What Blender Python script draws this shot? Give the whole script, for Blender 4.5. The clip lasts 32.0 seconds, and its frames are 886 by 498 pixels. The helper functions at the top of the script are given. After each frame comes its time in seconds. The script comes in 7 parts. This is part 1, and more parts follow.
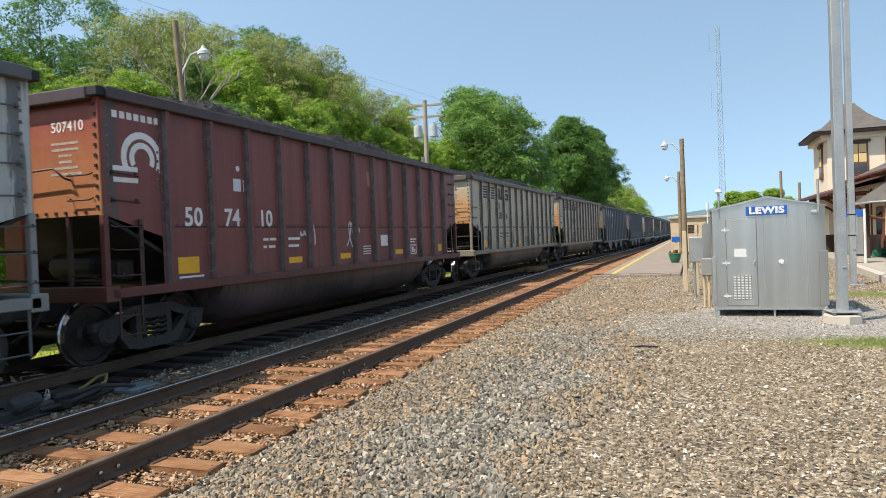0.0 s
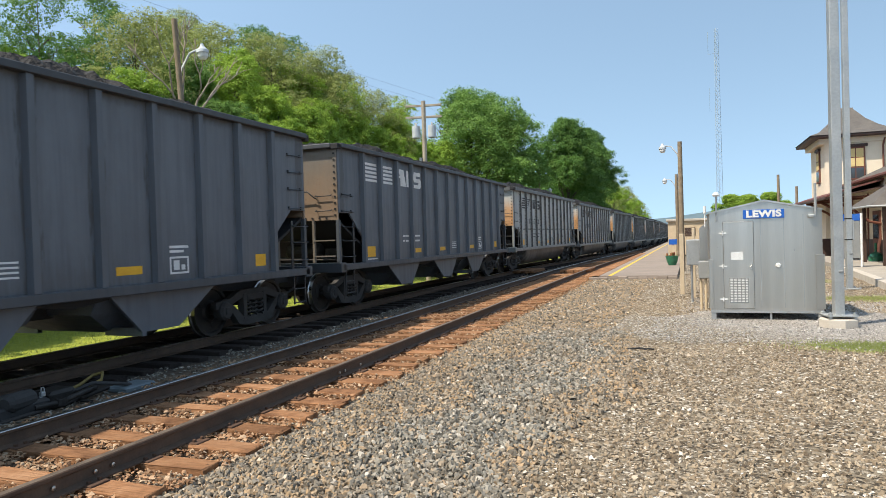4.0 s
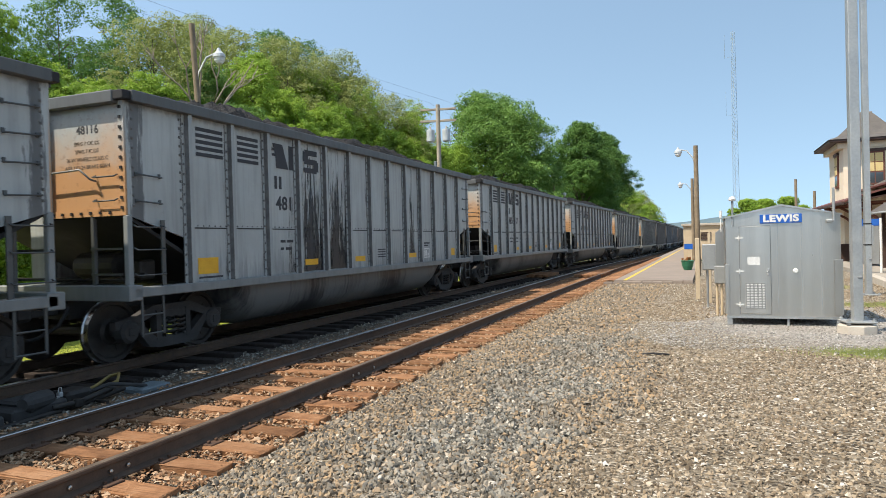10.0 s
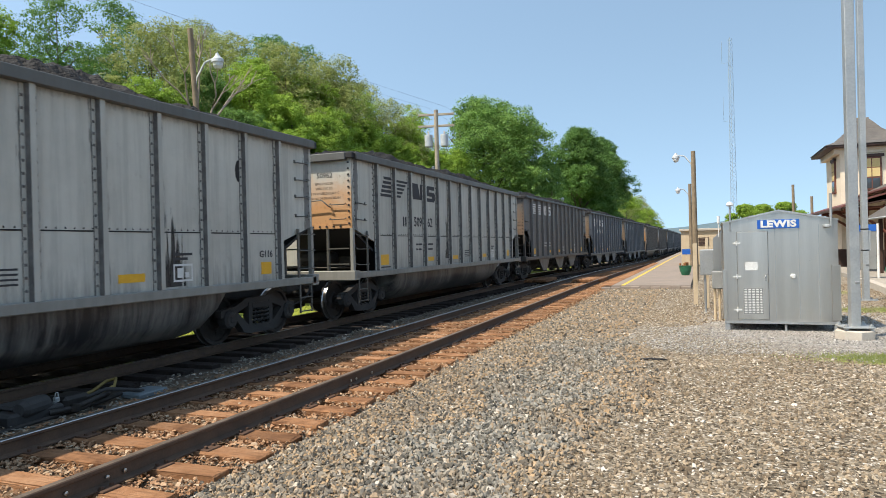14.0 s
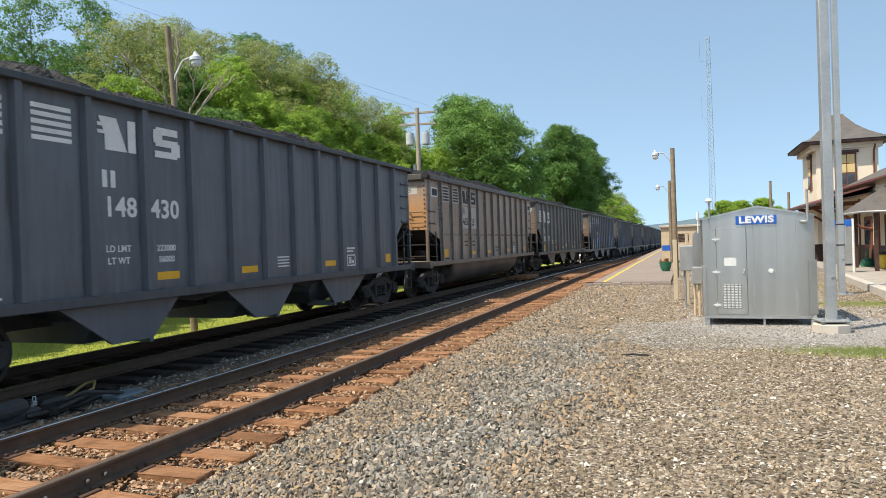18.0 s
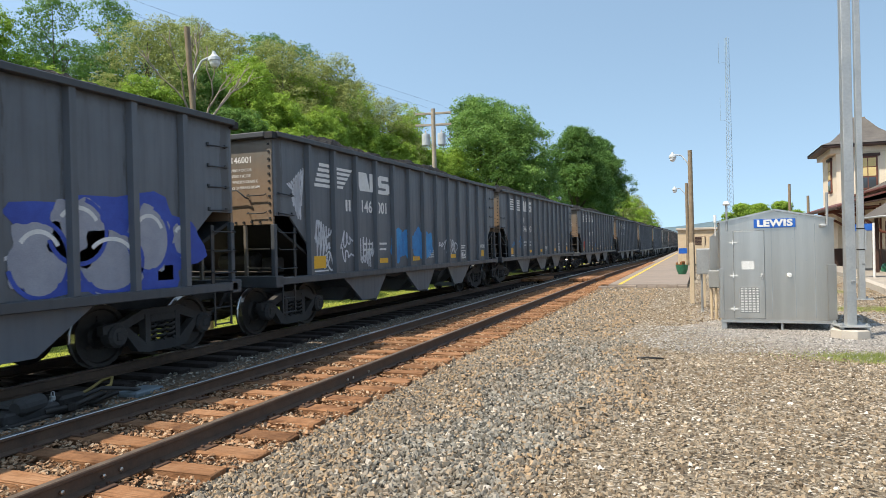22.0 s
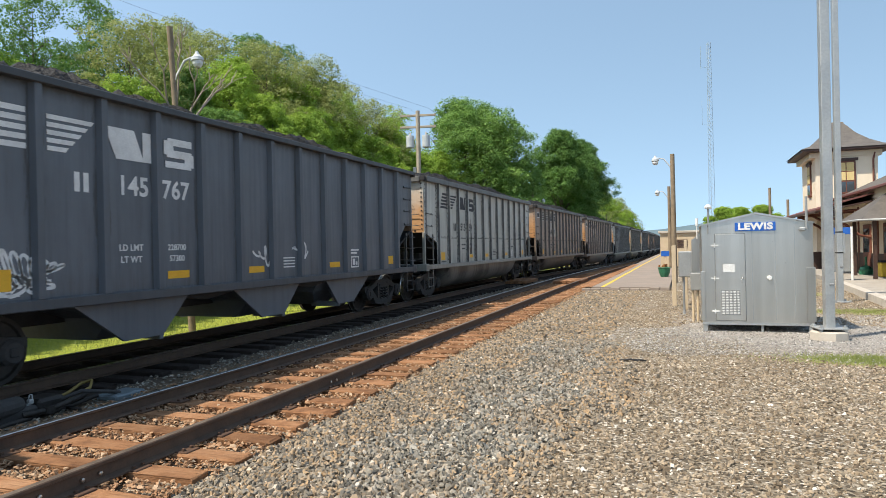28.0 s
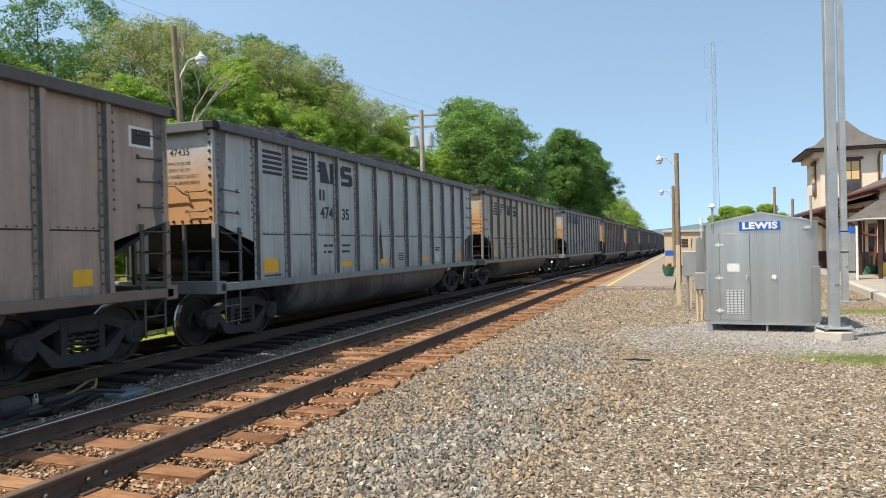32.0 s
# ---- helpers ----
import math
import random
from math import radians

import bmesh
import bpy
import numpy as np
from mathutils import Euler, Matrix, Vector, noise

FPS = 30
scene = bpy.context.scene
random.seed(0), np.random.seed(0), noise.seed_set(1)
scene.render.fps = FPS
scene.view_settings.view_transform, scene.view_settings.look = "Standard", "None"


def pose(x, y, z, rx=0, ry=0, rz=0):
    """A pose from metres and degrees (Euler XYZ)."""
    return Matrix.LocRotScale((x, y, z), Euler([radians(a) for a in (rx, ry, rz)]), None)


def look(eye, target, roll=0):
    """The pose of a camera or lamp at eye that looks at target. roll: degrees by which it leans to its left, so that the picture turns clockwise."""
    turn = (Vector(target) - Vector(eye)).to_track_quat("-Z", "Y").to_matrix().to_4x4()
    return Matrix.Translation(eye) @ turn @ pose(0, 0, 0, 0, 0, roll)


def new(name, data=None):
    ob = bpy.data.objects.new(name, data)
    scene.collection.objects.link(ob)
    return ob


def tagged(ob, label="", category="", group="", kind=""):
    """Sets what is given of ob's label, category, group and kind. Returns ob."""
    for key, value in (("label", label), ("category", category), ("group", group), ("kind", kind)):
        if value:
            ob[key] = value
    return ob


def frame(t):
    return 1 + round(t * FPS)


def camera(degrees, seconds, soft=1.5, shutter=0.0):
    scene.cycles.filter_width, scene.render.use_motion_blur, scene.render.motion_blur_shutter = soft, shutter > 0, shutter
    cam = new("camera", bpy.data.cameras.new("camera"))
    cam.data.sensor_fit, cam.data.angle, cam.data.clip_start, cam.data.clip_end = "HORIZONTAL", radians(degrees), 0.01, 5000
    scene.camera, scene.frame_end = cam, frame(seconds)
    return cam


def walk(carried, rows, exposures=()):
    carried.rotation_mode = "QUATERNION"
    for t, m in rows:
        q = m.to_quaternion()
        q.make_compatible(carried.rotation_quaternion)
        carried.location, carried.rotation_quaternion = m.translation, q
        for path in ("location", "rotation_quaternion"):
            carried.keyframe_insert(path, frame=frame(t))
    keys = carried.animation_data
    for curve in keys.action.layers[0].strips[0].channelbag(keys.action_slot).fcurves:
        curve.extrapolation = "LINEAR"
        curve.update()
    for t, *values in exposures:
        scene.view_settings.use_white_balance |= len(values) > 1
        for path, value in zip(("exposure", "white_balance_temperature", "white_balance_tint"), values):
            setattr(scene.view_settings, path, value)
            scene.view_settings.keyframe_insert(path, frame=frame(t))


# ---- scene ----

# ---- the camera: it stands beside the tracks and sways a little in the hand ----
EYE = (0.0, 0.0, 1.646)
PATH = [
    (0, 20.54, -0.96, 2.23), (0.5, 20.51, -0.90, 2.06), (1, 20.48, -0.95, 1.80), (1.5, 20.49, -0.89, 1.92),
    (2, 20.61, -0.80, 1.91), (2.5, 20.50, -0.72, 2.08), (3, 20.53, -0.76, 2.10), (3.5, 20.41, -0.88, 1.92),
    (5.5, 20.46, -0.94, 1.41), (6, 20.71, -0.90, 1.40), (6.5, 20.83, -0.87, 1.45), (7, 20.93, -0.88, 1.51),
    (7.5, 20.97, -0.82, 1.62), (8, 21.06, -0.67, 1.61), (8.5, 21.13, -0.39, 1.55), (9, 21.18, -0.30, 1.55),
    (9.5, 21.31, -0.23, 1.57), (10, 21.49, -0.57, 1.51), (10.5, 21.51, -0.63, 1.51), (11, 21.56, -0.59, 1.51),
    (11.5, 21.53, -0.54, 1.41), (12, 21.36, -0.38, 1.55), (12.5, 21.37, -0.27, 1.60),
    (13, 21.29, -0.20, 1.58), (13.5, 21.24, -0.16, 1.51), (14, 21.31, -0.15, 1.45),
    (14.5, 21.21, -0.13, 1.55), (16.5, 21.00, -0.13, 1.49), (17, 20.84, -0.27, 1.01),
    (17.5, 20.74, -0.44, 0.78), (18, 19.80, -0.35, 1.92), (18.5, 19.89, -0.37, 1.58),
    (19, 20.12, -0.30, 1.77), (19.5, 20.36, -0.29, 1.62), (20, 20.65, -0.24, 1.50),
    (20.5, 20.91, -0.19, 1.43), (21, 21.03, -0.17, 1.43), (21.5, 21.03, -0.24, 1.41),
    (22, 21.06, -0.25, 1.40), (22.5, 21.01, -0.23, 1.62), (23, 20.87, -0.16, 1.68),
    (23.5, 20.75, -0.16, 1.59), (24, 20.56, -0.19, 1.45), (24.5, 20.51, -0.20, 1.48),
    (25, 20.50, -0.18, 1.51), (25.5, 20.34, -0.15, 1.30), (27.5, 19.70, -0.06, 1.17),
    (28, 19.71, -0.10, 1.23), (28.5, 19.53, -0.19, 1.38), (29, 19.52, -0.20, 1.49),
    (29.5, 19.54, -0.23, 1.63), (30, 19.56, -0.22, 1.71), (30.5, 19.65, -0.21, 1.59),
    (31, 19.76, -0.19, 1.54), (31.5, 19.91, -0.18, 1.31), (32, 20.03, -0.13, 1.27),
]


def aim(yaw, pitch, roll):
    y, p = radians(yaw), radians(pitch)
    way = Vector((-math.sin(y) * math.cos(p), math.cos(y) * math.cos(p), math.sin(p)))
    return look(EYE, Vector(EYE) + way, -roll)


cam = camera(66.76, 32.0, 0.65, 0.05)
walk(cam, [(t, aim(a, b, c)) for t, a, b, c in PATH], [(0, 0.95, 6800, 10), (32, 0.95, 6800, 10)])

# ---- light ----
SUN = Vector((-1.25, -1.3, 2.7)).normalized()
world = bpy.data.worlds.new("sky")
scene.world = world
world.use_nodes = True
wn = world.node_tree.nodes
sky = wn.new("ShaderNodeTexSky")
sky.sky_type, sky.sun_disc = "NISHITA", False
sky.sun_elevation, sky.sun_rotation = math.asin(SUN.z), math.atan2(SUN.x, SUN.y)
sky.air_density, sky.dust_density, sky.ozone_density = 1.0, 0.4, 0.2
wn["Background"].inputs["Strength"].default_value = 0.15
# the haze band at the horizon is thin on this clear day: look a little above it
up = wn.new("ShaderNodeVectorMath")
up.inputs[1].default_value = (0, 0, 0.3)
world.node_tree.links.new(wn.new("ShaderNodeTexCoord").outputs["Generated"], up.inputs[0])
world.node_tree.links.new(up.outputs[0], sky.inputs["Vector"])
haze = wn.new("ShaderNodeMix")
haze.data_type, haze.blend_type = "RGBA", "MULTIPLY"
haze.inputs["Factor"].default_value = 1.0
haze.inputs[7].default_value = (1.13, 1.125, 0.965, 1)
world.node_tree.links.new(sky.outputs[0], haze.inputs[6])
world.node_tree.links.new(haze.outputs[2], wn["Background"].inputs["Color"])
sun = new("sun", bpy.data.lights.new("sun", "SUN"))
sun.data.energy, sun.data.angle, sun.data.color = 3.4, radians(0.53), (1.0, 0.93, 0.82)
sun.matrix_world = look(SUN * 80, (0, 0, 0))


# ---- mesh building ----
class Shape:
    """Vertices and faces that become one mesh."""

    def __init__(self):
        self.v, self.f, self.s = [], [], []

    def add(self, verts, faces, smooth=False):
        n = len(self.v)
        self.v += [tuple(p) for p in verts]
        self.f += [tuple(i + n for i in f) for f in faces]
        self.s += [smooth] * len(faces)
        return self

    def box(self, x0, x1, y0, y1, z0, z1, m=None, bevel=0.0):
        if bevel:
            b = bevel
            prof = [(x0 + b, y0), (x1 - b, y0), (x1, y0 + b), (x1, y1 - b), (x1 - b, y1), (x0 + b, y1), (x0, y1 - b), (x0, y0 + b)]
            inn = [(min(max(x, x0 + b), x1 - b), min(max(y, y0 + b), y1 - b)) for x, y in prof]
            v = [(x, y, z0 + b) for x, y in prof] + [(x, y, z1 - b) for x, y in prof]
            v += [(x, y, z0) for x, y in inn] + [(x, y, z1) for x, y in inn]
            f = [(i, (i + 1) % 8, 8 + (i + 1) % 8, 8 + i) for i in range(8)]
            f += [(8 + i, 8 + (i + 1) % 8, 24 + (i + 1) % 8, 24 + i) for i in range(8)]
            f += [((i + 1) % 8, i, 16 + i, 16 + (i + 1) % 8) for i in range(8)]
            f += [tuple(range(24, 32)), tuple(range(23, 15, -1))]
        else:
            v = [(x, y, z) for z in (z0, z1) for x, y in ((x0, y0), (x1, y0), (x1, y1), (x0, y1))]
            f = [(3, 2, 1, 0), (4, 5, 6, 7), (0, 1, 5, 4), (1, 2, 6, 5), (2, 3, 7, 6), (3, 0, 4, 7)]
        if m:
            v = [m @ Vector(p) for p in v]
        return self.add(v, f)

    def prism(self, poly, a, b, axis="x", m=None):
        """A polygon carried from a to b along an axis. axis x: poly is (y, z); y: (x, z); z: (x, y)."""
        n = len(poly)
        put = {"x": lambda p, w: (w, p[0], p[1]), "y": lambda p, w: (p[0], w, p[1]), "z": lambda p, w: (p[0], p[1], w)}[axis]
        v = [put(p, a) for p in poly] + [put(p, b) for p in poly]
        if m:
            v = [m @ Vector(p) for p in v]
        f = [(i, (i + 1) % n, n + (i + 1) % n, n + i) for i in range(n)] + [tuple(range(n - 1, -1, -1)), tuple(range(n, 2 * n))]
        return self.add(v, f)

    def tube(self, pts, r, n=6, r1=None, caps=True):
        pts = [Vector(p) for p in pts]
        rings = []
        for i, p in enumerate(pts):
            d = (pts[min(i + 1, len(pts) - 1)] - pts[max(i - 1, 0)]).normalized()
            a = d.cross(Vector((0, 0, 1)) if abs(d.z) < 0.9 else Vector((1, 0, 0))).normalized()
            b = d.cross(a)
            k = i / max(1, len(pts) - 1)
            rr = r if r1 is None else r + (r1 - r) * k
            rings.append([p + (a * math.cos(2 * math.pi * j / n) + b * math.sin(2 * math.pi * j / n)) * rr for j in range(n)])
        v = [q for ring in rings for q in ring]
        f = [(i * n + j, i * n + (j + 1) % n, (i + 1) * n + (j + 1) % n, (i + 1) * n + j) for i in range(len(pts) - 1) for j in range(n)]
        self.add(v, f, True)
        if caps:
            self.add(rings[0], [tuple(range(n - 1, -1, -1))])
            self.add(rings[-1], [tuple(range(n))])
        return self

    def lathe(self, prof, n=24, m=None, closed=False):
        """A profile of (radius, height) turned round z."""
        v = [(r * math.cos(2 * math.pi * j / n), r * math.sin(2 * math.pi * j / n), z) for r, z in prof for j in range(n)]
        if m:
            v = [m @ Vector(p) for p in v]
        k = len(prof)
        f = [(i * n + j, i * n + (j + 1) % n, (i + 1) * n + (j + 1) % n, (i + 1) * n + j) for i in range(k - 1) for j in range(n)]
        f += [tuple(range(n - 1, -1, -1)), tuple(range((k - 1) * n, k * n))]
        return self.add(v, f, False)

    def mesh(self, name, material, fix=True):
        me = bpy.data.meshes.new(name)
        me.from_pydata(self.v, [], self.f)
        me.polygons.foreach_set("use_smooth", self.s)
        if fix:
            bm = bmesh.new()
            bm.from_mesh(me)
            bmesh.ops.recalc_face_normals(bm, faces=bm.faces)
            bm.to_mesh(me)
            bm.free()
        for one in material if isinstance(material, (list, tuple)) else [material]:
            me.materials.append(one)
        return me


def part(name, shape, material, parent, label="", m=None):
    """One mesh object under a thing or under a part. shape: a Shape, or a mesh that is shared."""
    me = shape.mesh(name, material) if isinstance(shape, Shape) else shape
    ob = new(name, me)
    ob.parent = parent
    if m:
        ob.matrix_basis = m
    if label:
        tagged(ob, label)
    return ob


def thing(name, label, category, m=None, group="", kind="", data=None):
    ob = new(name, data)
    if m:
        ob.matrix_basis = m
    return tagged(ob, label, category, group, kind)


def array_mesh(name, verts, faces, material, smooth=False):
    """A large mesh from arrays: verts (n, 3), faces (m, 3 or 4)."""
    me = bpy.data.meshes.new(name)
    k = faces.shape[1]
    me.vertices.add(len(verts))
    me.vertices.foreach_set("co", np.ascontiguousarray(verts, dtype=np.float32).ravel())
    me.loops.add(faces.size)
    me.loops.foreach_set("vertex_index", np.ascontiguousarray(faces, dtype=np.int32).ravel())
    me.polygons.add(len(faces))
    me.polygons.foreach_set("loop_start", np.arange(0, faces.size, k, dtype=np.int32))
    me.polygons.foreach_set("loop_total", np.full(len(faces), k, dtype=np.int32))
    me.polygons.foreach_set("use_smooth", np.full(len(faces), smooth, dtype=bool))
    me.update(calc_edges=True)
    me.materials.append(material)
    return me


# ---- materials ----
class Nodes:
    """Short hand for a node material."""

    def __init__(self, name):
        self.mat = bpy.data.materials.new(name)
        self.mat.use_nodes = True
        self.t = self.mat.node_tree
        self.b = self.t.nodes["Principled BSDF"]

    def n(self, kind, **props):
        node = self.t.nodes.new("ShaderNode" + kind)
        for k, v in props.items():
            setattr(node, k, v) if k in ("operation", "blend_type", "data_type", "feature", "noise_dimensions", "distance", "wave_type", "bands_direction", "interpolation_type") else None
        return node

    def link(self, a, b):
        self.t.links.new(a, b)

    def coords(self, kind="Object", scale=(1, 1, 1), offset=None):
        c = self.n("TexCoord")
        m = self.n("Mapping")
        m.inputs["Scale"].default_value = scale
        self.link(c.outputs[kind], m.inputs["Vector"])
        if offset is not None:
            self.link(offset, m.inputs["Location"])
        return m.outputs[0]

    def noise(self, vec, scale, detail=4.0, rough=0.6):
        t = self.n("TexNoise")
        t.inputs["Scale"].default_value, t.inputs["Detail"].default_value, t.inputs["Roughness"].default_value = scale, detail, rough
        self.link(vec, t.inputs["Vector"])
        return t.outputs["Fac"]

    def ramp(self, fac, stops):
        r = self.n("ValToRGB")
        e = r.color_ramp.elements
        while len(e) < len(stops):
            e.new(0.5)
        for i, (p, c) in enumerate(stops):
            e[i].position, e[i].color = p, (*c, 1) if isinstance(c, tuple) else (c, c, c, 1)
        self.link(fac, r.inputs[0])
        return r.outputs[0]

    def mix(self, fac, a, b, mode="MIX"):
        m = self.n("Mix", data_type="RGBA", blend_type=mode)
        for s, v in ((0, fac), (6, a), (7, b)):
            if isinstance(v, (int, float)):
                m.inputs[s].default_value = v if s == 0 else (v, v, v, 1)
            elif isinstance(v, tuple):
                m.inputs[s].default_value = (*v, 1)
            else:
                self.link(v, m.inputs[s])
        return m.outputs[2]

    def math(self, op, a, b=None):
        m = self.n("Math", operation=op)
        for i, v in enumerate((a, b)):
            if v is None:
                continue
            if isinstance(v, (int, float)):
                m.inputs[i].default_value = v
            else:
                self.link(v, m.inputs[i])
        return m.outputs[0]

    def bump(self, height, strength, dist=0.01):
        b = self.n("Bump")
        b.inputs["Strength"].default_value, b.inputs["Distance"].default_value = strength, dist
        self.link(height, b.inputs["Height"])
        self.link(b.outputs[0], self.b.inputs["Normal"])

    def done(self, color=None, rough=None, metal=None, spec=None):
        for key, v in (("Base Color", color), ("Roughness", rough), ("Metallic", metal), ("Specular IOR Level", spec)):
            if v is None:
                continue
            if isinstance(v, (int, float)):
                self.b.inputs[key].default_value = v
            elif isinstance(v, tuple):
                self.b.inputs[key].default_value = (*v, 1)
            else:
                self.link(v, self.b.inputs[key])
        return self.mat


def surface(name, a, b, scale=6.0, rough=0.7, metal=0.0, bump=0.3, bscale=60.0, dist=0.006, spec=0.4, kind="Object", random=True, c=None):
    """A worn surface between two colours: broad stains and a fine grain."""
    w = Nodes(name)
    info = w.n("ObjectInfo")
    off = w.math("MULTIPLY", info.outputs["Random"], 37.0) if random else None
    vec = w.coords(kind, (1, 1, 1), off)
    broad = w.noise(vec, scale, 5.0, 0.65)
    fine = w.noise(vec, bscale, 3.0, 0.6)
    col = w.ramp(broad, [(0.3, a), (0.7, b)])
    col = w.mix(0.35, col, w.ramp(fine, [(0.3, 0.55), (0.7, 1.0)]), "MULTIPLY")
    if c:
        col = w.mix(w.ramp(w.noise(vec, scale * 3.1, 6.0, 0.7), [(0.55, 0.0), (0.68, 1.0)]), col, c)
    w.bump(fine, bump, dist)
    return w.done(col, w.ramp(broad, [(0.3, rough * 0.85), (0.7, min(1.0, rough * 1.15))]), metal, spec)


def car_paint(name, grime, rusty=0.0, streak=0.6, panels=False):
    """Paint in the car's own colour under coal dust, runs and rust."""
    w = Nodes(name)
    info = w.n("ObjectInfo")
    off = w.math("MULTIPLY", info.outputs["Random"], 53.0)
    vec = w.coords("Object", (1, 1, 1), off)
    runs = w.noise(w.coords("Object", (3.0, 3.0, 0.16), off), 2.2, 6.0, 0.7)
    broad = w.noise(vec, 0.9, 6.0, 0.65)
    fine = w.noise(vec, 45.0, 3.0, 0.6)
    paint = w.mix(w.ramp(broad, [(0.3, 0.0), (0.7, 0.6)]), info.outputs["Color"], w.mix(1.0, info.outputs["Color"], (0.64, 0.63, 0.62), "MULTIPLY"))
    paint = w.mix(w.math("MULTIPLY", w.ramp(runs, [(0.45, 0.0), (0.9, 0.65)]), streak), paint, grime)
    spill = w.noise(w.coords("Object", (1.0, 1.0, 0.07), off), 1.5, 7.0, 0.62)
    paint = w.mix(w.math("MULTIPLY", w.ramp(spill, [(0.64, 0.0), (0.8, 0.7)]), streak), paint, grime)
    paint = w.mix(w.ramp(w.noise(vec, 5.0, 8.0, 0.75), [(0.6, 0.0), (0.72, 0.22)]), paint, (0.13, 0.075, 0.045))
    if panels:
        # dirt gathers along the ribs, below the seam and round the sloping ends
        sep = w.n("SeparateXYZ")
        w.link(w.coords("Object"), sep.inputs[0])
        cell = w.math("ABSOLUTE", w.math("SUBTRACT", w.math("FRACT", w.math("ADD", sep.outputs["Y"], 20.0)), 0.5))
        patchy = w.noise(w.coords("Object", (1, 5.0, 0.5), off), 2.0, 7.0, 0.75)
        edge = w.math("ADD", w.math("MULTIPLY", cell, 1.5), w.math("MULTIPLY", patchy, 0.75))
        paint = w.mix(w.ramp(edge, [(0.95, 0.0), (1.18, 0.8)]), paint, (0.052, 0.052, 0.054))
        brow = w.math("ADD", w.math("MULTIPLY", w.math("SUBTRACT", sep.outputs["Z"], 3.62), 3.2), w.noise(w.coords("Object", (1, 3.0, 1.2), off), 2.6, 7.0, 0.75))
        paint = w.mix(w.ramp(brow, [(0.55, 0.0), (1.0, 0.8)]), paint, (0.045, 0.045, 0.046))
        foot = w.math("ADD", w.math("MULTIPLY", w.math("SUBTRACT", 1.75, sep.outputs["Z"]), 0.5), patchy)
        paint = w.mix(w.ramp(foot, [(0.62, 0.0), (0.95, 0.55)]), paint, (0.052, 0.05, 0.05))
        tail = w.math("SUBTRACT", w.math("ABSOLUTE", sep.outputs["Y"]), w.math("MULTIPLY", w.math("SUBTRACT", sep.outputs["Z"], 1.9), 1.6))
        tail = w.math("ADD", w.math("MULTIPLY", tail, 0.35), w.math("MULTIPLY", w.noise(vec, 3.5, 7.0, 0.8), 0.5))
        paint = w.mix(w.ramp(tail, [(2.33, 0.0), (2.55, 0.95)]), paint, grime)
    if rusty:
        sep = w.n("SeparateXYZ")
        w.link(w.coords("Object"), sep.inputs[0])
        low = w.math("ADD", w.math("MULTIPLY", w.math("SUBTRACT", 3.3, sep.outputs["Z"]), 0.8), w.math("MULTIPLY", w.noise(vec, 1.7, 6.0, 0.7), 1.0))
        paint = w.mix(w.ramp(low, [(0.35, 0.0), (1.45, rusty)]), paint, (0.5, 0.26, 0.105))
        paint = w.mix(w.ramp(w.noise(vec, 9.0, 6.0, 0.75), [(0.56, 0.0), (0.7, 0.55)]), paint, (0.14, 0.06, 0.03))
    w.bump(w.mix(0.6, fine, broad), 0.25, 0.006)
    return w.done(paint, w.ramp(runs, [(0.3, 0.4), (0.7, 0.62)]), 0.0, 0.55)


SOOT = (0.03, 0.028, 0.027)
M_SIDE = car_paint("car_side_paint", SOOT, 0.0, 0.45)
M_SHEET = car_paint("car_sheet_paint", SOOT, 0.0, 0.72, True)
M_END = car_paint("car_end_paint", SOOT, 0.93, 0.3)
M_ENDRED = car_paint("red_end_paint", SOOT, 0.5, 0.3)
M_ENDH = car_paint("hopper_end_paint", SOOT, 0.2, 0.3)
# for sooty bolts, and for the shade painted on the rib flanks
M_SOOT_SHADE = surface("soot_and_shade_grey", (0.07, 0.068, 0.066), (0.2, 0.195, 0.185), 5.0, 0.8)
M_ROYAL = surface("royal_blue_spray_paint", (0.03, 0.06, 0.32), (0.05, 0.1, 0.45), 3.0, 0.6)
M_PANEL = surface("weathered_cream_panel", (0.42, 0.39, 0.33), (0.56, 0.53, 0.46), 3.0, 0.75)
def belly_paint():
    """Dusty steel of a bathtub belly with black runs of slurry."""
    w = Nodes("belly_paint")
    info = w.n("ObjectInfo")
    off = w.math("MULTIPLY", info.outputs["Random"], 53.0)
    broad = w.noise(w.coords("Object", (1, 0.55, 0.12), off), 1.3, 5.0, 0.6)
    runs = w.noise(w.coords("Object", (1, 5.0, 0.4), off), 1.6, 7.0, 0.72)
    fine = w.noise(w.coords("Object", (1, 1, 1), off), 30.0, 3.0, 0.6)
    mask = w.math("ADD", w.math("MULTIPLY", broad, 0.7), w.math("MULTIPLY", runs, 0.55))
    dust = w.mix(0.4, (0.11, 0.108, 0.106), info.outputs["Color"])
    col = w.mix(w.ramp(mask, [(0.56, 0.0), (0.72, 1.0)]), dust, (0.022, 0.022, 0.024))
    w.bump(fine, 0.2, 0.005)
    return w.done(col, w.ramp(mask, [(0.5, 0.6), (0.75, 0.4)]), 0.0, 0.5)


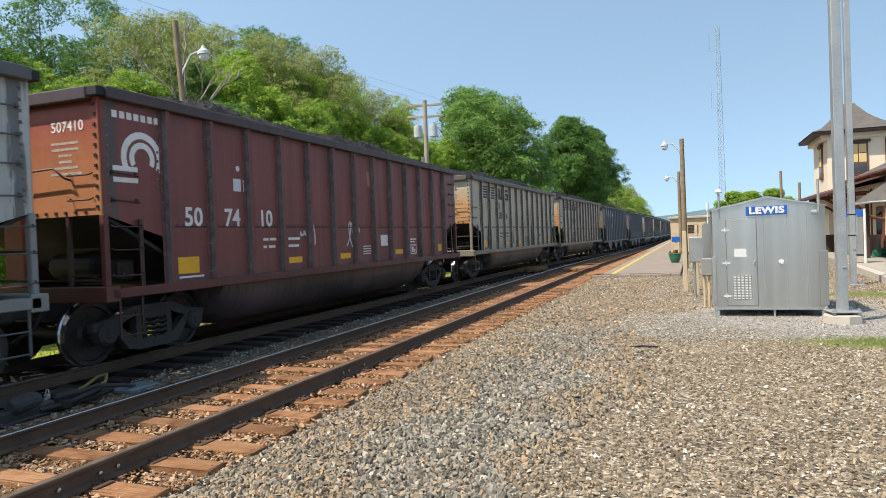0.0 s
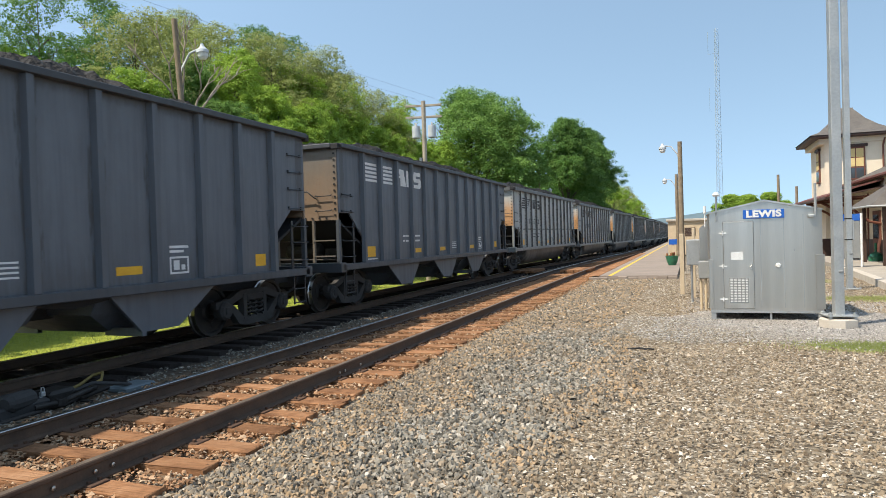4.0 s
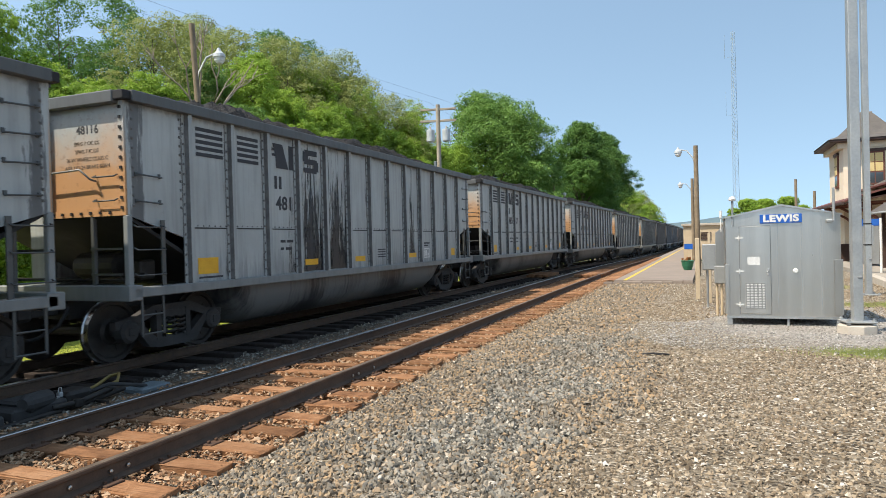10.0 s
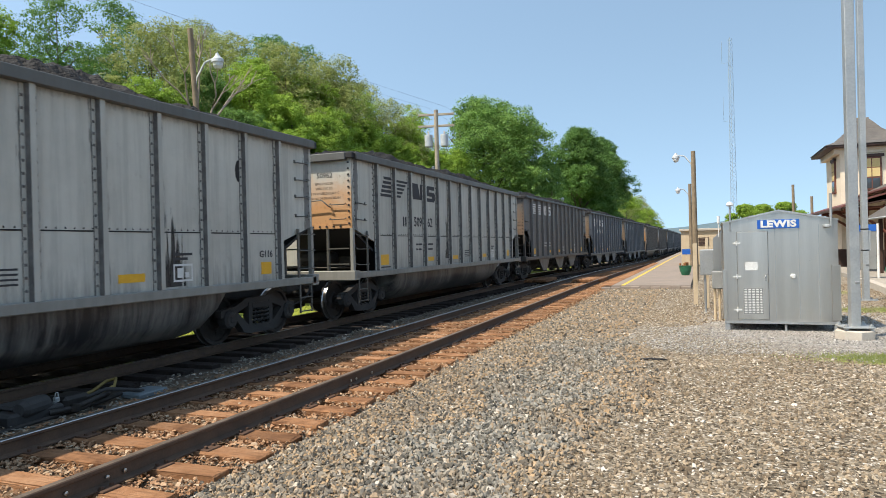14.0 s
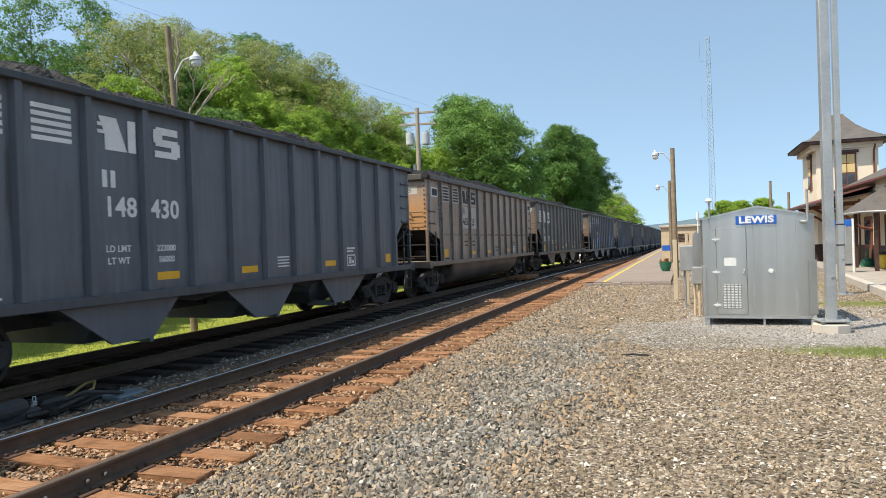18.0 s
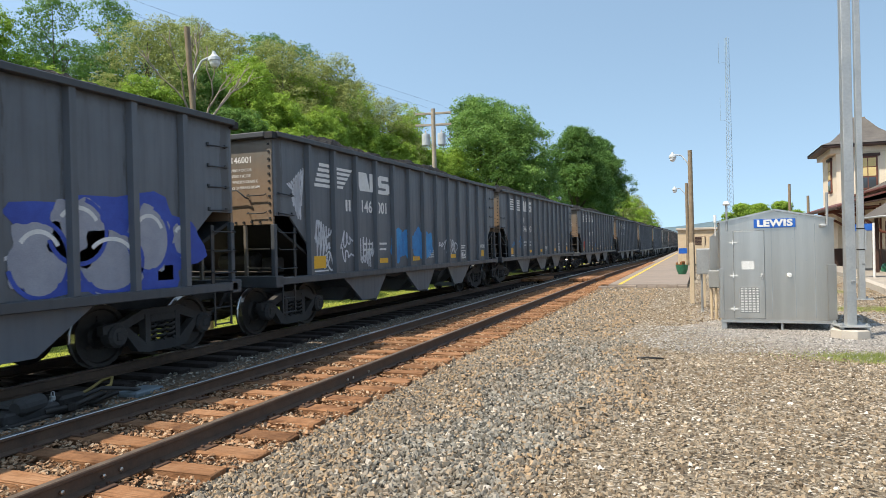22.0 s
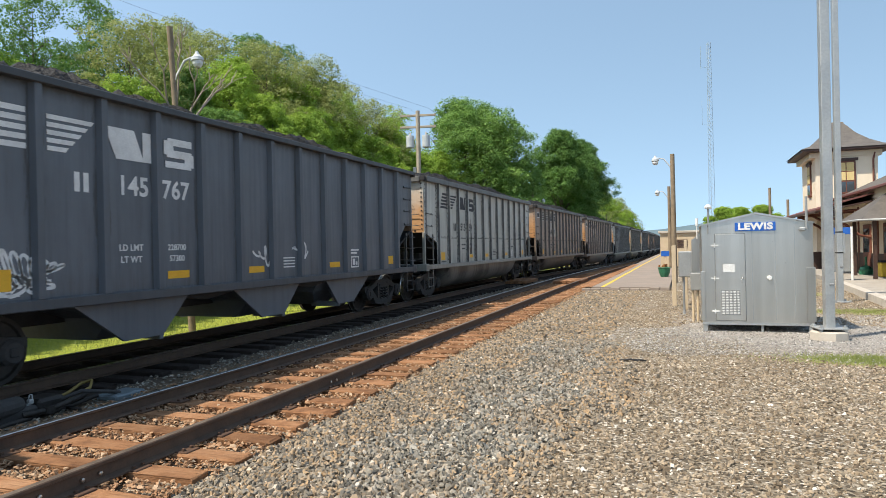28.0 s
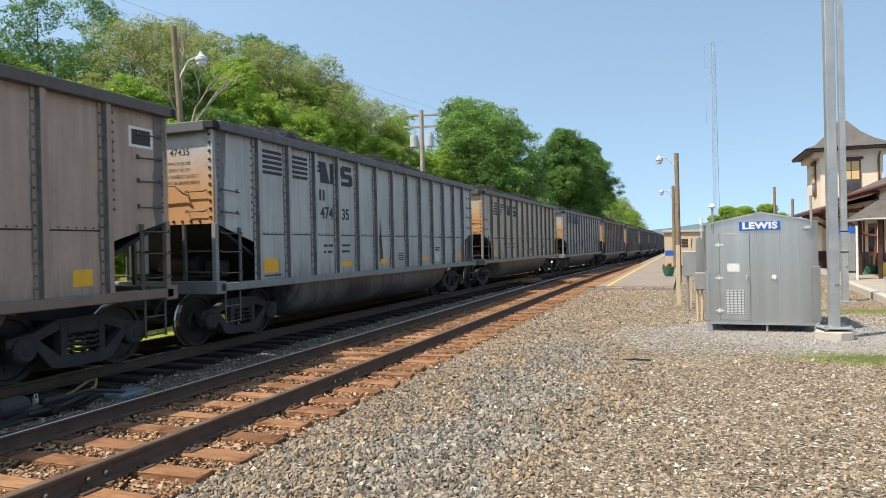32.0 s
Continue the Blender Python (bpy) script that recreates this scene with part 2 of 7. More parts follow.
def spill_paint():
    """Black slurry that ran down: ragged edges, thinning out."""
    w = Nodes("slurry_run")
    info = w.n("ObjectInfo")
    sep = w.n("SeparateXYZ")
    w.link(w.n("TexCoord").outputs["Generated"], sep.inputs[0])
    across = w.math("SUBTRACT", 1.0, w.math("ABSOLUTE", w.math("SUBTRACT", w.math("MULTIPLY", sep.outputs["Y"], 2.0), 1.0)))
    off = w.math("MULTIPLY", info.outputs["Random"], 53.0)
    runs = w.noise(w.coords("Object", (1, 6.0, 0.35), off), 2.6, 8.0, 0.72)
    body = w.math("ADD", w.math("MULTIPLY", across, 0.75), w.math("MULTIPLY", w.math("SUBTRACT", 0.55, sep.outputs["Z"]), 0.85))
    mask = w.math("ADD", body, w.math("MULTIPLY", w.math("SUBTRACT", runs, 0.5), 3.4))
    w.link(w.ramp(mask, [(0.45, 0.0), (0.95, 0.93)]), w.b.inputs["Alpha"])
    return w.done((0.02, 0.021, 0.024), 0.42, 0.0, 0.5)


M_BELLY = belly_paint()
M_SPILL = spill_paint()
M_UNDER = surface("grimy_steel", (0.032, 0.03, 0.029), (0.07, 0.064, 0.06), 3.0, 0.85, 0.0, 0.4, 40.0)
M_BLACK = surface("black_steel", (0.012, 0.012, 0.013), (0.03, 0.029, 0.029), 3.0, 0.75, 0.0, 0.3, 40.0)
M_WHEEL = surface("wheel_steel", (0.03, 0.027, 0.025), (0.07, 0.06, 0.052), 7.0, 0.6, 0.5, 0.2, 50.0)
M_TREAD = surface("bright_worn_steel", (0.45, 0.44, 0.43), (0.6, 0.59, 0.57), 9.0, 0.3, 1.0, 0.1, 90.0)
M_COAL = surface("coal", (0.006, 0.006, 0.007), (0.024, 0.024, 0.026), 14.0, 0.7, 0.0, 1.0, 22.0, 0.05, 0.3)
M_WHITE = surface("white_stencil_paint", (0.62, 0.62, 0.6), (0.8, 0.8, 0.78), 4.0, 0.7, 0.0, 0.1)
M_DARKLET = surface("dark_stencil_paint", (0.03, 0.032, 0.038), (0.055, 0.056, 0.062), 4.0, 0.7, 0.0, 0.1)
M_FADED = surface("faded_stencil_paint", (0.12, 0.09, 0.07), (0.22, 0.17, 0.12), 6.0, 0.8, 0.0, 0.1)
M_FADEDWHITE = surface("faded_white_paint", (0.3, 0.24, 0.2), (0.52, 0.46, 0.4), 14.0, 0.8, 0.0, 0.1)
M_FADEDRED = surface("faded_red_stencil", (0.3, 0.13, 0.09), (0.4, 0.2, 0.14), 8.0, 0.7)
M_LILAC = surface("grey_lilac_spray_paint", (0.26, 0.275, 0.33), (0.36, 0.37, 0.42), 3.0, 0.6)
M_YELLOW = surface("reflective_yellow_sheet", (0.75, 0.38, 0.02), (0.85, 0.47, 0.03), 5.0, 0.45, 0.0, 0.05)
M_BLUEPAINT = surface("blue_spray_paint", (0.03, 0.17, 0.45), (0.05, 0.33, 0.66), 3.0, 0.6)
M_REDPAINT = surface("red_spray_paint", (0.4, 0.05, 0.05), (0.55, 0.09, 0.08), 3.0, 0.6)
M_PALEPAINT = surface("pale_spray_paint", (0.5, 0.52, 0.57), (0.7, 0.72, 0.75), 3.0, 0.6)
M_RAIL = surface("rusty_rail", (0.075, 0.047, 0.033), (0.14, 0.088, 0.058), 5.0, 0.8, 0.1, 0.3, 50.0)
M_RAILTOP = surface("worn_rail_head", (0.13, 0.095, 0.07), (0.22, 0.17, 0.13), 6.0, 0.5, 0.4, 0.1, 60.0)
M_TIE_DARK = surface("dark_tie_wood", (0.025, 0.02, 0.018), (0.055, 0.042, 0.035), 4.0, 0.95, 0.0, 0.8, 30.0, 0.012, 0.2)


def tie_wood():
    """Weathered tie: grain along the tie, splits, rust stains and grey wear."""
    w = Nodes("weathered_tie_wood")
    info = w.n("ObjectInfo")
    off = w.math("MULTIPLY", info.outputs["Random"], 37.0)
    grain = w.noise(w.coords("Object", (0.7, 16.0, 10.0), off), 3.0, 6.0, 0.7)
    broad = w.noise(w.coords("Object", (1, 1, 1), off), 2.6, 5.0, 0.65)
    col = w.ramp(broad, [(0.3, (0.15, 0.072, 0.038)), (0.52, (0.33, 0.165, 0.082)), (0.75, (0.42, 0.24, 0.135))])
    col = w.mix(0.8, col, w.ramp(grain, [(0.3, 0.4), (0.5, 0.95), (0.75, 1.15)]), "MULTIPLY")
    col = w.mix(0.6, col, w.ramp(info.outputs["Random"], [(0.0, 0.5), (1.0, 1.15)]), "MULTIPLY")
    w.bump(grain, 0.9, 0.02)
    return w.done(col, 0.92, 0.0, 0.15)


M_TIE = tie_wood()
M_PLATE = surface("rusted_tie_plate", (0.07, 0.04, 0.028), (0.13, 0.07, 0.04), 9.0, 0.85, 0.2)
M_GALV = surface("galvanised_steel", (0.38, 0.39, 0.39), (0.49, 0.5, 0.49), 2.2, 0.5, 0.65, 0.1, 25.0)


def brushed_sheet():
    """Dull rolled aluminium: faint upright bands, rubbed spots, a little dirt at the foot."""
    w = Nodes("dull_aluminium_sheet")
    band = w.noise(w.coords("Object", (1.6, 1.6, 0.05)), 1.5, 3.0, 0.5)
    rub = w.noise(w.coords("Object", (3.0, 3.0, 2.0)), 1.6, 6.0, 0.7)
    fine = w.noise(w.coords("Object", (60.0, 60.0, 1.5)), 2.0, 3.0, 0.6)
    col = w.ramp(band, [(0.3, (0.47, 0.45, 0.41)), (0.7, (0.64, 0.615, 0.565))])
    col = w.mix(w.ramp(rub, [(0.6, 0.0), (0.75, 0.35)]), col, (0.62, 0.61, 0.58))
    col = w.mix(0.15, col, w.ramp(fine, [(0.3, 0.6), (0.7, 1.1)]), "MULTIPLY")
    w.bump(fine, 0.04, 0.003)
    return w.done(col, w.ramp(rub, [(0.3, 0.27), (0.75, 0.4)]), 0.9, 0.5)


M_ALU = brushed_sheet()
M_CONC = surface("concrete", (0.42, 0.37, 0.31), (0.55, 0.5, 0.43), 4.0, 0.9, 0.0, 0.4, 60.0)
M_POLE = surface("weathered_pole_wood", (0.17, 0.125, 0.08), (0.3, 0.235, 0.16), 3.0, 0.9, 0.0, 0.7, 25.0, 0.012)
M_POLEPALE = surface("bleached_pole_wood", (0.3, 0.25, 0.19), (0.46, 0.4, 0.32), 3.0, 0.9, 0.0, 0.7, 25.0, 0.012)
M_PALEGREY = surface("pale_grey_enamel", (0.42, 0.45, 0.47), (0.55, 0.58, 0.6), 3.0, 0.5)
M_TAN = surface("tan_painted_post", (0.5, 0.39, 0.26), (0.6, 0.48, 0.33), 3.0, 0.7)
M_ASPHALT = surface("platform_asphalt", (0.23, 0.185, 0.15), (0.32, 0.26, 0.215), 0.9, 0.9, 0.0, 0.5, 90.0)
M_LINE = surface("yellow_line_paint", (0.62, 0.42, 0.04), (0.75, 0.53, 0.07), 3.0, 0.7)
M_CREAM = surface("cream_stucco", (0.76, 0.65, 0.5), (0.82, 0.72, 0.57), 1.2, 0.85, 0.0, 0.25, 40.0)
M_TRIM = surface("dark_brown_trim", (0.045, 0.025, 0.02), (0.08, 0.045, 0.035), 3.0, 0.6)
M_REDTRIM = surface("red_brown_trim", (0.13, 0.045, 0.03), (0.19, 0.07, 0.045), 3.0, 0.6)
M_ROOF = surface("grey_slate_roof", (0.085, 0.075, 0.068), (0.15, 0.135, 0.12), 2.0, 0.85, 0.0, 0.5, 12.0, 0.02)
M_REDROOF = surface("red_metal_roof", (0.13, 0.05, 0.04), (0.19, 0.075, 0.06), 2.0, 0.6)
M_GREYWALL = surface("grey_painted_wall", (0.2, 0.21, 0.21), (0.28, 0.29, 0.29), 2.0, 0.7)
M_GREEN = surface("green_glazed_pot", (0.02, 0.13, 0.07), (0.04, 0.2, 0.11), 4.0, 0.35)
M_SIGN = surface("blue_enamel", (0.015, 0.1, 0.42), (0.02, 0.13, 0.5), 3.0, 0.35)
M_PAVE = surface("old_concrete_paving", (0.3, 0.27, 0.23), (0.4, 0.36, 0.31), 1.5, 0.9, 0.0, 0.3, 60.0)
M_BLIND = surface("yellowed_blind", (0.62, 0.47, 0.2), (0.7, 0.55, 0.27), 2.0, 0.7)
M_FLOWER = surface("red_flower", (0.35, 0.03, 0.03), (0.25, 0.2, 0.05), 18.0, 0.7)
M_BRASS = surface("dull_yellow_paint", (0.2, 0.14, 0.04), (0.3, 0.22, 0.07), 6.0, 0.6)
M_BLUEGREY = surface("blue_grey_cover", (0.12, 0.15, 0.165), (0.18, 0.22, 0.24), 4.0, 0.6)
# the pale blue of distance haze is mixed into this steel's colour
M_HAZYSTEEL = surface("hazy_blue_steel", (0.3, 0.38, 0.46), (0.38, 0.46, 0.54), 1.0, 0.6)
M_LEAF = {}
for nm, a, b in (("bright", (0.16, 0.29, 0.04), (0.41, 0.55, 0.085)), ("mid", (0.1, 0.2, 0.045), (0.25, 0.41, 0.1)),
                 ("deep", (0.06, 0.15, 0.035), (0.18, 0.31, 0.075)), ("olive", (0.2, 0.245, 0.07), (0.4, 0.43, 0.15))):
    w = Nodes("leaf_" + nm)
    geo = w.n("NewGeometry")
    clump = w.noise(w.coords("Object"), 0.55, 4.0, 0.6)
    shade = w.math("ADD", w.math("MULTIPLY", geo.outputs["Random Per Island"], 0.55), w.math("MULTIPLY", w.ramp(clump, [(0.32, 0.0), (0.68, 1.0)]), 0.45))
    col = w.ramp(shade, [(0.0, a), (1.0, b)])
    tr = w.n("BsdfTranslucent")
    mx = w.n("MixShader")
    mx.inputs[0].default_value = 0.42
    w.done(col, 0.55, 0.0, 0.25)
    w.link(col, tr.inputs["Color"])
    w.link(w.b.outputs[0], mx.inputs[1])
    w.link(tr.outputs[0], mx.inputs[2])
    w.link(mx.outputs[0], w.t.nodes["Material Output"].inputs["Surface"])
    M_LEAF[nm] = w.mat
M_BARK = surface("bark", (0.07, 0.055, 0.04), (0.16, 0.13, 0.1), 4.0, 0.95, 0.0, 1.0, 14.0, 0.03)
M_DEADWOOD = surface("bare_grey_wood", (0.25, 0.2, 0.15), (0.4, 0.33, 0.25), 4.0, 0.9, 0.0, 0.6, 14.0, 0.02)
w = Nodes("window_glass")
M_GLASS = w.done((0.04, 0.05, 0.06), 0.05, 0.0, 0.8)


def stone_material(name, stops):
    w = Nodes(name)
    geo = w.n("NewGeometry")
    vec = w.coords("Object")
    col = w.ramp(geo.outputs["Random Per Island"], stops)
    col = w.mix(0.5, col, w.ramp(w.noise(vec, 55.0, 4.0, 0.7), [(0.3, 0.5), (0.7, 1.0)]), "MULTIPLY")
    col = w.mix(w.ramp(w.noise(vec, 0.8, 4.0, 0.6), [(0.45, 0.0), (0.7, 0.35)]), col, (0.2, 0.14, 0.085))
    w.bump(w.noise(vec, 120.0, 3.0), 0.4, 0.004)
    return w.done(col, 0.88, 0.0, 0.25)


M_STONE = stone_material("ballast_stone", [(0.0, (0.1, 0.088, 0.072)), (0.3, (0.24, 0.212, 0.172)), (0.55, (0.34, 0.285, 0.215)), (0.78, (0.42, 0.3, 0.185)), (0.95, (0.44, 0.3, 0.17)), (1.0, (0.7, 0.64, 0.55))])
M_GREYSTONE = stone_material("grey_ballast", [(0.0, (0.09, 0.083, 0.068)), (0.4, (0.23, 0.215, 0.182)), (0.8, (0.37, 0.343, 0.29)), (0.92, (0.4, 0.29, 0.185)), (1.0, (0.6, 0.56, 0.49))])
M_RUSTSTONE = stone_material("rust_stained_ballast", [(0.0, (0.17, 0.088, 0.046)), (0.4, (0.37, 0.2, 0.105)), (0.8, (0.48, 0.29, 0.165)), (1.0, (0.55, 0.42, 0.29))])
M_PALEGRAVEL = stone_material("pale_grey_gravel", [(0.0, (0.16, 0.15, 0.14)), (0.4, (0.34, 0.325, 0.305)), (0.8, (0.48, 0.46, 0.43)), (1.0, (0.66, 0.63, 0.59))])
M_GRIT = stone_material("fine_gravel", [(0.0, (0.1, 0.076, 0.053)), (0.35, (0.26, 0.2, 0.137)), (0.7, (0.39, 0.305, 0.208)), (0.94, (0.5, 0.41, 0.3)), (1.0, (0.82, 0.76, 0.67))])


# ---- the lines of the tracks: straight past the camera; farther on the train's track swings towards the near one, then both bend to the left ----
TRACK_NEAR, TRACK_TRAIN, GAUGE = -5.19, -9.01, 1.505
BEND = 95.0
LINE_YS = np.arange(-80.0, 1000.0, 1.0)


def smooth_line(knots):
    """A soft curve through rows of distance and shift."""
    v = np.interp(LINE_YS, [k[0] for k in knots], [k[1] for k in knots])
    for _ in range(3):
        v = np.convolve(np.pad(v, 6, mode="edge"), np.ones(13) / 13, mode="valid")
    return v


NEAR_SHIFT = smooth_line([(-80, 0), (8, 0), (20, -0.14), (28, -0.2), (60, -0.22), (100, -0.2), (140, -0.15), (200, -0.7), (240, -2.0), (300, -5.0), (400, -11.2), (600, -27.0), (1000, -60.0)])
TRAIN_SHIFT = smooth_line([(-80, 0), (28, 0), (40, 0.26), (50, 0.6), (60, 0.95), (70, 1.3), (80, 1.56), (90, 1.78), (105, 2.05), (120, 2.25), (140, 2.4), (170, 2.2), (200, 1.6), (240, 0.2), (300, -2.8), (400, -9.0), (600, -25.0), (1000, -58.0)])
DIP = smooth_line([(-80, 0), (38, 0), (50, -0.12), (65, -0.27), (90, -0.45), (140, -0.6), (1000, -0.6)])


def shift_of(table, y):
    """Sideways shift and heading of a line at y."""
    a = float(np.interp(y, LINE_YS, table))
    return a, math.atan((a - float(np.interp(y + 1.0, LINE_YS, table))))


def bend(y):
    return shift_of(NEAR_SHIFT, y)


def train_bend(y):
    return shift_of(TRAIN_SHIFT, y)


def dip(y):
    """How far the track bed has sunk below its height beside the camera."""
    return float(np.interp(y, LINE_YS, DIP))


GROUND = -0.18


def ground_height(x, y):
    x = x - bend(y)[0] if y > BEND else x
    z = GROUND
    if x < -3.3:
        z -= 0.06 * min(1.0, (-3.3 - x) / 0.45)
        z += dip(y) * min(1.0, (-3.3 - x) / 0.6)
    if x < -11.2:
        z -= 0.3 * min(1.0, (-11.2 - x) / 1.5)
    if x < -15:
        k = min(1.0, (-15 - x) / 26.0)
        z += 7.5 * k * k * (3 - 2 * k)
    return z


def ground_material():
    w = Nodes("gravel_and_grass")
    vec = w.coords("Object")
    sep = w.n("SeparateXYZ")
    w.link(vec, sep.inputs[0])
    v = w.n("TexVoronoi")
    v.inputs["Scale"].default_value = 34.0
    w.link(vec, v.inputs["Vector"])
    sepc = w.n("SeparateColor")
    w.link(v.outputs["Color"], sepc.inputs[0])
    grit = w.ramp(sepc.outputs[0], [(0.0, (0.05, 0.04, 0.03)), (0.35, (0.17, 0.137, 0.097)), (0.7, (0.3, 0.247, 0.178)), (0.9, (0.42, 0.355, 0.27)), (1.0, (0.78, 0.72, 0.63))])
    grit = w.mix(0.4, grit, w.ramp(w.noise(vec, 90.0, 3.0, 0.7), [(0.3, 0.5), (0.7, 1.1)]), "MULTIPLY")
    grit = w.mix(w.ramp(w.noise(vec, 0.35, 5.0, 0.65), [(0.45, 0.0), (0.7, 0.3)]), grit, (0.33, 0.27, 0.2))
    # rust brown between the rails
    edge = w.math("ADD", sep.outputs["X"], w.math("MULTIPLY", w.noise(vec, 3.0, 4.0), 0.6))
    rust = w.ramp(w.math("MULTIPLY", w.math("ADD", edge, 13.0), 0.1), [(0.10, 0.0), (0.2, 0.8), (0.91, 0.8), (0.99, 0.0)])
    grit = w.mix(rust, grit, (0.17, 0.105, 0.06))
    # the ground along the train's track is tinted much darker
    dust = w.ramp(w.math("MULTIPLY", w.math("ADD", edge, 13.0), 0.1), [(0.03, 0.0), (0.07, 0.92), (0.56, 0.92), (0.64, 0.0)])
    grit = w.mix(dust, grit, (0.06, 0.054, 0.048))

    def patch(cx, cy, rx, ry, soft):
        """A ragged oval spot on the ground."""
        a = w.math("POWER", w.math("ABSOLUTE", w.math("DIVIDE", w.math("SUBTRACT", sep.outputs["X"], cx), rx)), 2.0)
        b = w.math("POWER", w.math("ABSOLUTE", w.math("DIVIDE", w.math("SUBTRACT", sep.outputs["Y"], cy), ry)), 2.0)
        d = w.math("ADD", w.math("ADD", a, b), w.math("MULTIPLY", w.math("SUBTRACT", w.noise(vec, 2.2, 5.0, 0.7), 0.5), 1.6))
        return w.ramp(d, [(1.0 - soft, 1.0), (1.0, 0.0)])
    grit = w.mix(w.math("MULTIPLY", patch(2.6, 16.5, 3.2, 5.0, 0.5), 0.6), grit, (0.36, 0.345, 0.33))
    # grass on the far side of the tracks and in a few patches by the hut
    far = w.ramp(w.math("MULTIPLY", w.math("ADD", edge, 30.0), 0.02), [(0.35, 1.0), (0.375, 0.0)])
    grass = w.ramp(w.noise(vec, 7.0, 6.0, 0.7), [(0.3, (0.17, 0.22, 0.025)), (0.7, (0.36, 0.38, 0.06))])
    bank = w.ramp(w.math("MULTIPLY", w.math("ADD", edge, 30.0), 0.02), [(0.362, 0.0), (0.375, 1.0), (0.378, 1.0), (0.388, 0.0)])
    grit = w.mix(bank, grit, (0.4, 0.31, 0.22))
    col = w.mix(far, grit, grass)
    for spot in ((2.75, 11.6, 1.25, 0.55, 0.35), (4.3, 19.3, 1.6, 0.8, 0.35), (3.3, 25.5, 1.2, 1.2, 0.35), (6.3, 17.0, 1.4, 0.7, 0.35)):
        col = w.mix(w.math("MULTIPLY", patch(*spot), 0.8), col, w.mix(0.35, grass, (0.3, 0.26, 0.12)))
    w.bump(w.mix(0.75, w.math("SUBTRACT", 1.0, v.outputs["Distance"]), w.noise(vec, 60.0, 3.0)), 1.0, 0.03)
    return w.done(col, 0.95, 0.0, 0.2)


M_GROUND = ground_material()
xs = [-3000, -1500, -700, -350, -200, -120, -80, -60] + [-50 + 1.5 * i for i in range(24)] + [-13.2, -12.4, -11.8, -11.2, -9, -6, -3.9, -3.6, -3.3, -2, 0, 3, 6, 12, 25, 60, 150, 400, 1000, 3000]
ys = [-600, -200, -80, -30, -12, 0, 12, 25, 38, 46, 54, 62, 70, 80, 90, 95, 108, 120, 135, 150, 180, 220, 270, 350, 500, 800, 1400, 2400, 4200]
gv = np.array([(x + (bend(y)[0] if y > BEND else 0.0), y, ground_height(x + (bend(y)[0] if y > BEND else 0.0), y)) for y in ys for x in xs])
gf = np.array([(j * len(xs) + i, j * len(xs) + i + 1, (j + 1) * len(xs) + i + 1, (j + 1) * len(xs) + i) for j in range(len(ys) - 1) for i in range(len(xs) - 1)])
ground = thing("ground", "stony railway yard ground turning to grass", "ground", kind="structure", data=array_mesh("ground", gv, gf, M_GROUND, True))

# ---- the two tracks ----
RAIL_PROFILE = [(-0.07, -0.165), (0.07, -0.165), (0.07, -0.152), (0.012, -0.135), (0.009, -0.045), (0.036, -0.032), (0.037, -0.008), (0.03, 0.0), (-0.03, 0.0), (-0.037, -0.008), (-0.036, -0.032), (-0.009, -0.045), (-0.012, -0.135), (-0.07, -0.152)]
RAIL_YS = [-40, -10, 4] + [8 + 4 * i for i in range(26)] + [116 + 12 * i for i in range(15)] + [320, 420, 600, 900]


def rail(name, x, label, head, line):
    s = Shape()
    n = len(RAIL_PROFILE)
    v = [(x + line(y)[0] + px, y, pz + dip(y)) for y in RAIL_YS for px, pz in RAIL_PROFILE]
    f = [(i * n + j, (i + 1) * n + j, (i + 1) * n + (j + 1) % n, i * n + (j + 1) % n) for i in range(len(RAIL_YS) - 1) for j in range(n)]
    s.add(v, f)
    me = s.mesh(name, [M_RAIL, head])
    for p in me.polygons:
        if p.center.z - dip(p.center.y) > -0.012 and abs(p.normal.z) > (0.9 if head == M_RAILTOP else 0.5):
            p.material_index = 1
    return thing(name, label, "rail", kind="structure", data=me)


for track in (TRACK_NEAR, TRACK_TRAIN):
    for side in (1, -1):
        rail("rail", track + side * GAUGE / 2 - (0.035 if (track, side) == (TRACK_NEAR, -1) else 0.0), "rusty brown steel rail with a worn head", M_RAILTOP if (track, side) == (TRACK_NEAR, 1) else M_TREAD, bend if track == TRACK_NEAR else train_bend)

near_rail = next(o for o in scene.objects if o.name.startswith("rail") and abs(o.data.vertices[0].co.x - (TRACK_NEAR + GAUGE / 2)) < 0.2)
bolt_mesh = Shape().lathe([(0.018, 0), (0.018, 0.012), (0.0, 0.018)], 8, pose(0, 0, 0, 0, 90, 0)).mesh("bolt_head", M_TREAD)
for y in (3.58, 3.95, 4.12, 7.85, 8.0, 8.45):
    part("bolt_head", bolt_mesh, None, near_rail, m=pose(TRACK_NEAR + GAUGE / 2 + 0.01, y, -0.095))

rng = random.Random(5)
tie_meshes = []
for i in range(5):
    s = Shape()
    s.box(-1.37, 1.37, -0.115, 0.115, -0.36, -0.165, bevel=0.012)
    # a slightly warped and split block
    s.v = [(x + rng.uniform(-0.02, 0.02), y + rng.uniform(-0.012, 0.012), z + rng.uniform(-0.006, 0.004)) for x, y, z in s.v]
    tie_meshes.append(s.mesh("tie", M_TIE))
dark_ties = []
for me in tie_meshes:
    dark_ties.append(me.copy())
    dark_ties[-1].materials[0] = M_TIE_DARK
plate_mesh = Shape().box(-0.17, 0.17, -0.09, 0.09, -0.172, -0.152, bevel=0.005)
for sx in (-0.105, 0.105):
    for sy in (-0.05, 0.05):
        plate_mesh.box(sx - 0.014, sx + 0.014, sy - 0.014, sy + 0.014, -0.155, -0.128, bevel=0.004)
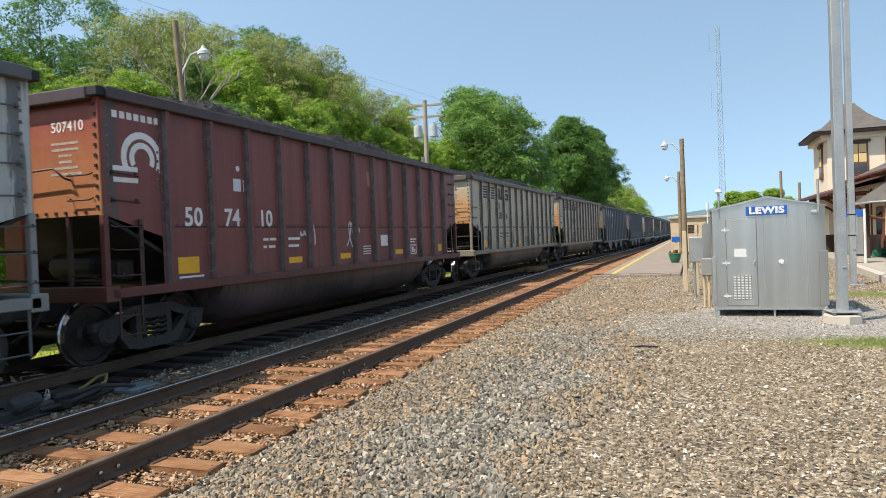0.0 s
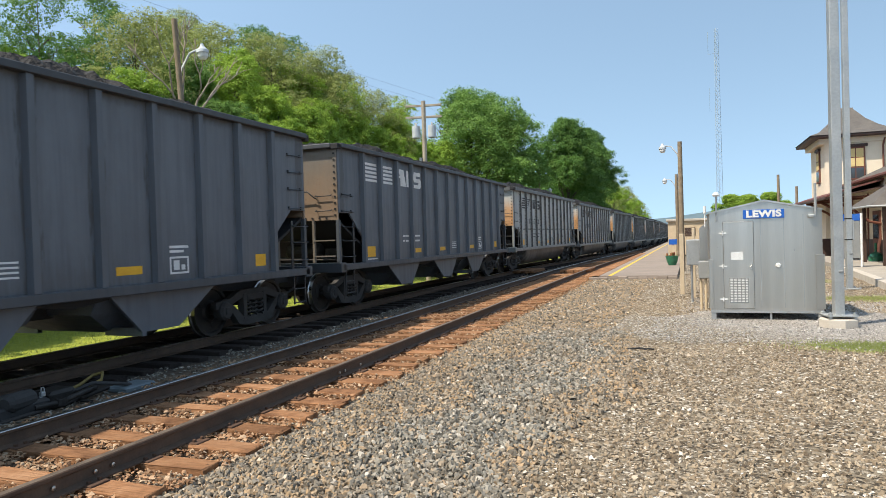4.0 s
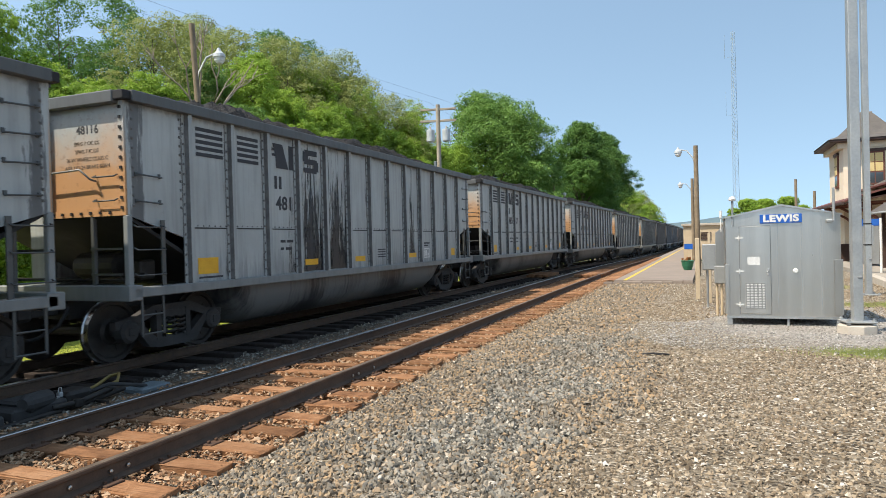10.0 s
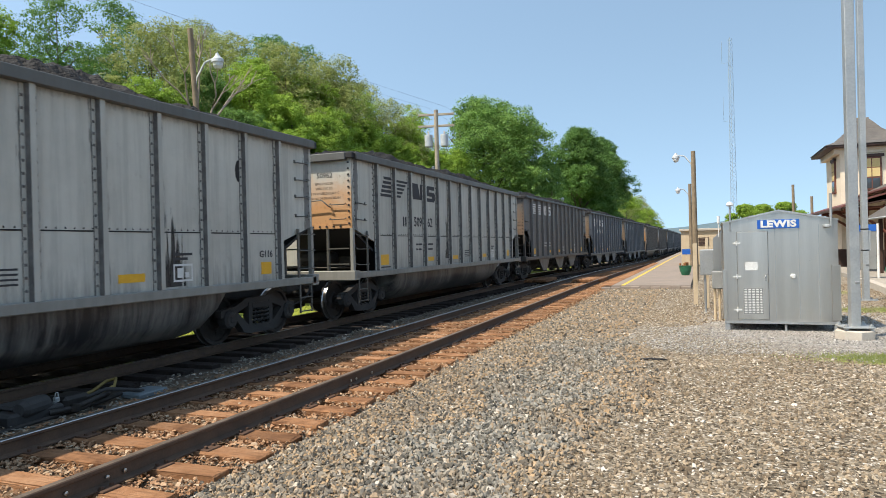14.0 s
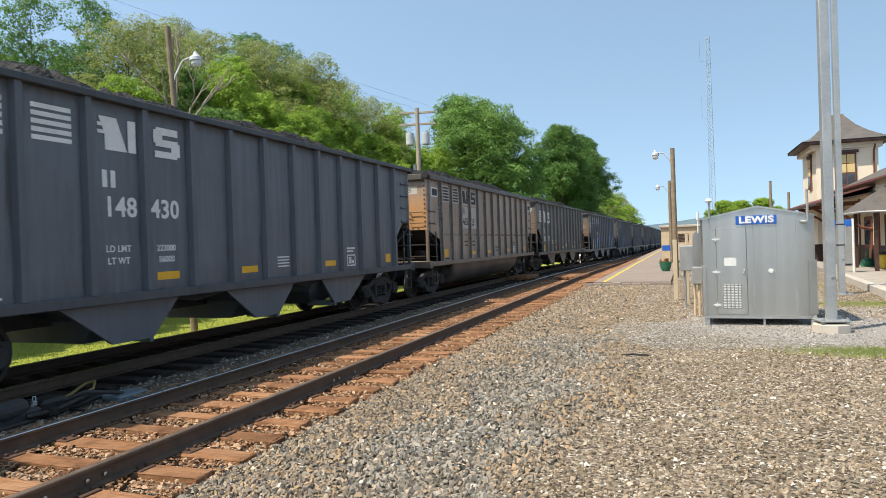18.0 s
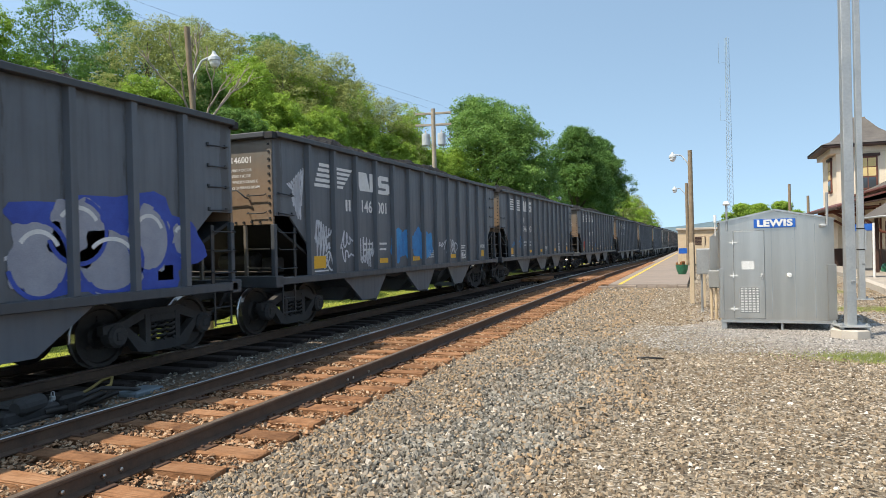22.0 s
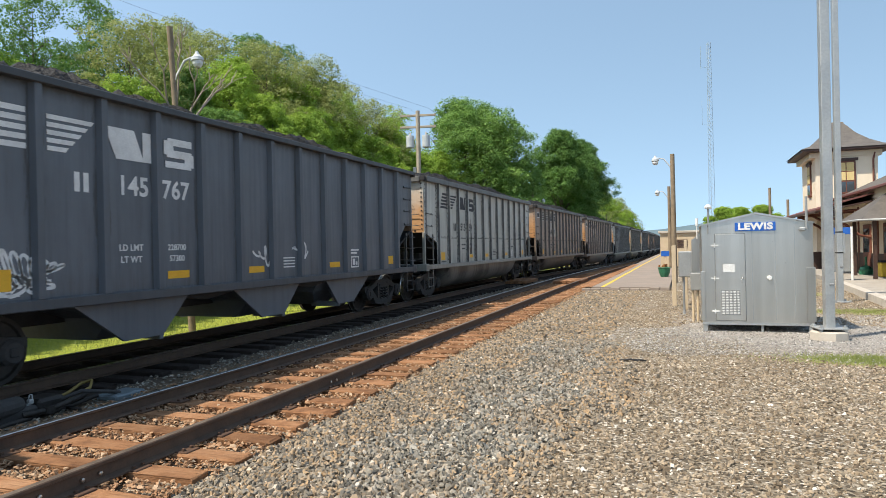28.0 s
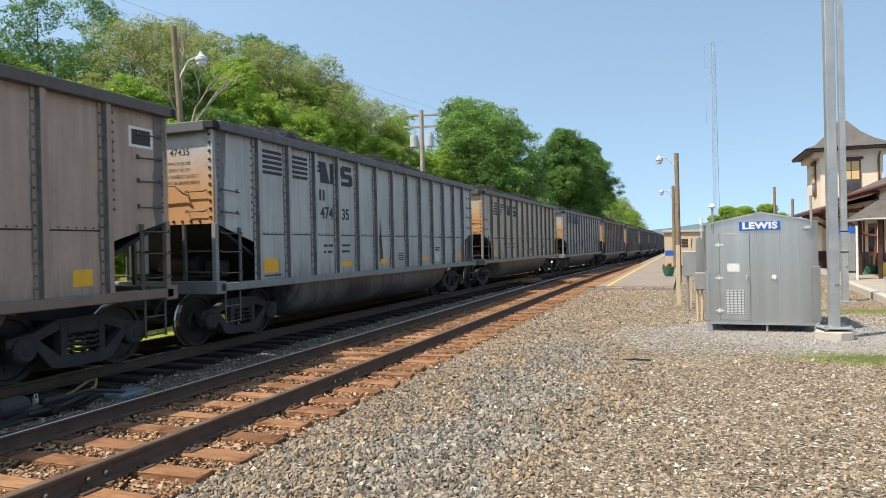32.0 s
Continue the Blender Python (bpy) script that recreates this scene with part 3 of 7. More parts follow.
plate_mesh = plate_mesh.mesh("tie_plate", M_PLATE)
TIE_STEP = 0.555
for track, last in ((TRACK_NEAR, 110), (TRACK_TRAIN, 80)):
    bed = thing("track_bed", "line of rusty wooden ties under the rails", "track", pose(track, 0, 0), kind="structure")
    far = Shape()
    for i in range(-12, 420):
        y = 4.44 + TIE_STEP * i + rng.uniform(-0.03, 0.03)
        dx, turn = bend(y) if track == TRACK_NEAR else train_bend(y)
        m = pose(dx + 0.1 + rng.uniform(-0.04, 0.04), y, dip(y), 0, 0, math.degrees(turn) + rng.uniform(-0.7, 0.7))
        if i < last:
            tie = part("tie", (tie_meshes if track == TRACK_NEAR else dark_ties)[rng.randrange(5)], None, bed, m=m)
            if i < 45 and track == TRACK_NEAR:
                for side in (1, -1):
                    part("tie_plate", plate_mesh, None, tie, m=pose(side * GAUGE / 2 - 0.1, 0, 0))
        else:
            far.box(-1.3, 1.3, -0.11, 0.11, -0.3, -0.168, m=m)
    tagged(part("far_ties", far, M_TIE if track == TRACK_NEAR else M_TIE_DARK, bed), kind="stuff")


# ---- stones ----
def stones(name, spots, sizes, material, label, flat=0.7, seed=1):
    """Broken stones, one mesh: chipped blocks of ten faces."""
    g = np.random.default_rng(seed)
    # five corners on the ground, three on top: a chipped block
    ring = [(math.cos(i * 1.2566), math.sin(i * 1.2566), -0.35) for i in range(5)]
    top = [(0.6 * math.cos(i * 2.094 + 0.5), 0.6 * math.sin(i * 2.094 + 0.5), 0.7) for i in range(3)]
    base = np.array(ring + top)
    tri = np.array([(0, 1, 5), (1, 6, 5), (1, 2, 6), (2, 3, 6), (3, 7, 6), (3, 4, 7), (4, 0, 5), (4, 5, 7), (5, 6, 7)])
    n, q = len(spots), len(base)
    k = base[None] * g.uniform(0.55, 1.4, (n, q, 1)) * np.stack([g.uniform(0.7, 1.45, n), g.uniform(0.6, 1.1, n), g.uniform(0.45, 1.1, n) * flat], 1)[:, None]
    k += g.normal(0, 0.2, (n, q, 3))
    a, b = g.uniform(0, 6.283, n), g.uniform(-0.7, 0.7, n)
    x, y, z = k[..., 0], k[..., 1], k[..., 2]
    y, z = y * np.cos(b)[:, None] - z * np.sin(b)[:, None], y * np.sin(b)[:, None] + z * np.cos(b)[:, None]
    x, y = x * np.cos(a)[:, None] - y * np.sin(a)[:, None], x * np.sin(a)[:, None] + y * np.cos(a)[:, None]
    v = np.stack([x, y, z], -1) * sizes[:, None, None] + spots[:, None]
    f = (tri[None] + q * np.arange(n)[:, None, None]).reshape(-1, 3)
    return thing(name, label, "gravel", kind="stuff", data=array_mesh(name, v.reshape(-1, 3), f, material))


g = np.random.default_rng(11)


def scatter(n, x0, x1, y0, y1, power=1.0):
    """Spots that thin out away from the camera."""
    return np.stack([g.uniform(x0, x1, n), y0 + (y1 - y0) * g.uniform(0, 1, n) ** power, np.zeros(n)], 1)


# ballast shoulder beside the near track
p = scatter(46000, -3.95, -0.9, 3.0, 13.0, 1.3)
p[:, 0] += 0.3 * np.sin(p[:, 1] * 0.9) * (p[:, 0] + 3.95) / 3 + g.normal(0, 0.1, len(p)) * (p[:, 0] > -3.6)
p[:, 2] = GROUND - 0.015 + 0.04 * g.uniform(0, 1, len(p)) - 0.06 * np.clip((-3.3 - p[:, 0]) / 0.45, 0, 1)
grey = (p[:, 0] > -2.6 + 0.3 * np.sin(2 * p[:, 1])) & (p[:, 0] < -1.35 + 0.25 * np.sin(3.1 * p[:, 1] + 1)) & (g.uniform(0, 1, len(p)) < 0.85)
stones("ballast", p[grey], g.uniform(0.013, 0.031, grey.sum()), M_GREYSTONE, "grey broken ballast stones beside the track", 1.15, seed=2)
stones("ballast", p[~grey], g.uniform(0.012, 0.029, (~grey).sum()), M_STONE, "tan broken ballast stones beside the track", 1.1, seed=7)
p = scatter(16000, -3.95, -1.4, 12.5, 30.0, 1.2)
p[:, 2] = GROUND - 0.015 + 0.03 * g.uniform(0, 1, len(p)) - 0.06 * np.clip((-3.3 - p[:, 0]) / 0.45, 0, 1)
stones("ballast", p, g.uniform(0.018, 0.036, len(p)), M_STONE, "tan broken ballast stones farther along the track", 1.1, seed=6)
# gravel over the yard
p = scatter(125000, -2.9, 6.5, 3.2, 30.0, 1.6)
p = p[(p[:, 0] > -1.2 + 0.5 * np.sin(p[:, 1])) | (g.uniform(0, 1, len(p)) < 0.3)]
p[:, 2] = GROUND - 0.003 + 0.014 * g.uniform(0, 1, len(p))
pale = ((p[:, 0] - 1.8) / 3.4) ** 2 + ((p[:, 1] - 13.8) / 2.4) ** 2 + 0.25 * np.sin(2.3 * p[:, 0] + p[:, 1]) < 1.0
stones("yard_gravel", p[~pale], 0.007 + 0.017 * g.uniform(0, 1, (~pale).sum()) ** 2.0, M_GRIT, "tan and grey gravel trodden into the yard", 1.1, seed=3)
stones("yard_gravel", p[pale], 0.007 + 0.013 * g.uniform(0, 1, pale.sum()) ** 1.8, M_PALEGRAVEL, "pale grey crushed stone spread round the hut", 1.0, seed=9)
# between the ties
p = scatter(46000, TRACK_NEAR - 1.6, TRACK_NEAR + 1.5, 1.5, 34.0, 1.5)
inside = np.abs(((p[:, 1] - 4.44) / TIE_STEP + 0.5) % 1.0 - 0.5) * TIE_STEP
p[:, 2] = -0.208 + 0.042 * g.uniform(0, 1, len(p))
p = p[(inside > 0.12) | (g.uniform(0, 1, len(p)) < 0.05)]
stones("track_ballast", p, g.uniform(0.012, 0.027, len(p)), M_RUSTSTONE, "rust-stained ballast stones between the ties", seed=4)
p = scatter(26000, TRACK_TRAIN - 2.2, TRACK_NEAR - 1.2, 2.0, 40.0, 1.5)
p[:, 2] = GROUND - 0.07 + 0.03 * g.uniform(0, 1, len(p))
p = p[p[:, 0] > -7.6 + 0.2 * np.sin(3 * p[:, 1])]
stones("middle_ballast", p, g.uniform(0.014, 0.03, len(p)), M_GREYSTONE, "grey ballast stones between the two tracks", seed=5)


def tufts(name, spots, label, tall, seed):
    """Blades of grass, one mesh."""
    g = np.random.default_rng(seed)
    n = len(spots)
    a = g.uniform(0, 6.283, n)
    h = tall * g.uniform(0.4, 1.2, n)
    lean = g.normal(0, 0.45, (n, 2)) * h[:, None]
    side = np.stack([np.cos(a), np.sin(a), np.zeros(n)], 1) * 0.006
    tip = spots + np.stack([lean[:, 0], lean[:, 1], h], 1)
    v = np.stack([spots - side, spots + side, tip], 1).reshape(-1, 3)
    return thing(name, label, "grass", kind="stuff", data=array_mesh(name, v, np.arange(3 * n).reshape(-1, 3), M_LEAF["olive"]))


spots = []
for cx, cy, rx, ry, n in ((2.75, 11.6, 1.2, 0.5, 6000), (4.3, 19.3, 1.5, 0.7, 4000), (3.3, 25.5, 1.1, 1.0, 2000), (6.3, 17.0, 1.3, 0.6, 2000)):
    q = g.normal(0, 0.5, (n, 2)) * (rx, ry) + (cx, cy)
    spots.append(np.stack([q[:, 0], q[:, 1], np.full(n, GROUND - 0.005)], 1))
tufts("grass", np.concatenate(spots), "short yellow-green grass growing through the gravel", 0.05, 5)
q = np.stack([g.uniform(-17.0, -12.2, 26000), g.uniform(-6, 60, 26000)], 1)
q = np.stack([q[:, 0], q[:, 1], np.array([ground_height(x, y) for x, y in q])], 1)
tufts("grass", q, "rough yellow-green grass beyond the tracks", 0.13, 6)

# ---- the coal cars ----
HALF, TOP, PITCH, FIRST, STRETCH, SPACING = 7.165, 3.88, 1.0, 1.165, 0.165, 15.75
CARS = {}


def cached(key, build):
    if key not in CARS:
        CARS[key] = build()
    return CARS[key]


def bolt(sh, x, y, z, s, r=0.021):
    b = [(x, y - r, z - r), (x, y + r, z - r), (x, y + r, z + r), (x, y - r, z + r), (x + 0.02 * s, y, z)]
    sh.add(b, [(0, 1, 4), (1, 2, 4), (2, 3, 4), (3, 0, 4)])


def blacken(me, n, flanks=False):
    """Sooty bolt heads; a rib's narrow flanks get their shade as dark grey colour."""
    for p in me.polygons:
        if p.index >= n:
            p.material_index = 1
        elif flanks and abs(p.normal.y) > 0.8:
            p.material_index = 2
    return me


def side_sheet(s, hopper):
    low = 1.1
    poly = [(-7.0, 2.14), (-5.84, 1.8), (-5.84, low), (5.84, low), (5.84, 1.8), (7.0, 2.14), (7.0, 3.8), (-7.0, 3.8)]
    if hopper:
        poly = [(-7.0, 2.3), (-6.5, 2.3), (-5.84, 1.72), (-5.84, low), (5.84, low), (5.84, 1.72), (6.5, 2.3), (7.0, 2.3), (7.0, 3.8), (-7.0, 3.8)]
    sh = Shape().prism(poly, 1.47 * s, 1.51 * s)
    n = len(sh.f)
    if not hopper:
        for y in (-6.9, 6.9, -5.98, 5.98):
            for i in range(11):
                bolt(sh, 1.51 * s, y, 2.28 + 0.135 * i, s)
    return blacken(sh.mesh("side_sheet", [M_SHEET, M_SOOT_SHADE]), n)


def rib_shape(s):
    r = Shape()
    # pressed hat section with flanges
    prof = [(1.51, -0.14), (1.525, -0.14), (1.525, -0.065), (1.6, -0.05), (1.6, 0.05), (1.525, 0.065), (1.525, 0.14), (1.51, 0.14)]
    r.prism([(x * s, y * 0.8) for x, y in prof], 1.12, 3.79, "z")
    n = len(r.f)
    for i in range(16):
        for y in (-0.085, 0.085):
            bolt(r, 1.525 * s, y, 1.25 + i * 0.155, s, 0.018)
    return blacken(r.mesh("rib", [M_SIDE, M_SOOT_SHADE, M_SOOT_SHADE]), n, True)


def plain_rib(s):
    return Shape().prism([(1.51 * s, -0.075), (1.6 * s, -0.05), (1.6 * s, 0.05), (1.51 * s, 0.075)], 1.12, 3.79, "z").mesh("rib", M_SIDE)


def coal_mesh(high=0.16):
    g = np.random.default_rng(8)
    nx, ny = 23, 170
    v, f = [], []
    for j in range(ny):
        for i in range(nx):
            x, y = -1.46 + 2.92 * i / (nx - 1), -6.95 + 13.9 * j / (ny - 1)
            hump = high * (1 - (x / 1.5) ** 4) * (1 + 0.16 * math.sin(y * 1.1) + 0.08 * math.sin(y * 2.9 + 1)) * (1 - (abs(y) / 7.2) ** 6) - 0.1
            v.append((x, y, TOP - 0.04 + hump + (0.1 if high > 0.3 else 0.07) * g.uniform(-1, 1)))
    for j in range(ny - 1):
        for i in range(nx - 1):
            a = j * nx + i
            f += [(a, a + 1, a + nx + 1), (a, a + nx + 1, a + nx)]
    return Shape().add(v, f).mesh("coal_load", M_COAL, False)


def tub_mesh():
    prof = [(-1.38, 1.06), (-1.38, 0.8), (-1.3, 0.55), (-1.1, 0.35), (-0.75, 0.24), (0.75, 0.24), (1.1, 0.35), (1.3, 0.55), (1.38, 0.8), (1.38, 1.06)]
    s = Shape()
    rings = [(-4.62, 1.0, 0.55), (-4.5, 1.0, 0.3), (-4.3, 0.0, 0.08), (-4.05, 0.0, 0.0), (4.05, 0.0, 0.0), (4.3, 0.0, 0.08), (4.5, 1.0, 0.3), (4.62, 1.0, 0.55)]
    n = len(prof)
    v = [(x, y, z + (1.06 - z) * up) for y, _, up in rings for x, z in prof]
    f = [(i * n + j, i * n + j + 1, (i + 1) * n + j + 1, (i + 1) * n + j) for i in range(len(rings) - 1) for j in range(n - 1)]
    f += [tuple(range(n)), tuple(range((len(rings) - 1) * n, len(rings) * n))]
    s.add(v, f)
    s.s = [True] * (len(f) - 2) + [False, False]
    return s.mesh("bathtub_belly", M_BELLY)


def bay_mesh():
    """A hopper bay: a funnel of sloping sheets with a flanged door at the bottom."""
    s = Shape()
    top, bot = [(-1.4, -1.25), (1.4, -1.25), (1.4, 1.25), (-1.4, 1.25)], [(-0.75, -0.1), (0.75, -0.1), (0.75, 0.5), (-0.75, 0.5)]
    v = [(x, y, 1.08) for x, y in top] + [(x * 1.5, y * 2.4, 0.72) for x, y in bot] + [(x, y, 0.38) for x, y in bot]
    f = [(i, (i + 1) % 4, 4 + (i + 1) % 4, 4 + i) for i in range(4)] + [(4 + i, 4 + (i + 1) % 4, 8 + (i + 1) % 4, 8 + i) for i in range(4)]
    s.add(v, f + [(8, 9, 10, 11)])
    for sx in (1, -1):
        s.prism([(-1.25, 1.1), (1.25, 1.1), (0.55, 0.4), (-0.2, 0.4)], 1.36 * sx, 1.42 * sx)
        s.box(*sorted((0.7 * sx, 1.42 * sx)), 0.48, 0.56, 0.34, 0.46)
    return s.mesh("hopper_bay", M_SIDE)


def frame_mesh():
    """Truck side frame: arched top, slack bottom, two windows, journal boxes."""
    s = Shape()
    x0, x1 = 0.98, 1.1
    top = [(-1.12, 0.62), (-0.75, 0.66), (-0.4, 0.8), (0.4, 0.8), (0.75, 0.66), (1.12, 0.62), (1.12, 0.5), (0.75, 0.53), (0.36, 0.66), (-0.36, 0.66), (-0.75, 0.53), (-1.12, 0.5)]
    low = [(-0.8, 0.54), (-0.68, 0.56), (-0.36, 0.3), (0.36, 0.3), (0.68, 0.56), (0.8, 0.54), (0.5, 0.18), (0.3, 0.14), (-0.3, 0.14), (-0.5, 0.18)]
    s.prism(top, x0, x1)
    s.prism(low, x0 - 0.01, x1 + 0.01)
    for y in (-0.36, 0.26):
        s.prism([(y, 0.25), (y + 0.1, 0.25), (y + 0.1, 0.72), (y, 0.72)], x0, x1 + 0.015)
    for y in (-0.89, 0.89):
        s.lathe([(0.17, 0.0), (0.17, 0.16), (0.13, 0.2), (0.0, 0.2)], 12, pose(0.97, y, 0.457, 0, 90, 0))
        s.box(1.16, 1.19, y - 0.06, y + 0.06, 0.4, 0.52, bevel=0.01)
    return s.mesh("side_frame", M_UNDER)


def spring_mesh():
    s = Shape()
    for y in (-0.19, 0.0, 0.19):
        pts = [(1.05 + 0.07 * math.cos(a * 0.9), y + 0.075 * math.sin(a * 0.9), 0.3 + 0.3 * a / 28) for a in range(29)]
        s.tube(pts, 0.022, 5)
    s.box(0.9, 1.12, -0.25, 0.25, 0.6, 0.7)
    return s.mesh("spring_nest", M_UNDER)


def wheelset_mesh():
    s = Shape()
    turn = Matrix.Rotation(radians(90), 4, "Y")
    s.lathe([(0.08, -1.0), (0.085, -0.7), (0.085, 0.7), (0.08, 1.0)], 12, turn)
    for sx in (1, -1):
        m = Matrix.Diagonal((sx, 1, 1, 1)) @ turn
        prof = [(0.09, 0.62), (0.16, 0.63), (0.3, 0.67), (0.39, 0.68), (0.482, 0.685), (0.486, 0.7), (0.478, 0.715), (0.459, 0.73), (0.457, 0.81), (0.452, 0.815), (0.4, 0.81), (0.38, 0.775), (0.2, 0.76), (0.16, 0.8), (0.09, 0.8)]
        s.lathe(prof, 22, m)
    # cast marks on the plate show the turning
    for k in range(3):
        s.box(0.775, 0.785, -0.03, 0.03, 0.22, 0.3, m=Matrix.Rotation(k * 2.1, 4, "X"))
    me = s.mesh("wheelset", [M_WHEEL, M_TREAD])
    for p in me.polygons:
        r = math.hypot(p.center.y, p.center.z)
        if r > 0.4528 and 0.72 < abs(p.center.x) < 0.812:
            p.material_index = 1
    return me


def ladder_mesh(sx, sy):
    """Corner ladder: post, upright and rungs on the side, stirrup step below."""
    s = Shape()
    x, y0, y1 = 1.56 * sx, 6.95 * sy, 6.42 * sy
    s.box(x - 0.012, x + 0.012, y1 - 0.035, y1 + 0.035, 1.1, 2.08)
    for z in (1.32, 1.68, 2.0):
        s.tube([(x, y0, z), (x + 0.05 * sx, y0, z - 0.03), (x + 0.05 * sx, y1, z - 0.03), (x, y1, z)], 0.012, 6)
    for y in (6.85 * sy, 6.45 * sy):
        s.box(x - 0.01, x + 0.01, y - 0.018, y + 0.018, 0.42, 1.05)
    for z in (0.45, 0.72):
        s.tube([(x, 6.85 * sy, z), (x, 6.45 * sy, z)], 0.014, 6)
    return s.mesh("ladder", M_SIDE)


def grab_meshes(sx, sy):
    made = []
    for z in (2.72, 2.34) + ((3.06, 3.4) if sy > 0 else ()):
        s = Shape()
        a, b = 6.85 * sy, 6.42 * sy
        s.tube([(1.51 * sx, a, z), (1.57 * sx, a, z), (1.57 * sx, b, z - 0.02), (1.51 * sx, b, z - 0.02)], 0.012, 6)
        for y in (a, b):
            s.box(*sorted((1.51 * sx, 1.53 * sx)), y - 0.02, y + 0.02, z - 0.02, z + 0.035)
        made.append(s.mesh("grab_iron", M_SIDE))
    for z in (2.72, 2.38):
        s = Shape().tube([(1.35 * sx, 7.02 * sy, z), (1.35 * sx, 7.08 * sy, z - 0.03), (0.95 * sx, 7.08 * sy, z - 0.03), (0.95 * sx, 7.02 * sy, z)], 0.012, 6)
        made.append(s.mesh("grab_iron", M_SIDE))
    return made


def end_mesh(sy, hopper):
    s = Shape()
    y0, y1 = sorted((6.97 * sy, 7.01 * sy))
    s.box(-1.45, 1.45, y0, y1, 2.14, 3.78)
    s.box(-1.45, 1.45, *sorted((7.01 * sy, 7.02 * sy)), 2.14, 2.24)
    for sx in (1, -1):
        s.box(*sorted((1.4 * sx, 1.5 * sx)), *sorted((6.98 * sy, 7.03 * sy)), 2.14, 3.78)
    n = len(s.f)
    for sx in (1, -1):
        for i in range(11):
            z = 2.25 + i * 0.14
            s.box(1.44 * sx - 0.02, 1.44 * sx + 0.02, *sorted((7.03 * sy, 7.05 * sy)), z - 0.02, z + 0.02)
    for i in range(14):
        x = -1.2 + i * 0.185
        s.box(x - 0.02, x + 0.02, *sorted((7.02 * sy, 7.04 * sy)), 2.17, 2.21)
    return blacken(s.mesh("end_sheet", [M_ENDH if hopper else M_END, M_BLACK]), n)


def brake_mesh():
    s = Shape()
    s.lathe([(0.0, -0.5), (0.16, -0.46), (0.2, -0.4), (0.2, 0.4), (0.16, 0.46), (0.0, 0.5)], 14, pose(0.1, -6.2, 1.42, 0, 90, 0))
    s.box(0.75, 1.1, -6.4, -6.1, 1.2, 1.5, bevel=0.03)
    s.tube([(0.6, -6.5, 1.3), (0.9, -6.55, 1.22), (1.3, -6.5, 1.3)], 0.03)
    s.tube([(-1.0, -6.8, 1.25), (1.3, -6.8, 1.22)], 0.02)
    return s.mesh("brake_gear", M_WHEEL)


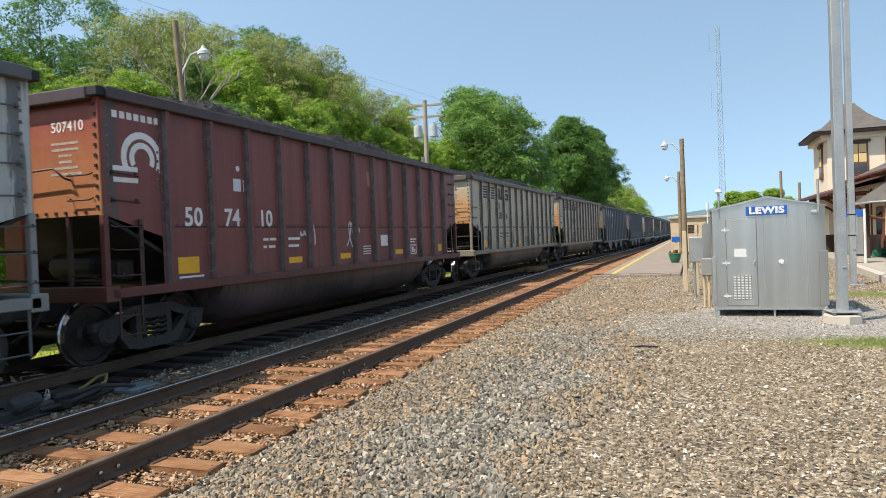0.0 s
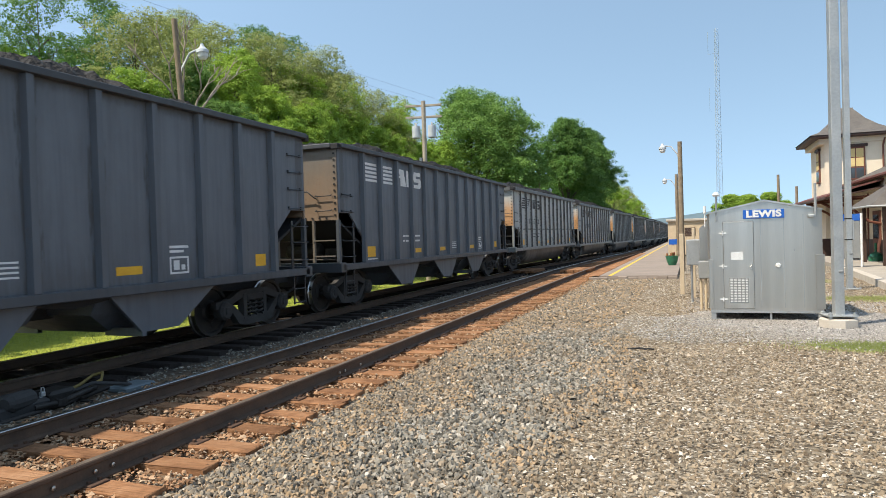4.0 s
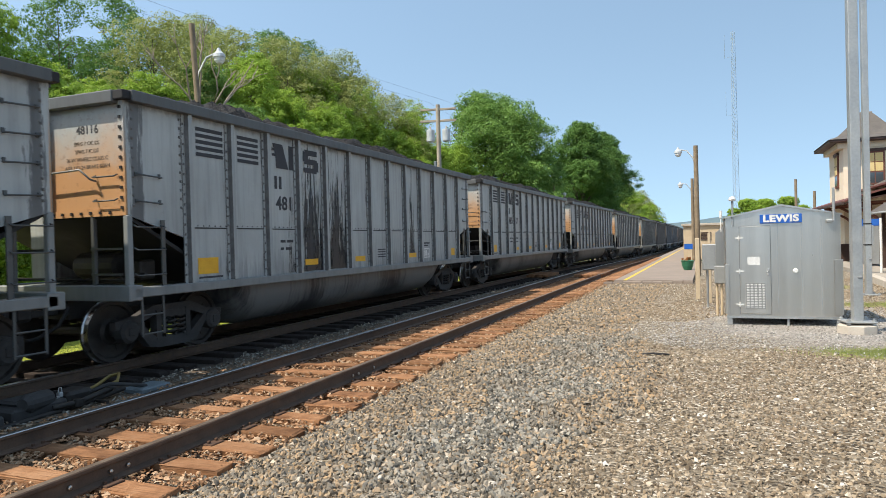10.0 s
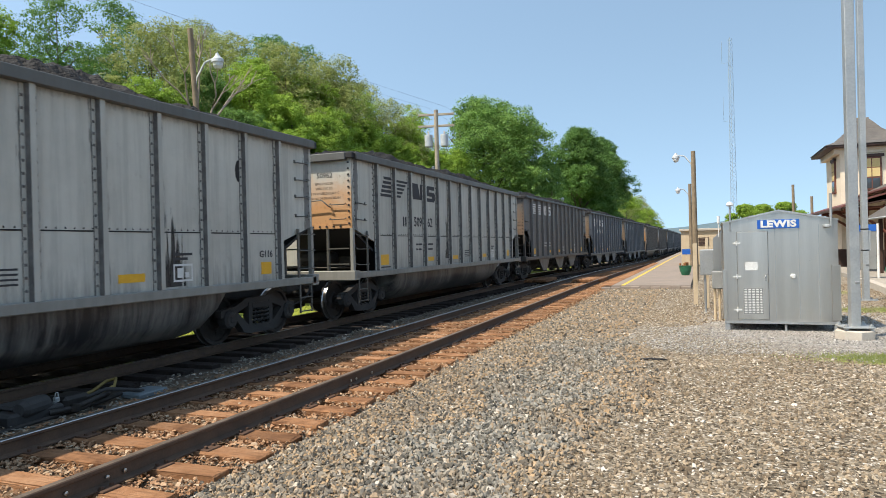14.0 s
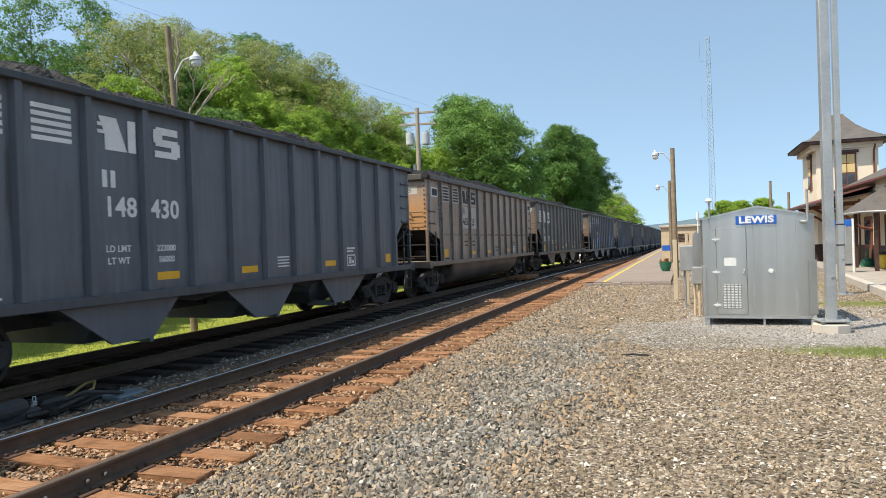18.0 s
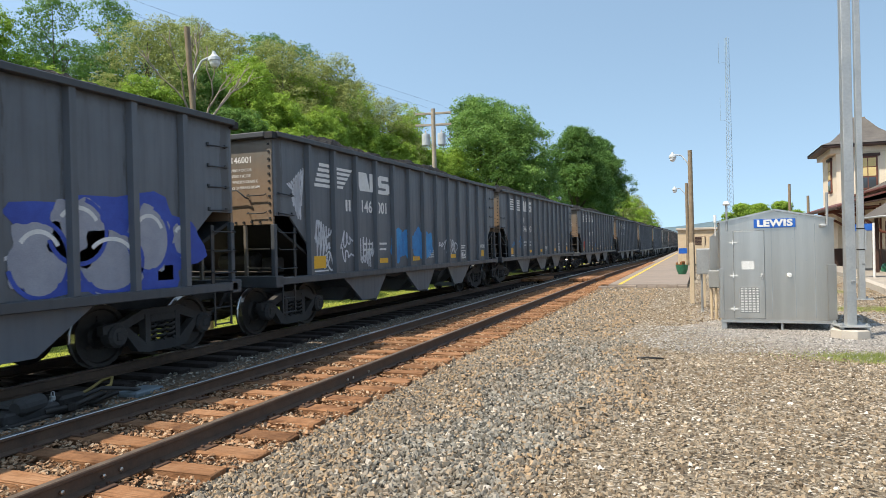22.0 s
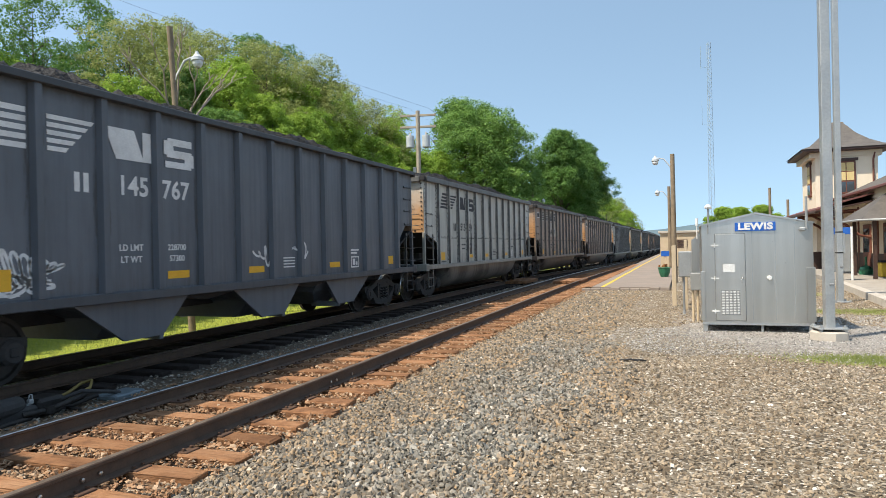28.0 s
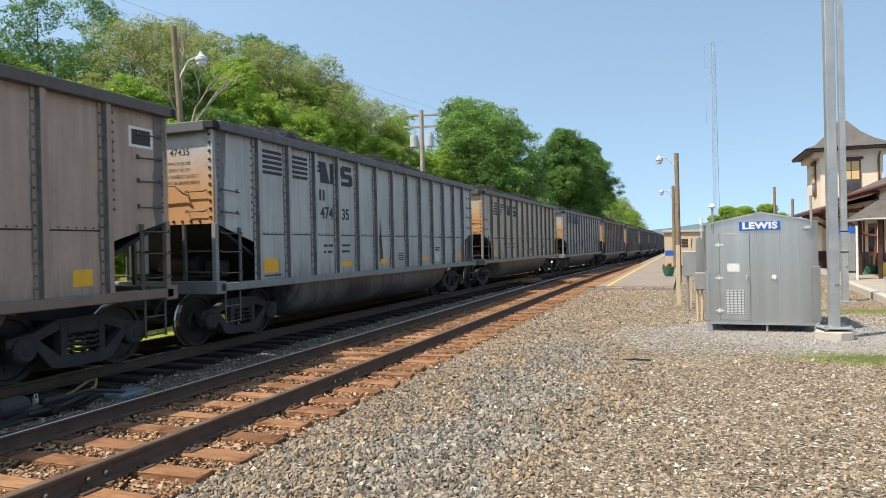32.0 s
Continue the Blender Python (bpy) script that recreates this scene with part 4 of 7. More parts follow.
def car_meshes(hopper):
    """All shared meshes of one kind of car: rows of name, mesh, place, and whether it takes the body colour."""
    rows = []
    for s in (1, -1):
        rows.append(("side_sheet", side_sheet(s, hopper), None, 1))
        r = plain_rib(s) if hopper else rib_shape(s)
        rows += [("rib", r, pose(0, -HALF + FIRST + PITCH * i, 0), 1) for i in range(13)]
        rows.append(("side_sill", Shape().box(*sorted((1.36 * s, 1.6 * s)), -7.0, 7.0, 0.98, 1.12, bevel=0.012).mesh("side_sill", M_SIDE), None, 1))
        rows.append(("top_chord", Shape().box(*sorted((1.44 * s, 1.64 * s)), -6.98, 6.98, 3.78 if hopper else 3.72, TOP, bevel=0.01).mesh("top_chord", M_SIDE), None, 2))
        # added black block: paints the dark of the open gap between the chords
        rows.append(("corner_cap", Shape().box(1.4, 1.6, *sorted((6.97 * s, 7.12 * s)), 3.74, TOP - 0.012, bevel=0.01).mesh("corner_cap", M_BLACK), None, 0))
        rows.append(("end_sheet", end_mesh(s, hopper), None, 3))
        a, b = -0.3, 0.07
        if not hopper:
            rows.append(("end_stiffener", Shape().box(a, b, *sorted((7.0 * s, 7.1 * s)), 1.25, 3.7, bevel=0.012).mesh("end_stiffener", M_SIDE), None, 3))
        rail = Shape().tube([(-0.75, 7.02 * s, 2.74), (-0.75, 7.16 * s, 2.74), (0.8, 7.16 * s, 2.8), (0.95, 7.12 * s, 2.66), (0.95, 7.02 * s, 2.64)], 0.016, 6)
        rows.append(("hand_rail", rail.mesh("hand_rail", M_SIDE), None, 3))
        rows.append(("top_chord", Shape().box(-1.44, 1.42, *sorted((6.94 * s, 7.14 * s)), 3.77 if hopper else 3.7, TOP - 0.004, bevel=0.015).mesh("top_chord", M_SIDE), None, 2))
        rows.append(("end_sill", Shape().box(-1.6, 1.6, *sorted((6.86 * s, 7.1 * s)), 0.94, 1.16, bevel=0.012).mesh("end_sill", M_SIDE), None, 1))
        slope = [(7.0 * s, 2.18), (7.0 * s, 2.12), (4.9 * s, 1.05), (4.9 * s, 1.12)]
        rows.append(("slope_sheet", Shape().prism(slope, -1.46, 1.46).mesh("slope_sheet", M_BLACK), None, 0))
        for sx in (1, -1):
            rows.append(("corner_post", Shape().box(*sorted((1.44 * sx, 1.53 * sx)), *sorted((6.94 * s, 7.03 * s)), 1.15, 2.14, bevel=0.01).mesh("corner_post", M_SIDE), None, 1))
        rows.append(("end_post", Shape().box(0.81, 0.88, *sorted((6.96 * s, 7.02 * s)), 1.15, 2.14, bevel=0.01).box(0.84, 1.42, *sorted((7.03 * s, 7.05 * s)), 1.66, 1.69).box(0.84, 1.42, *sorted((7.03 * s, 7.05 * s)), 1.3, 1.33).mesh("end_post", M_SIDE), None, 3 if hopper else 1))
        rows.append(("ladder", ladder_mesh(1, s), None, 1))
        rows += [("grab_iron", me, None, 1) for me in grab_meshes(1, s)]
        coup = Shape().box(-0.09, 0.09, *sorted((6.9 * s, 7.5 * s)), 0.72, 0.92, bevel=0.02).box(-0.2, 0.2, *sorted((7.45 * s, 7.7 * s)), 0.68, 0.98, bevel=0.05)
        rows.append(("coupler", coup.mesh("coupler", M_UNDER), None, 0))
        hose = Shape().tube([(0.45, 7.1 * s, 0.85), (0.4, 7.25 * s, 0.6), (0.3, 7.5 * s, 0.45), (0.2, 7.7 * s, 0.42)], 0.028, 6)
        rows.append(("air_hose", hose.mesh("air_hose", M_BLACK), None, 0))
    if hopper:
        bay = bay_mesh()
        rows += [("hopper_bay", bay, pose(0, y, 0), 1) for y in (-3.35, 0.0)] + [("hopper_bay", bay, pose(0, 3.35, 0, 0, 0, 180), 1)]
        ridge = Shape().prism([(-1.8, 1.08), (0, 0.86), (1.8, 1.08)], -1.36, 1.36)
        rows += [("ridge_sheet", ridge.mesh("ridge_sheet", M_BLACK), pose(0, y, 0), 0) for y in (-1.7, 1.7)]
    else:
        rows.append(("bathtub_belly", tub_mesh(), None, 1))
        seam = Shape()
        for i in range(89):
            y = -5.9 + i * 0.134
            for s in (1, -1):
                seam.add([(1.51 * s, y - 0.016, 2.0), (1.51 * s, y + 0.016, 2.0), (1.51 * s, y, 2.03), (1.525 * s, y, 2.01)], [(0, 1, 3), (1, 2, 3), (2, 0, 3)])
        for s in (1, -1):
            seam.box(*sorted((1.51 * s, 1.516 * s)), -5.95, 5.95, 1.965, 1.985)
        rows.append(("seam_rivets", seam.mesh("seam_rivets", M_BLACK), None, 0))
    rows.append(("centre_sill", Shape().box(-0.3, 0.3, -7.0, 7.0, 0.66, 1.0).mesh("centre_sill", M_UNDER), None, 0))
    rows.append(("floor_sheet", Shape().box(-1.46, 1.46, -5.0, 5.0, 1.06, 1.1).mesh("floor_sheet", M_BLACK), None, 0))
    rows.append(("coal_load", coal_mesh(0.42 if hopper else 0.45), None, 0))
    rows.append(("brake_gear", brake_mesh(), None, 0))
    frame_m, spring = frame_mesh(), spring_mesh()
    for y in (-5.945, 5.945):
        for turn in (0, 180):
            rows.append(("side_frame", frame_m, pose(0, y, 0, 0, 0, turn), 0))
            rows.append(("spring_nest", spring, pose(0, y, 0, 0, 0, turn), 0))
        rows.append(("bolster", Shape().box(-1.0, 1.0, -0.17, 0.17, 0.5, 0.75, bevel=0.03).mesh("bolster", M_UNDER), pose(0, y, 0), 0))
    for name, me, m, paint in rows:
        # the ends stand a little farther out than drawn
        if m is None:
            for q in me.vertices:
                if abs(q.co.y) > 4.85:
                    q.co.y += math.copysign(STRETCH, q.co.y)
    return rows


WHEEL_YS = (-6.835, -5.055, 5.055, 6.835)


def letters(text, size, material, bold=0.022):
    """The built-in font as a flat mesh, centred."""
    cu = bpy.data.curves.new("text", "FONT")
    cu.body, cu.size, cu.align_x, cu.align_y, cu.extrude = text, size, "CENTER", "CENTER", 0.002
    cu.resolution_u = 3
    cu.offset = size * bold
    cu.space_character = 1.0 + bold * 1.5
    tmp = bpy.data.objects.new("tmp", cu)
    scene.collection.objects.link(tmp)
    me = bpy.data.meshes.new_from_object(tmp.evaluated_get(bpy.context.evaluated_depsgraph_get()))
    bpy.data.objects.remove(tmp)
    bpy.data.curves.remove(cu)
    me.materials.clear()
    me.materials.append(material)
    return me


ON_SIDE = Matrix(((0, 0, 1, 0), (1, 0, 0, 0), (0, 1, 0, 0), (0, 0, 0, 1)))  # text that reads along +y on a side facing +x
ON_END = Matrix(((1, 0, 0, 0), (0, 0, -1, 0), (0, 1, 0, 0), (0, 0, 0, 1)))  # text that reads along +x on an end facing -y


def along(rel):
    """Metres from the near end, by the panels between the ribs."""
    return -HALF + (rel if rel < 1.16 else FIRST + (rel - 1.16) / 0.973)


def side_text(car, text, rel, z, size, material, name="number"):
    key = ("t", text, size, material.name)
    me = cached(key, lambda: letters(text, size, material))
    return part(name, me, None, car, m=pose(1.514, along(rel), z) @ ON_SIDE)


def bars(rects, x=1.511):
    """Flat plates on the side: rows of rel0, rel1, z0, z1 and an optional lean of the far edge."""
    s = Shape()
    for r in rects:
        a, b, z0, z1 = r[:4]
        lean = r[4] if len(r) > 4 else 0.0
        a, b = along(a), along(b)
        s.prism([(a, z0), (b, z0), (b + lean, z1), (a + (r[5] if len(r) > 5 else 0.0), z1)], x, x + 0.003)
    return s


def emblem(style):
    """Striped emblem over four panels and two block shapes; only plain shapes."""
    r = []
    if style == "old":
        for a, b in ((1.36, 1.98), (2.34, 2.9)):
            r += [(a, b, 3.52 - 0.1 * i, 3.58 - 0.1 * i) for i in range(5)]
        r += [(3.42, 3.56, 3.12, 3.58), (3.5, 3.8, 3.12, 3.58, -0.18, -0.18), (3.82, 3.96, 3.12, 3.58), (3.3, 3.42, 3.34, 3.39), (3.3, 3.42, 3.44, 3.49)]
        r += [(4.36, 4.8, 3.47, 3.58), (4.3, 4.48, 3.34, 3.54), (4.34, 4.8, 3.29, 3.4), (4.66, 4.84, 3.16, 3.36), (4.32, 4.78, 3.12, 3.22)]
    elif style == "wide":
        r += [(0.62, 1.8 - 0.06 * i, 3.28 - 0.13 * i, 3.37 - 0.13 * i) for i in range(5)]
        r += [(1.66, 1.86, 2.75, 3.34, 0.14, 0.14), (1.92, 2.24, 2.75, 3.34, -0.18, -0.18), (2.26, 2.44, 2.75, 3.34, 0.1, 0.1)]
        r += [(2.66, 3.2, 3.2, 3.34, 0.04), (2.6, 2.8, 3.05, 3.3), (2.62, 3.14, 2.98, 3.12), (2.94, 3.16, 2.8, 3.06), (2.5, 3.08, 2.72, 2.86)]
    else:
        r += [(1.62 - 0.05 * i, 2.02, 3.4 - 0.11 * i, 3.47 - 0.11 * i) for i in range(5)]
        r += [(2.3, 2.96 - 0.1 * i, 3.38 - 0.1 * i, 3.44 - 0.1 * i, 0.05) for i in range(5)]
        r += [(3.36, 3.6, 3.0, 3.44, -0.12, -0.2), (3.5, 3.86, 3.0, 3.44, -0.18, -0.18), (3.84, 4.0, 3.0, 3.44)]
        r += [(4.34, 4.86, 3.33, 3.44), (4.26, 4.46, 3.18, 3.4), (4.32, 4.86, 3.14, 3.26), (4.7, 4.9, 3.02, 3.22), (4.28, 4.84, 2.98, 3.08)]
    return r


def ribbon(pts, width, x):
    """A painted stroke along points of distance and height on the side."""
    v = []
    for i, (y, z) in enumerate(pts):
        a, b = pts[max(i - 1, 0)], pts[min(i + 1, len(pts) - 1)]
        d = Vector((b[0] - a[0], b[1] - a[1])).normalized()
        v += [(x, along(y) - d.y * width, z + d.x * width), (x, along(y) + d.y * width, z - d.x * width)]
    return Shape().add(v, [(2 * i, 2 * i + 1, 2 * i + 3, 2 * i + 2) for i in range(len(pts) - 1)])


def scribble(seed, rel, z, w, h, loops, width=0.016):
    """A sprayed tag: one looping ribbon."""
    r = random.Random(seed)
    f = [(r.uniform(0.7, 1.4), r.uniform(0, 6.28), r.uniform(0.3, 1)) for _ in range(6)]
    pts = []
    n = loops * 26
    for i in range(n):
        u = i / (n - 1)
        y = rel + w * (u - 0.5) + 0.14 * w * math.sin(loops * 6.28 * u + f[0][1]) * f[0][2]
        zz = z + h * 0.5 * math.sin(loops * 5.1 * u * f[1][0] + f[1][1]) * (0.55 + 0.45 * math.sin(3 * u + f[2][1]))
        pts.append((y, zz))
    return ribbon(pts, width, 1.513)


def blob(seed, rel, z, w, h, x=1.512, n=40):
    """A sprayed patch with a bulging outline, a thin plate on the side."""
    r = random.Random(seed)
    ph = [r.uniform(0, 6.28) for _ in range(4)]
    poly = []
    for i in range(n):
        a = 6.283 * i / n
        k = 1 + 0.1 * math.sin(5 * a + ph[0]) + 0.07 * math.sin(9 * a + ph[1])
        ca, sa = math.cos(a), math.sin(a)
        poly.append((along(rel) + w * 0.5 * k * math.copysign(abs(ca) ** 0.85, ca), z + h * 0.5 * k * math.copysign(abs(sa) ** 0.85, sa)))
    return Shape().prism(poly, x, x + 0.002)


GREY, CREAM, PALE, BROWN, UMBER, BLACK, RED = (0.43, 0.455, 0.442), (0.48, 0.43, 0.33), (0.53, 0.525, 0.47), (0.385, 0.29, 0.222), (0.135, 0.122, 0.112), (0.11, 0.125, 0.145), (0.2, 0.05, 0.044)
# index, body, colour, emblem, lettering, number (in two halves)
TRAIN = [
    (-1, "g", GREY, "old", "d", ""), (0, "g", RED, "", "w", ""), (1, "g", CREAM, "old", "d", "505 26"), (2, "g", CREAM, "old", "d", "516 92"),
    (3, "h", BLACK, "old", "w", "149 224"), (4, "h", BLACK, "old", "w", ""), (5, "g", GREY, "new", "d", "517 70"), (6, "g", GREY, "new", "d", "526 35"),
    (7, "g", GREY, "old", "d", "487 22"), (8, "g", GREY, "new", "d", "511 11"), (9, "g", GREY, "old", "d", "481 16"), (10, "g", GREY, "old", "d", "485 87"),
    (11, "g", GREY, "new", "d", "529 30"), (12, "g", PALE, "old", "d", "478 43"), (13, "g", PALE, "new", "d", "509 62"), (14, "h", UMBER, "old", "w", ""),
    (15, "h", BLACK, "new", "w", "145 683"), (16, "h", BLACK, "old", "w", "148 430"), (17, "g", BROWN, "old", "p", "465 25"), (18, "h", UMBER, "wide", "w", "300 979"),
    (19, "h", BLACK, "old", "w", "149 254"), (20, "h", BLACK, "new", "w", "146 001"), (21, "h", BLACK, "old", "w", "146 543"), (22, "h", BLACK, "old", "w", "148 837"),
    (23, "h", BLACK, "new", "w", "146 425"), (24, "h", BLACK, "old", "w", ""), (25, "h", BLACK, "new", "w", "145 767"), (26, "g", PALE, "new", "d", "513 39"),
    (27, "g", BROWN, "old", "p", "468 87"), (28, "g", BROWN, "old", "p", "469 85"), (29, "g", GREY, "old", "d", "474 35"), (30, "g", CREAM, "new", "d", ""),
    (31, "g", GREY, "old", "d", ""), (32, "g", BROWN, "old", "d", ""), (33, "g", BROWN, "old", "d", ""), (34, "g", UMBER, "old", "w", ""),
]
rng = random.Random(3)
for k in range(35, 54):
    TRAIN.append((k, *rng.choice([("g", GREY, "old", "d", ""), ("g", UMBER, "old", "w", ""), ("h", BLACK, "old", "w", ""), ("g", PALE, "new", "d", "")])))
# how far single cars stand ahead of an even spacing
AHEAD = {0: 0.36, 1: -0.04, 2: 0.12, 3: 0.05, 5: -0.1, 6: -0.16, 7: -0.2, 8: -0.23, 12: 0.06, 13: -0.28, 14: -0.1, 15: 0.1, 16: 0.12, 17: -0.02, 18: 0.1, 19: -0.85, 20: -0.66, 21: -0.12, 22: -0.48, 23: -0.3, 24: -0.2, 25: -0.33, 28: 0.15, 29: 0.45, 30: 0.4}
ALL_CARS = []
NAMES = {GREY: "grey", CREAM: "cream-grey", PALE: "pale grey", BROWN: "brown", UMBER: "dark umber", BLACK: "black", RED: "dull red"}
wheel_mesh = wheelset_mesh()
KIND = {"g": car_meshes(False), "h": car_meshes(True)}


def tint(ob, col, j):
    ob.color = (*[min(1.0, c * j) for c in col], 1)


WEIGHTS = {15: ("228600", "57400"), 16: ("223000", "56000"), 25: ("228700", "57300"), 22: ("224300", "55700")}
CODES = {12: "G116", 15: "P29R", 21: "H65", 20: "HP29R"}


def coal_car(k, body, colour, style, ink, number):
    word = "ribbed steel bathtub gondola" if body == "g" else "ribbed steel triple hopper"
    car = thing("coal_car", f"{NAMES[colour]} {word} railway car heaped with coal, rolling", "railway car", group="coal train")
    r = random.Random(100 + k)
    j = r.uniform(0.92, 1.08)
    for name, me, m, paint in KIND[body]:
        ob = part(name, me, None, car, m=m)
        if name == "seam_rivets":
            tagged(ob, kind="stuff")
        if paint == 1:
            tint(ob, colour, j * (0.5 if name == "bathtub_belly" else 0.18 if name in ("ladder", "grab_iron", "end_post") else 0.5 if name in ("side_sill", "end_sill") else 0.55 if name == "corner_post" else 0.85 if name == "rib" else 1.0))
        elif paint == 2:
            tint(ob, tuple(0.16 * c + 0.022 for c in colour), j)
        elif paint == 3:
            end = colour
            if body == "h" and colour == BLACK:
                end = (0.15, 0.13, 0.105)
            if name == "hand_rail":
                end = tuple(0.3 * c for c in colour)
            if name == "end_sheet" and colour == RED:
                ob.material_slots[0].link = "OBJECT"
                ob.material_slots[0].material = M_ENDRED
            tint(ob, end if colour != RED or name == "hand_rail" else (0.3, 0.06, 0.04), j)
    wheels = [part("wheelset", wheel_mesh, None, car, m=pose(0, y, 0.457)) for y in WHEEL_YS]
    dark, white = M_DARKLET, M_WHITE
    pen = dark if ink in "dp" else white
    faded = M_FADED if ink in "dp" else white
    if style:
        if ink == "p":
            for i, bar in enumerate([(1.28, 2.04, 3.08, 3.62), (2.26, 3.0, 3.08, 3.62), (3.24, 3.98, 3.06, 3.62), (4.22, 4.95, 3.06, 3.62), (3.24, 3.98, 2.22, 3.0), (4.22, 4.95, 2.22, 3.0)]):
                part("number_panel", cached(("panel", i), lambda: bars([bar], 1.5107).mesh("number_panel", M_PANEL)), None, car, "white painted lettering panel")
            for a, b in ((0.4, 0.95), (13.25, 13.7)):
                part("plate_frame", cached(("pf", a), lambda: bars([(a, b, 3.2, 3.5)], 1.5107).mesh("plate_frame", M_WHITE)), None, car)
                part("plate", cached(("pl", a), lambda: bars([(a + 0.05, b - 0.05, 3.24, 3.46)], 1.5125).mesh("plate", M_DARKLET)), None, car)
        for i, bar in enumerate(emblem(style)):
            part("emblem_stripe", cached(("emblem", style, pen.name, ink, i), lambda: bars([bar], (1.5125 if ink == "p" else 1.511) + 0.0006 * i).mesh("emblem_stripe", pen)), None, car)
    if number:
        a, b = number.split()
        z = 2.62 if style == "new" and body == "h" else 2.32 if style == "old" and body == "h" else 2.45 if style == "old" else 2.36
        if style == "wide":
            side_text(car, a, 1.66, 1.84, 0.4, pen)
            side_text(car, b, 2.62, 1.84, 0.4, pen)
            marks = [(1.5, 1.58, 2.16, 2.42), (1.68, 1.76, 2.16, 2.42)]
        else:
            side_text(car, a, 3.66, z, 0.36 if body == "g" else 0.39, pen)
            side_text(car, b, 4.5, z, 0.36 if body == "g" else 0.39, pen)
            marks = [(2.68, 2.76, z - 0.13, z + 0.13), (2.82, 2.9, z - 0.13, z + 0.13)] if style == "new" else [(3.36, 3.44, z + 0.28, z + 0.52), (3.5, 3.58, z + 0.28, z + 0.52)]
        for i, bar in enumerate(marks):
            part("reporting_mark", cached(("mark", pen.name, style, body, i), lambda: bars([bar], 1.5125).mesh("reporting_mark", pen)), None, car)
        big = style == "wide"
        me = cached(("end", number), lambda: letters(number.replace(" ", ""), 0.32 if big else 0.17, pen, 0.006))
        if ink == "p":
            part("number_plate", cached("endplate", lambda: Shape().box(0.38, 1.2, -7.1775, -7.1745, 3.27, 3.52).mesh("number_plate", M_PANEL)), None, car, "cream painted number plate")
        part("number", me, None, car, m=pose(0.8, -7.1785, 3.38) @ ON_END)
        for i, line in enumerate(("SPRG 7 OC DS", "SPRG 7 IC DS", "36 IN WHEELS CLASS C", "AAR NO 24 BRAKE BEAM") if ink != "p" else ()):
            part("end_stencil", cached(("endline", pen.name, i), lambda: letters(line, 0.078, faded, 0.0)), None, car, m=pose(0.78, -7.1775, 3.19 - 0.112 * i) @ ON_END)
    for i, bar in enumerate(((1.34, 1.8, 1.24, 1.5), (4.3, 4.76, 1.26, 1.38), (6.3, 6.76, 1.26, 1.38), (9.2, 9.66, 1.26, 1.38), (12.3, 12.6, 1.24, 1.46))):
        part("yellow_reflector", cached(("yellow", i), lambda: bars([bar]).mesh("yellow_reflector", M_YELLOW)), None, car)
    def stencil():
        rr = [] if k in WEIGHTS else [(3.5, 3.66, 1.72, 1.77), (3.7, 3.9, 1.72, 1.77), (3.5, 3.6, 1.58, 1.63), (3.66, 3.86, 1.58, 1.63), (4.3, 4.7, 1.72, 1.77), (4.3, 4.66, 1.58, 1.63)]
        rr += [(7.4, 7.8, 1.5 - 0.06 * i, 1.525 - 0.06 * i) for i in range(4)] + [(1.36, 1.9, 1.17, 1.2)]
        rr += [(10.2, 10.6, 1.62, 1.66), (10.2, 10.5, 1.55, 1.59)]
        return bars(rr).mesh("small_stencil", pen)
    tagged(part("small_stencil", cached(("small", pen.name, k in WEIGHTS), stencil), None, car), kind="stuff")
    def label_box():
        rr = [(10.2, 10.6, 1.46, 1.49), (10.2, 10.6, 1.22, 1.25), (10.2, 10.23, 1.25, 1.46), (10.57, 10.6, 1.25, 1.46), (10.28, 10.4, 1.28, 1.43), (10.44, 10.52, 1.28, 1.36)]
        return bars(rr).mesh("service_label", M_WHITE)
    part("service_label", cached("label_box", label_box), None, car)
    if k in WEIGHTS:
        for i, (word2, n) in enumerate(zip(("LD LMT", "LT WT"), WEIGHTS[k])):
            side_text(car, word2, 3.6, 1.74 - 0.17 * i, 0.13, pen, "weight_stencil")
            side_text(car, n, 4.5, 1.74 - 0.17 * i, 0.13, pen, "weight_stencil")
    if k in CODES:
        side_text(car, CODES[k], 12.45, 1.6, 0.17, pen, "code_stencil")
    ALL_CARS.append((k, car, wheels))
    return car


CAR_AT = {}
for row in TRAIN:
    CAR_AT[row[0]] = coal_car(*row)

# marks that only single cars carry
c = CAR_AT[0]
arc = Shape()
for r0, r1 in ((0.29, 0.39), (0.15, 0.24)):
    v = [(1.511, -HALF + 0.72 + r * math.cos(a), 2.96 + r * math.sin(a)) for i in range(17) for a in [-0.5 + 4.2 * i / 16] for r in (r0, r1)]
    arc.add(v, [(2 * i, 2 * i + 1, 2 * i + 3, 2 * i + 2) for i in range(16)])
for z in (2.6, 2.76):
    arc.prism([(-HALF + 0.18, z), (-HALF + 0.62, z), (-HALF + 0.62, z + 0.07), (-HALF + 0.18, z + 0.07)], 1.511, 1.514)
part("emblem", arc, M_WHITE, c, "white wheel-shaped emblem of plain arcs")
for text, rel in (("50", 1.72), ("74", 2.66), ("10", 3.6)):
    side_text(c, text, rel, 2.12, 0.42, M_WHITE)
part("number", letters("507410", 0.2, M_WHITE, 0.01), None, c, m=pose(0.92, -7.1785, 3.38) @ ON_END)
for i, wide in enumerate((0.5, 0.5, 0.24, 0.24, 0.46, 0.58)):
    part("end_stencil", Shape().box(0.86 - wide / 2, 0.86 + wide / 2, -7.1785, -7.1765, 3.14 - 0.085 * i, 3.175 - 0.085 * i), M_FADEDWHITE, c, "illegible white stencil line")
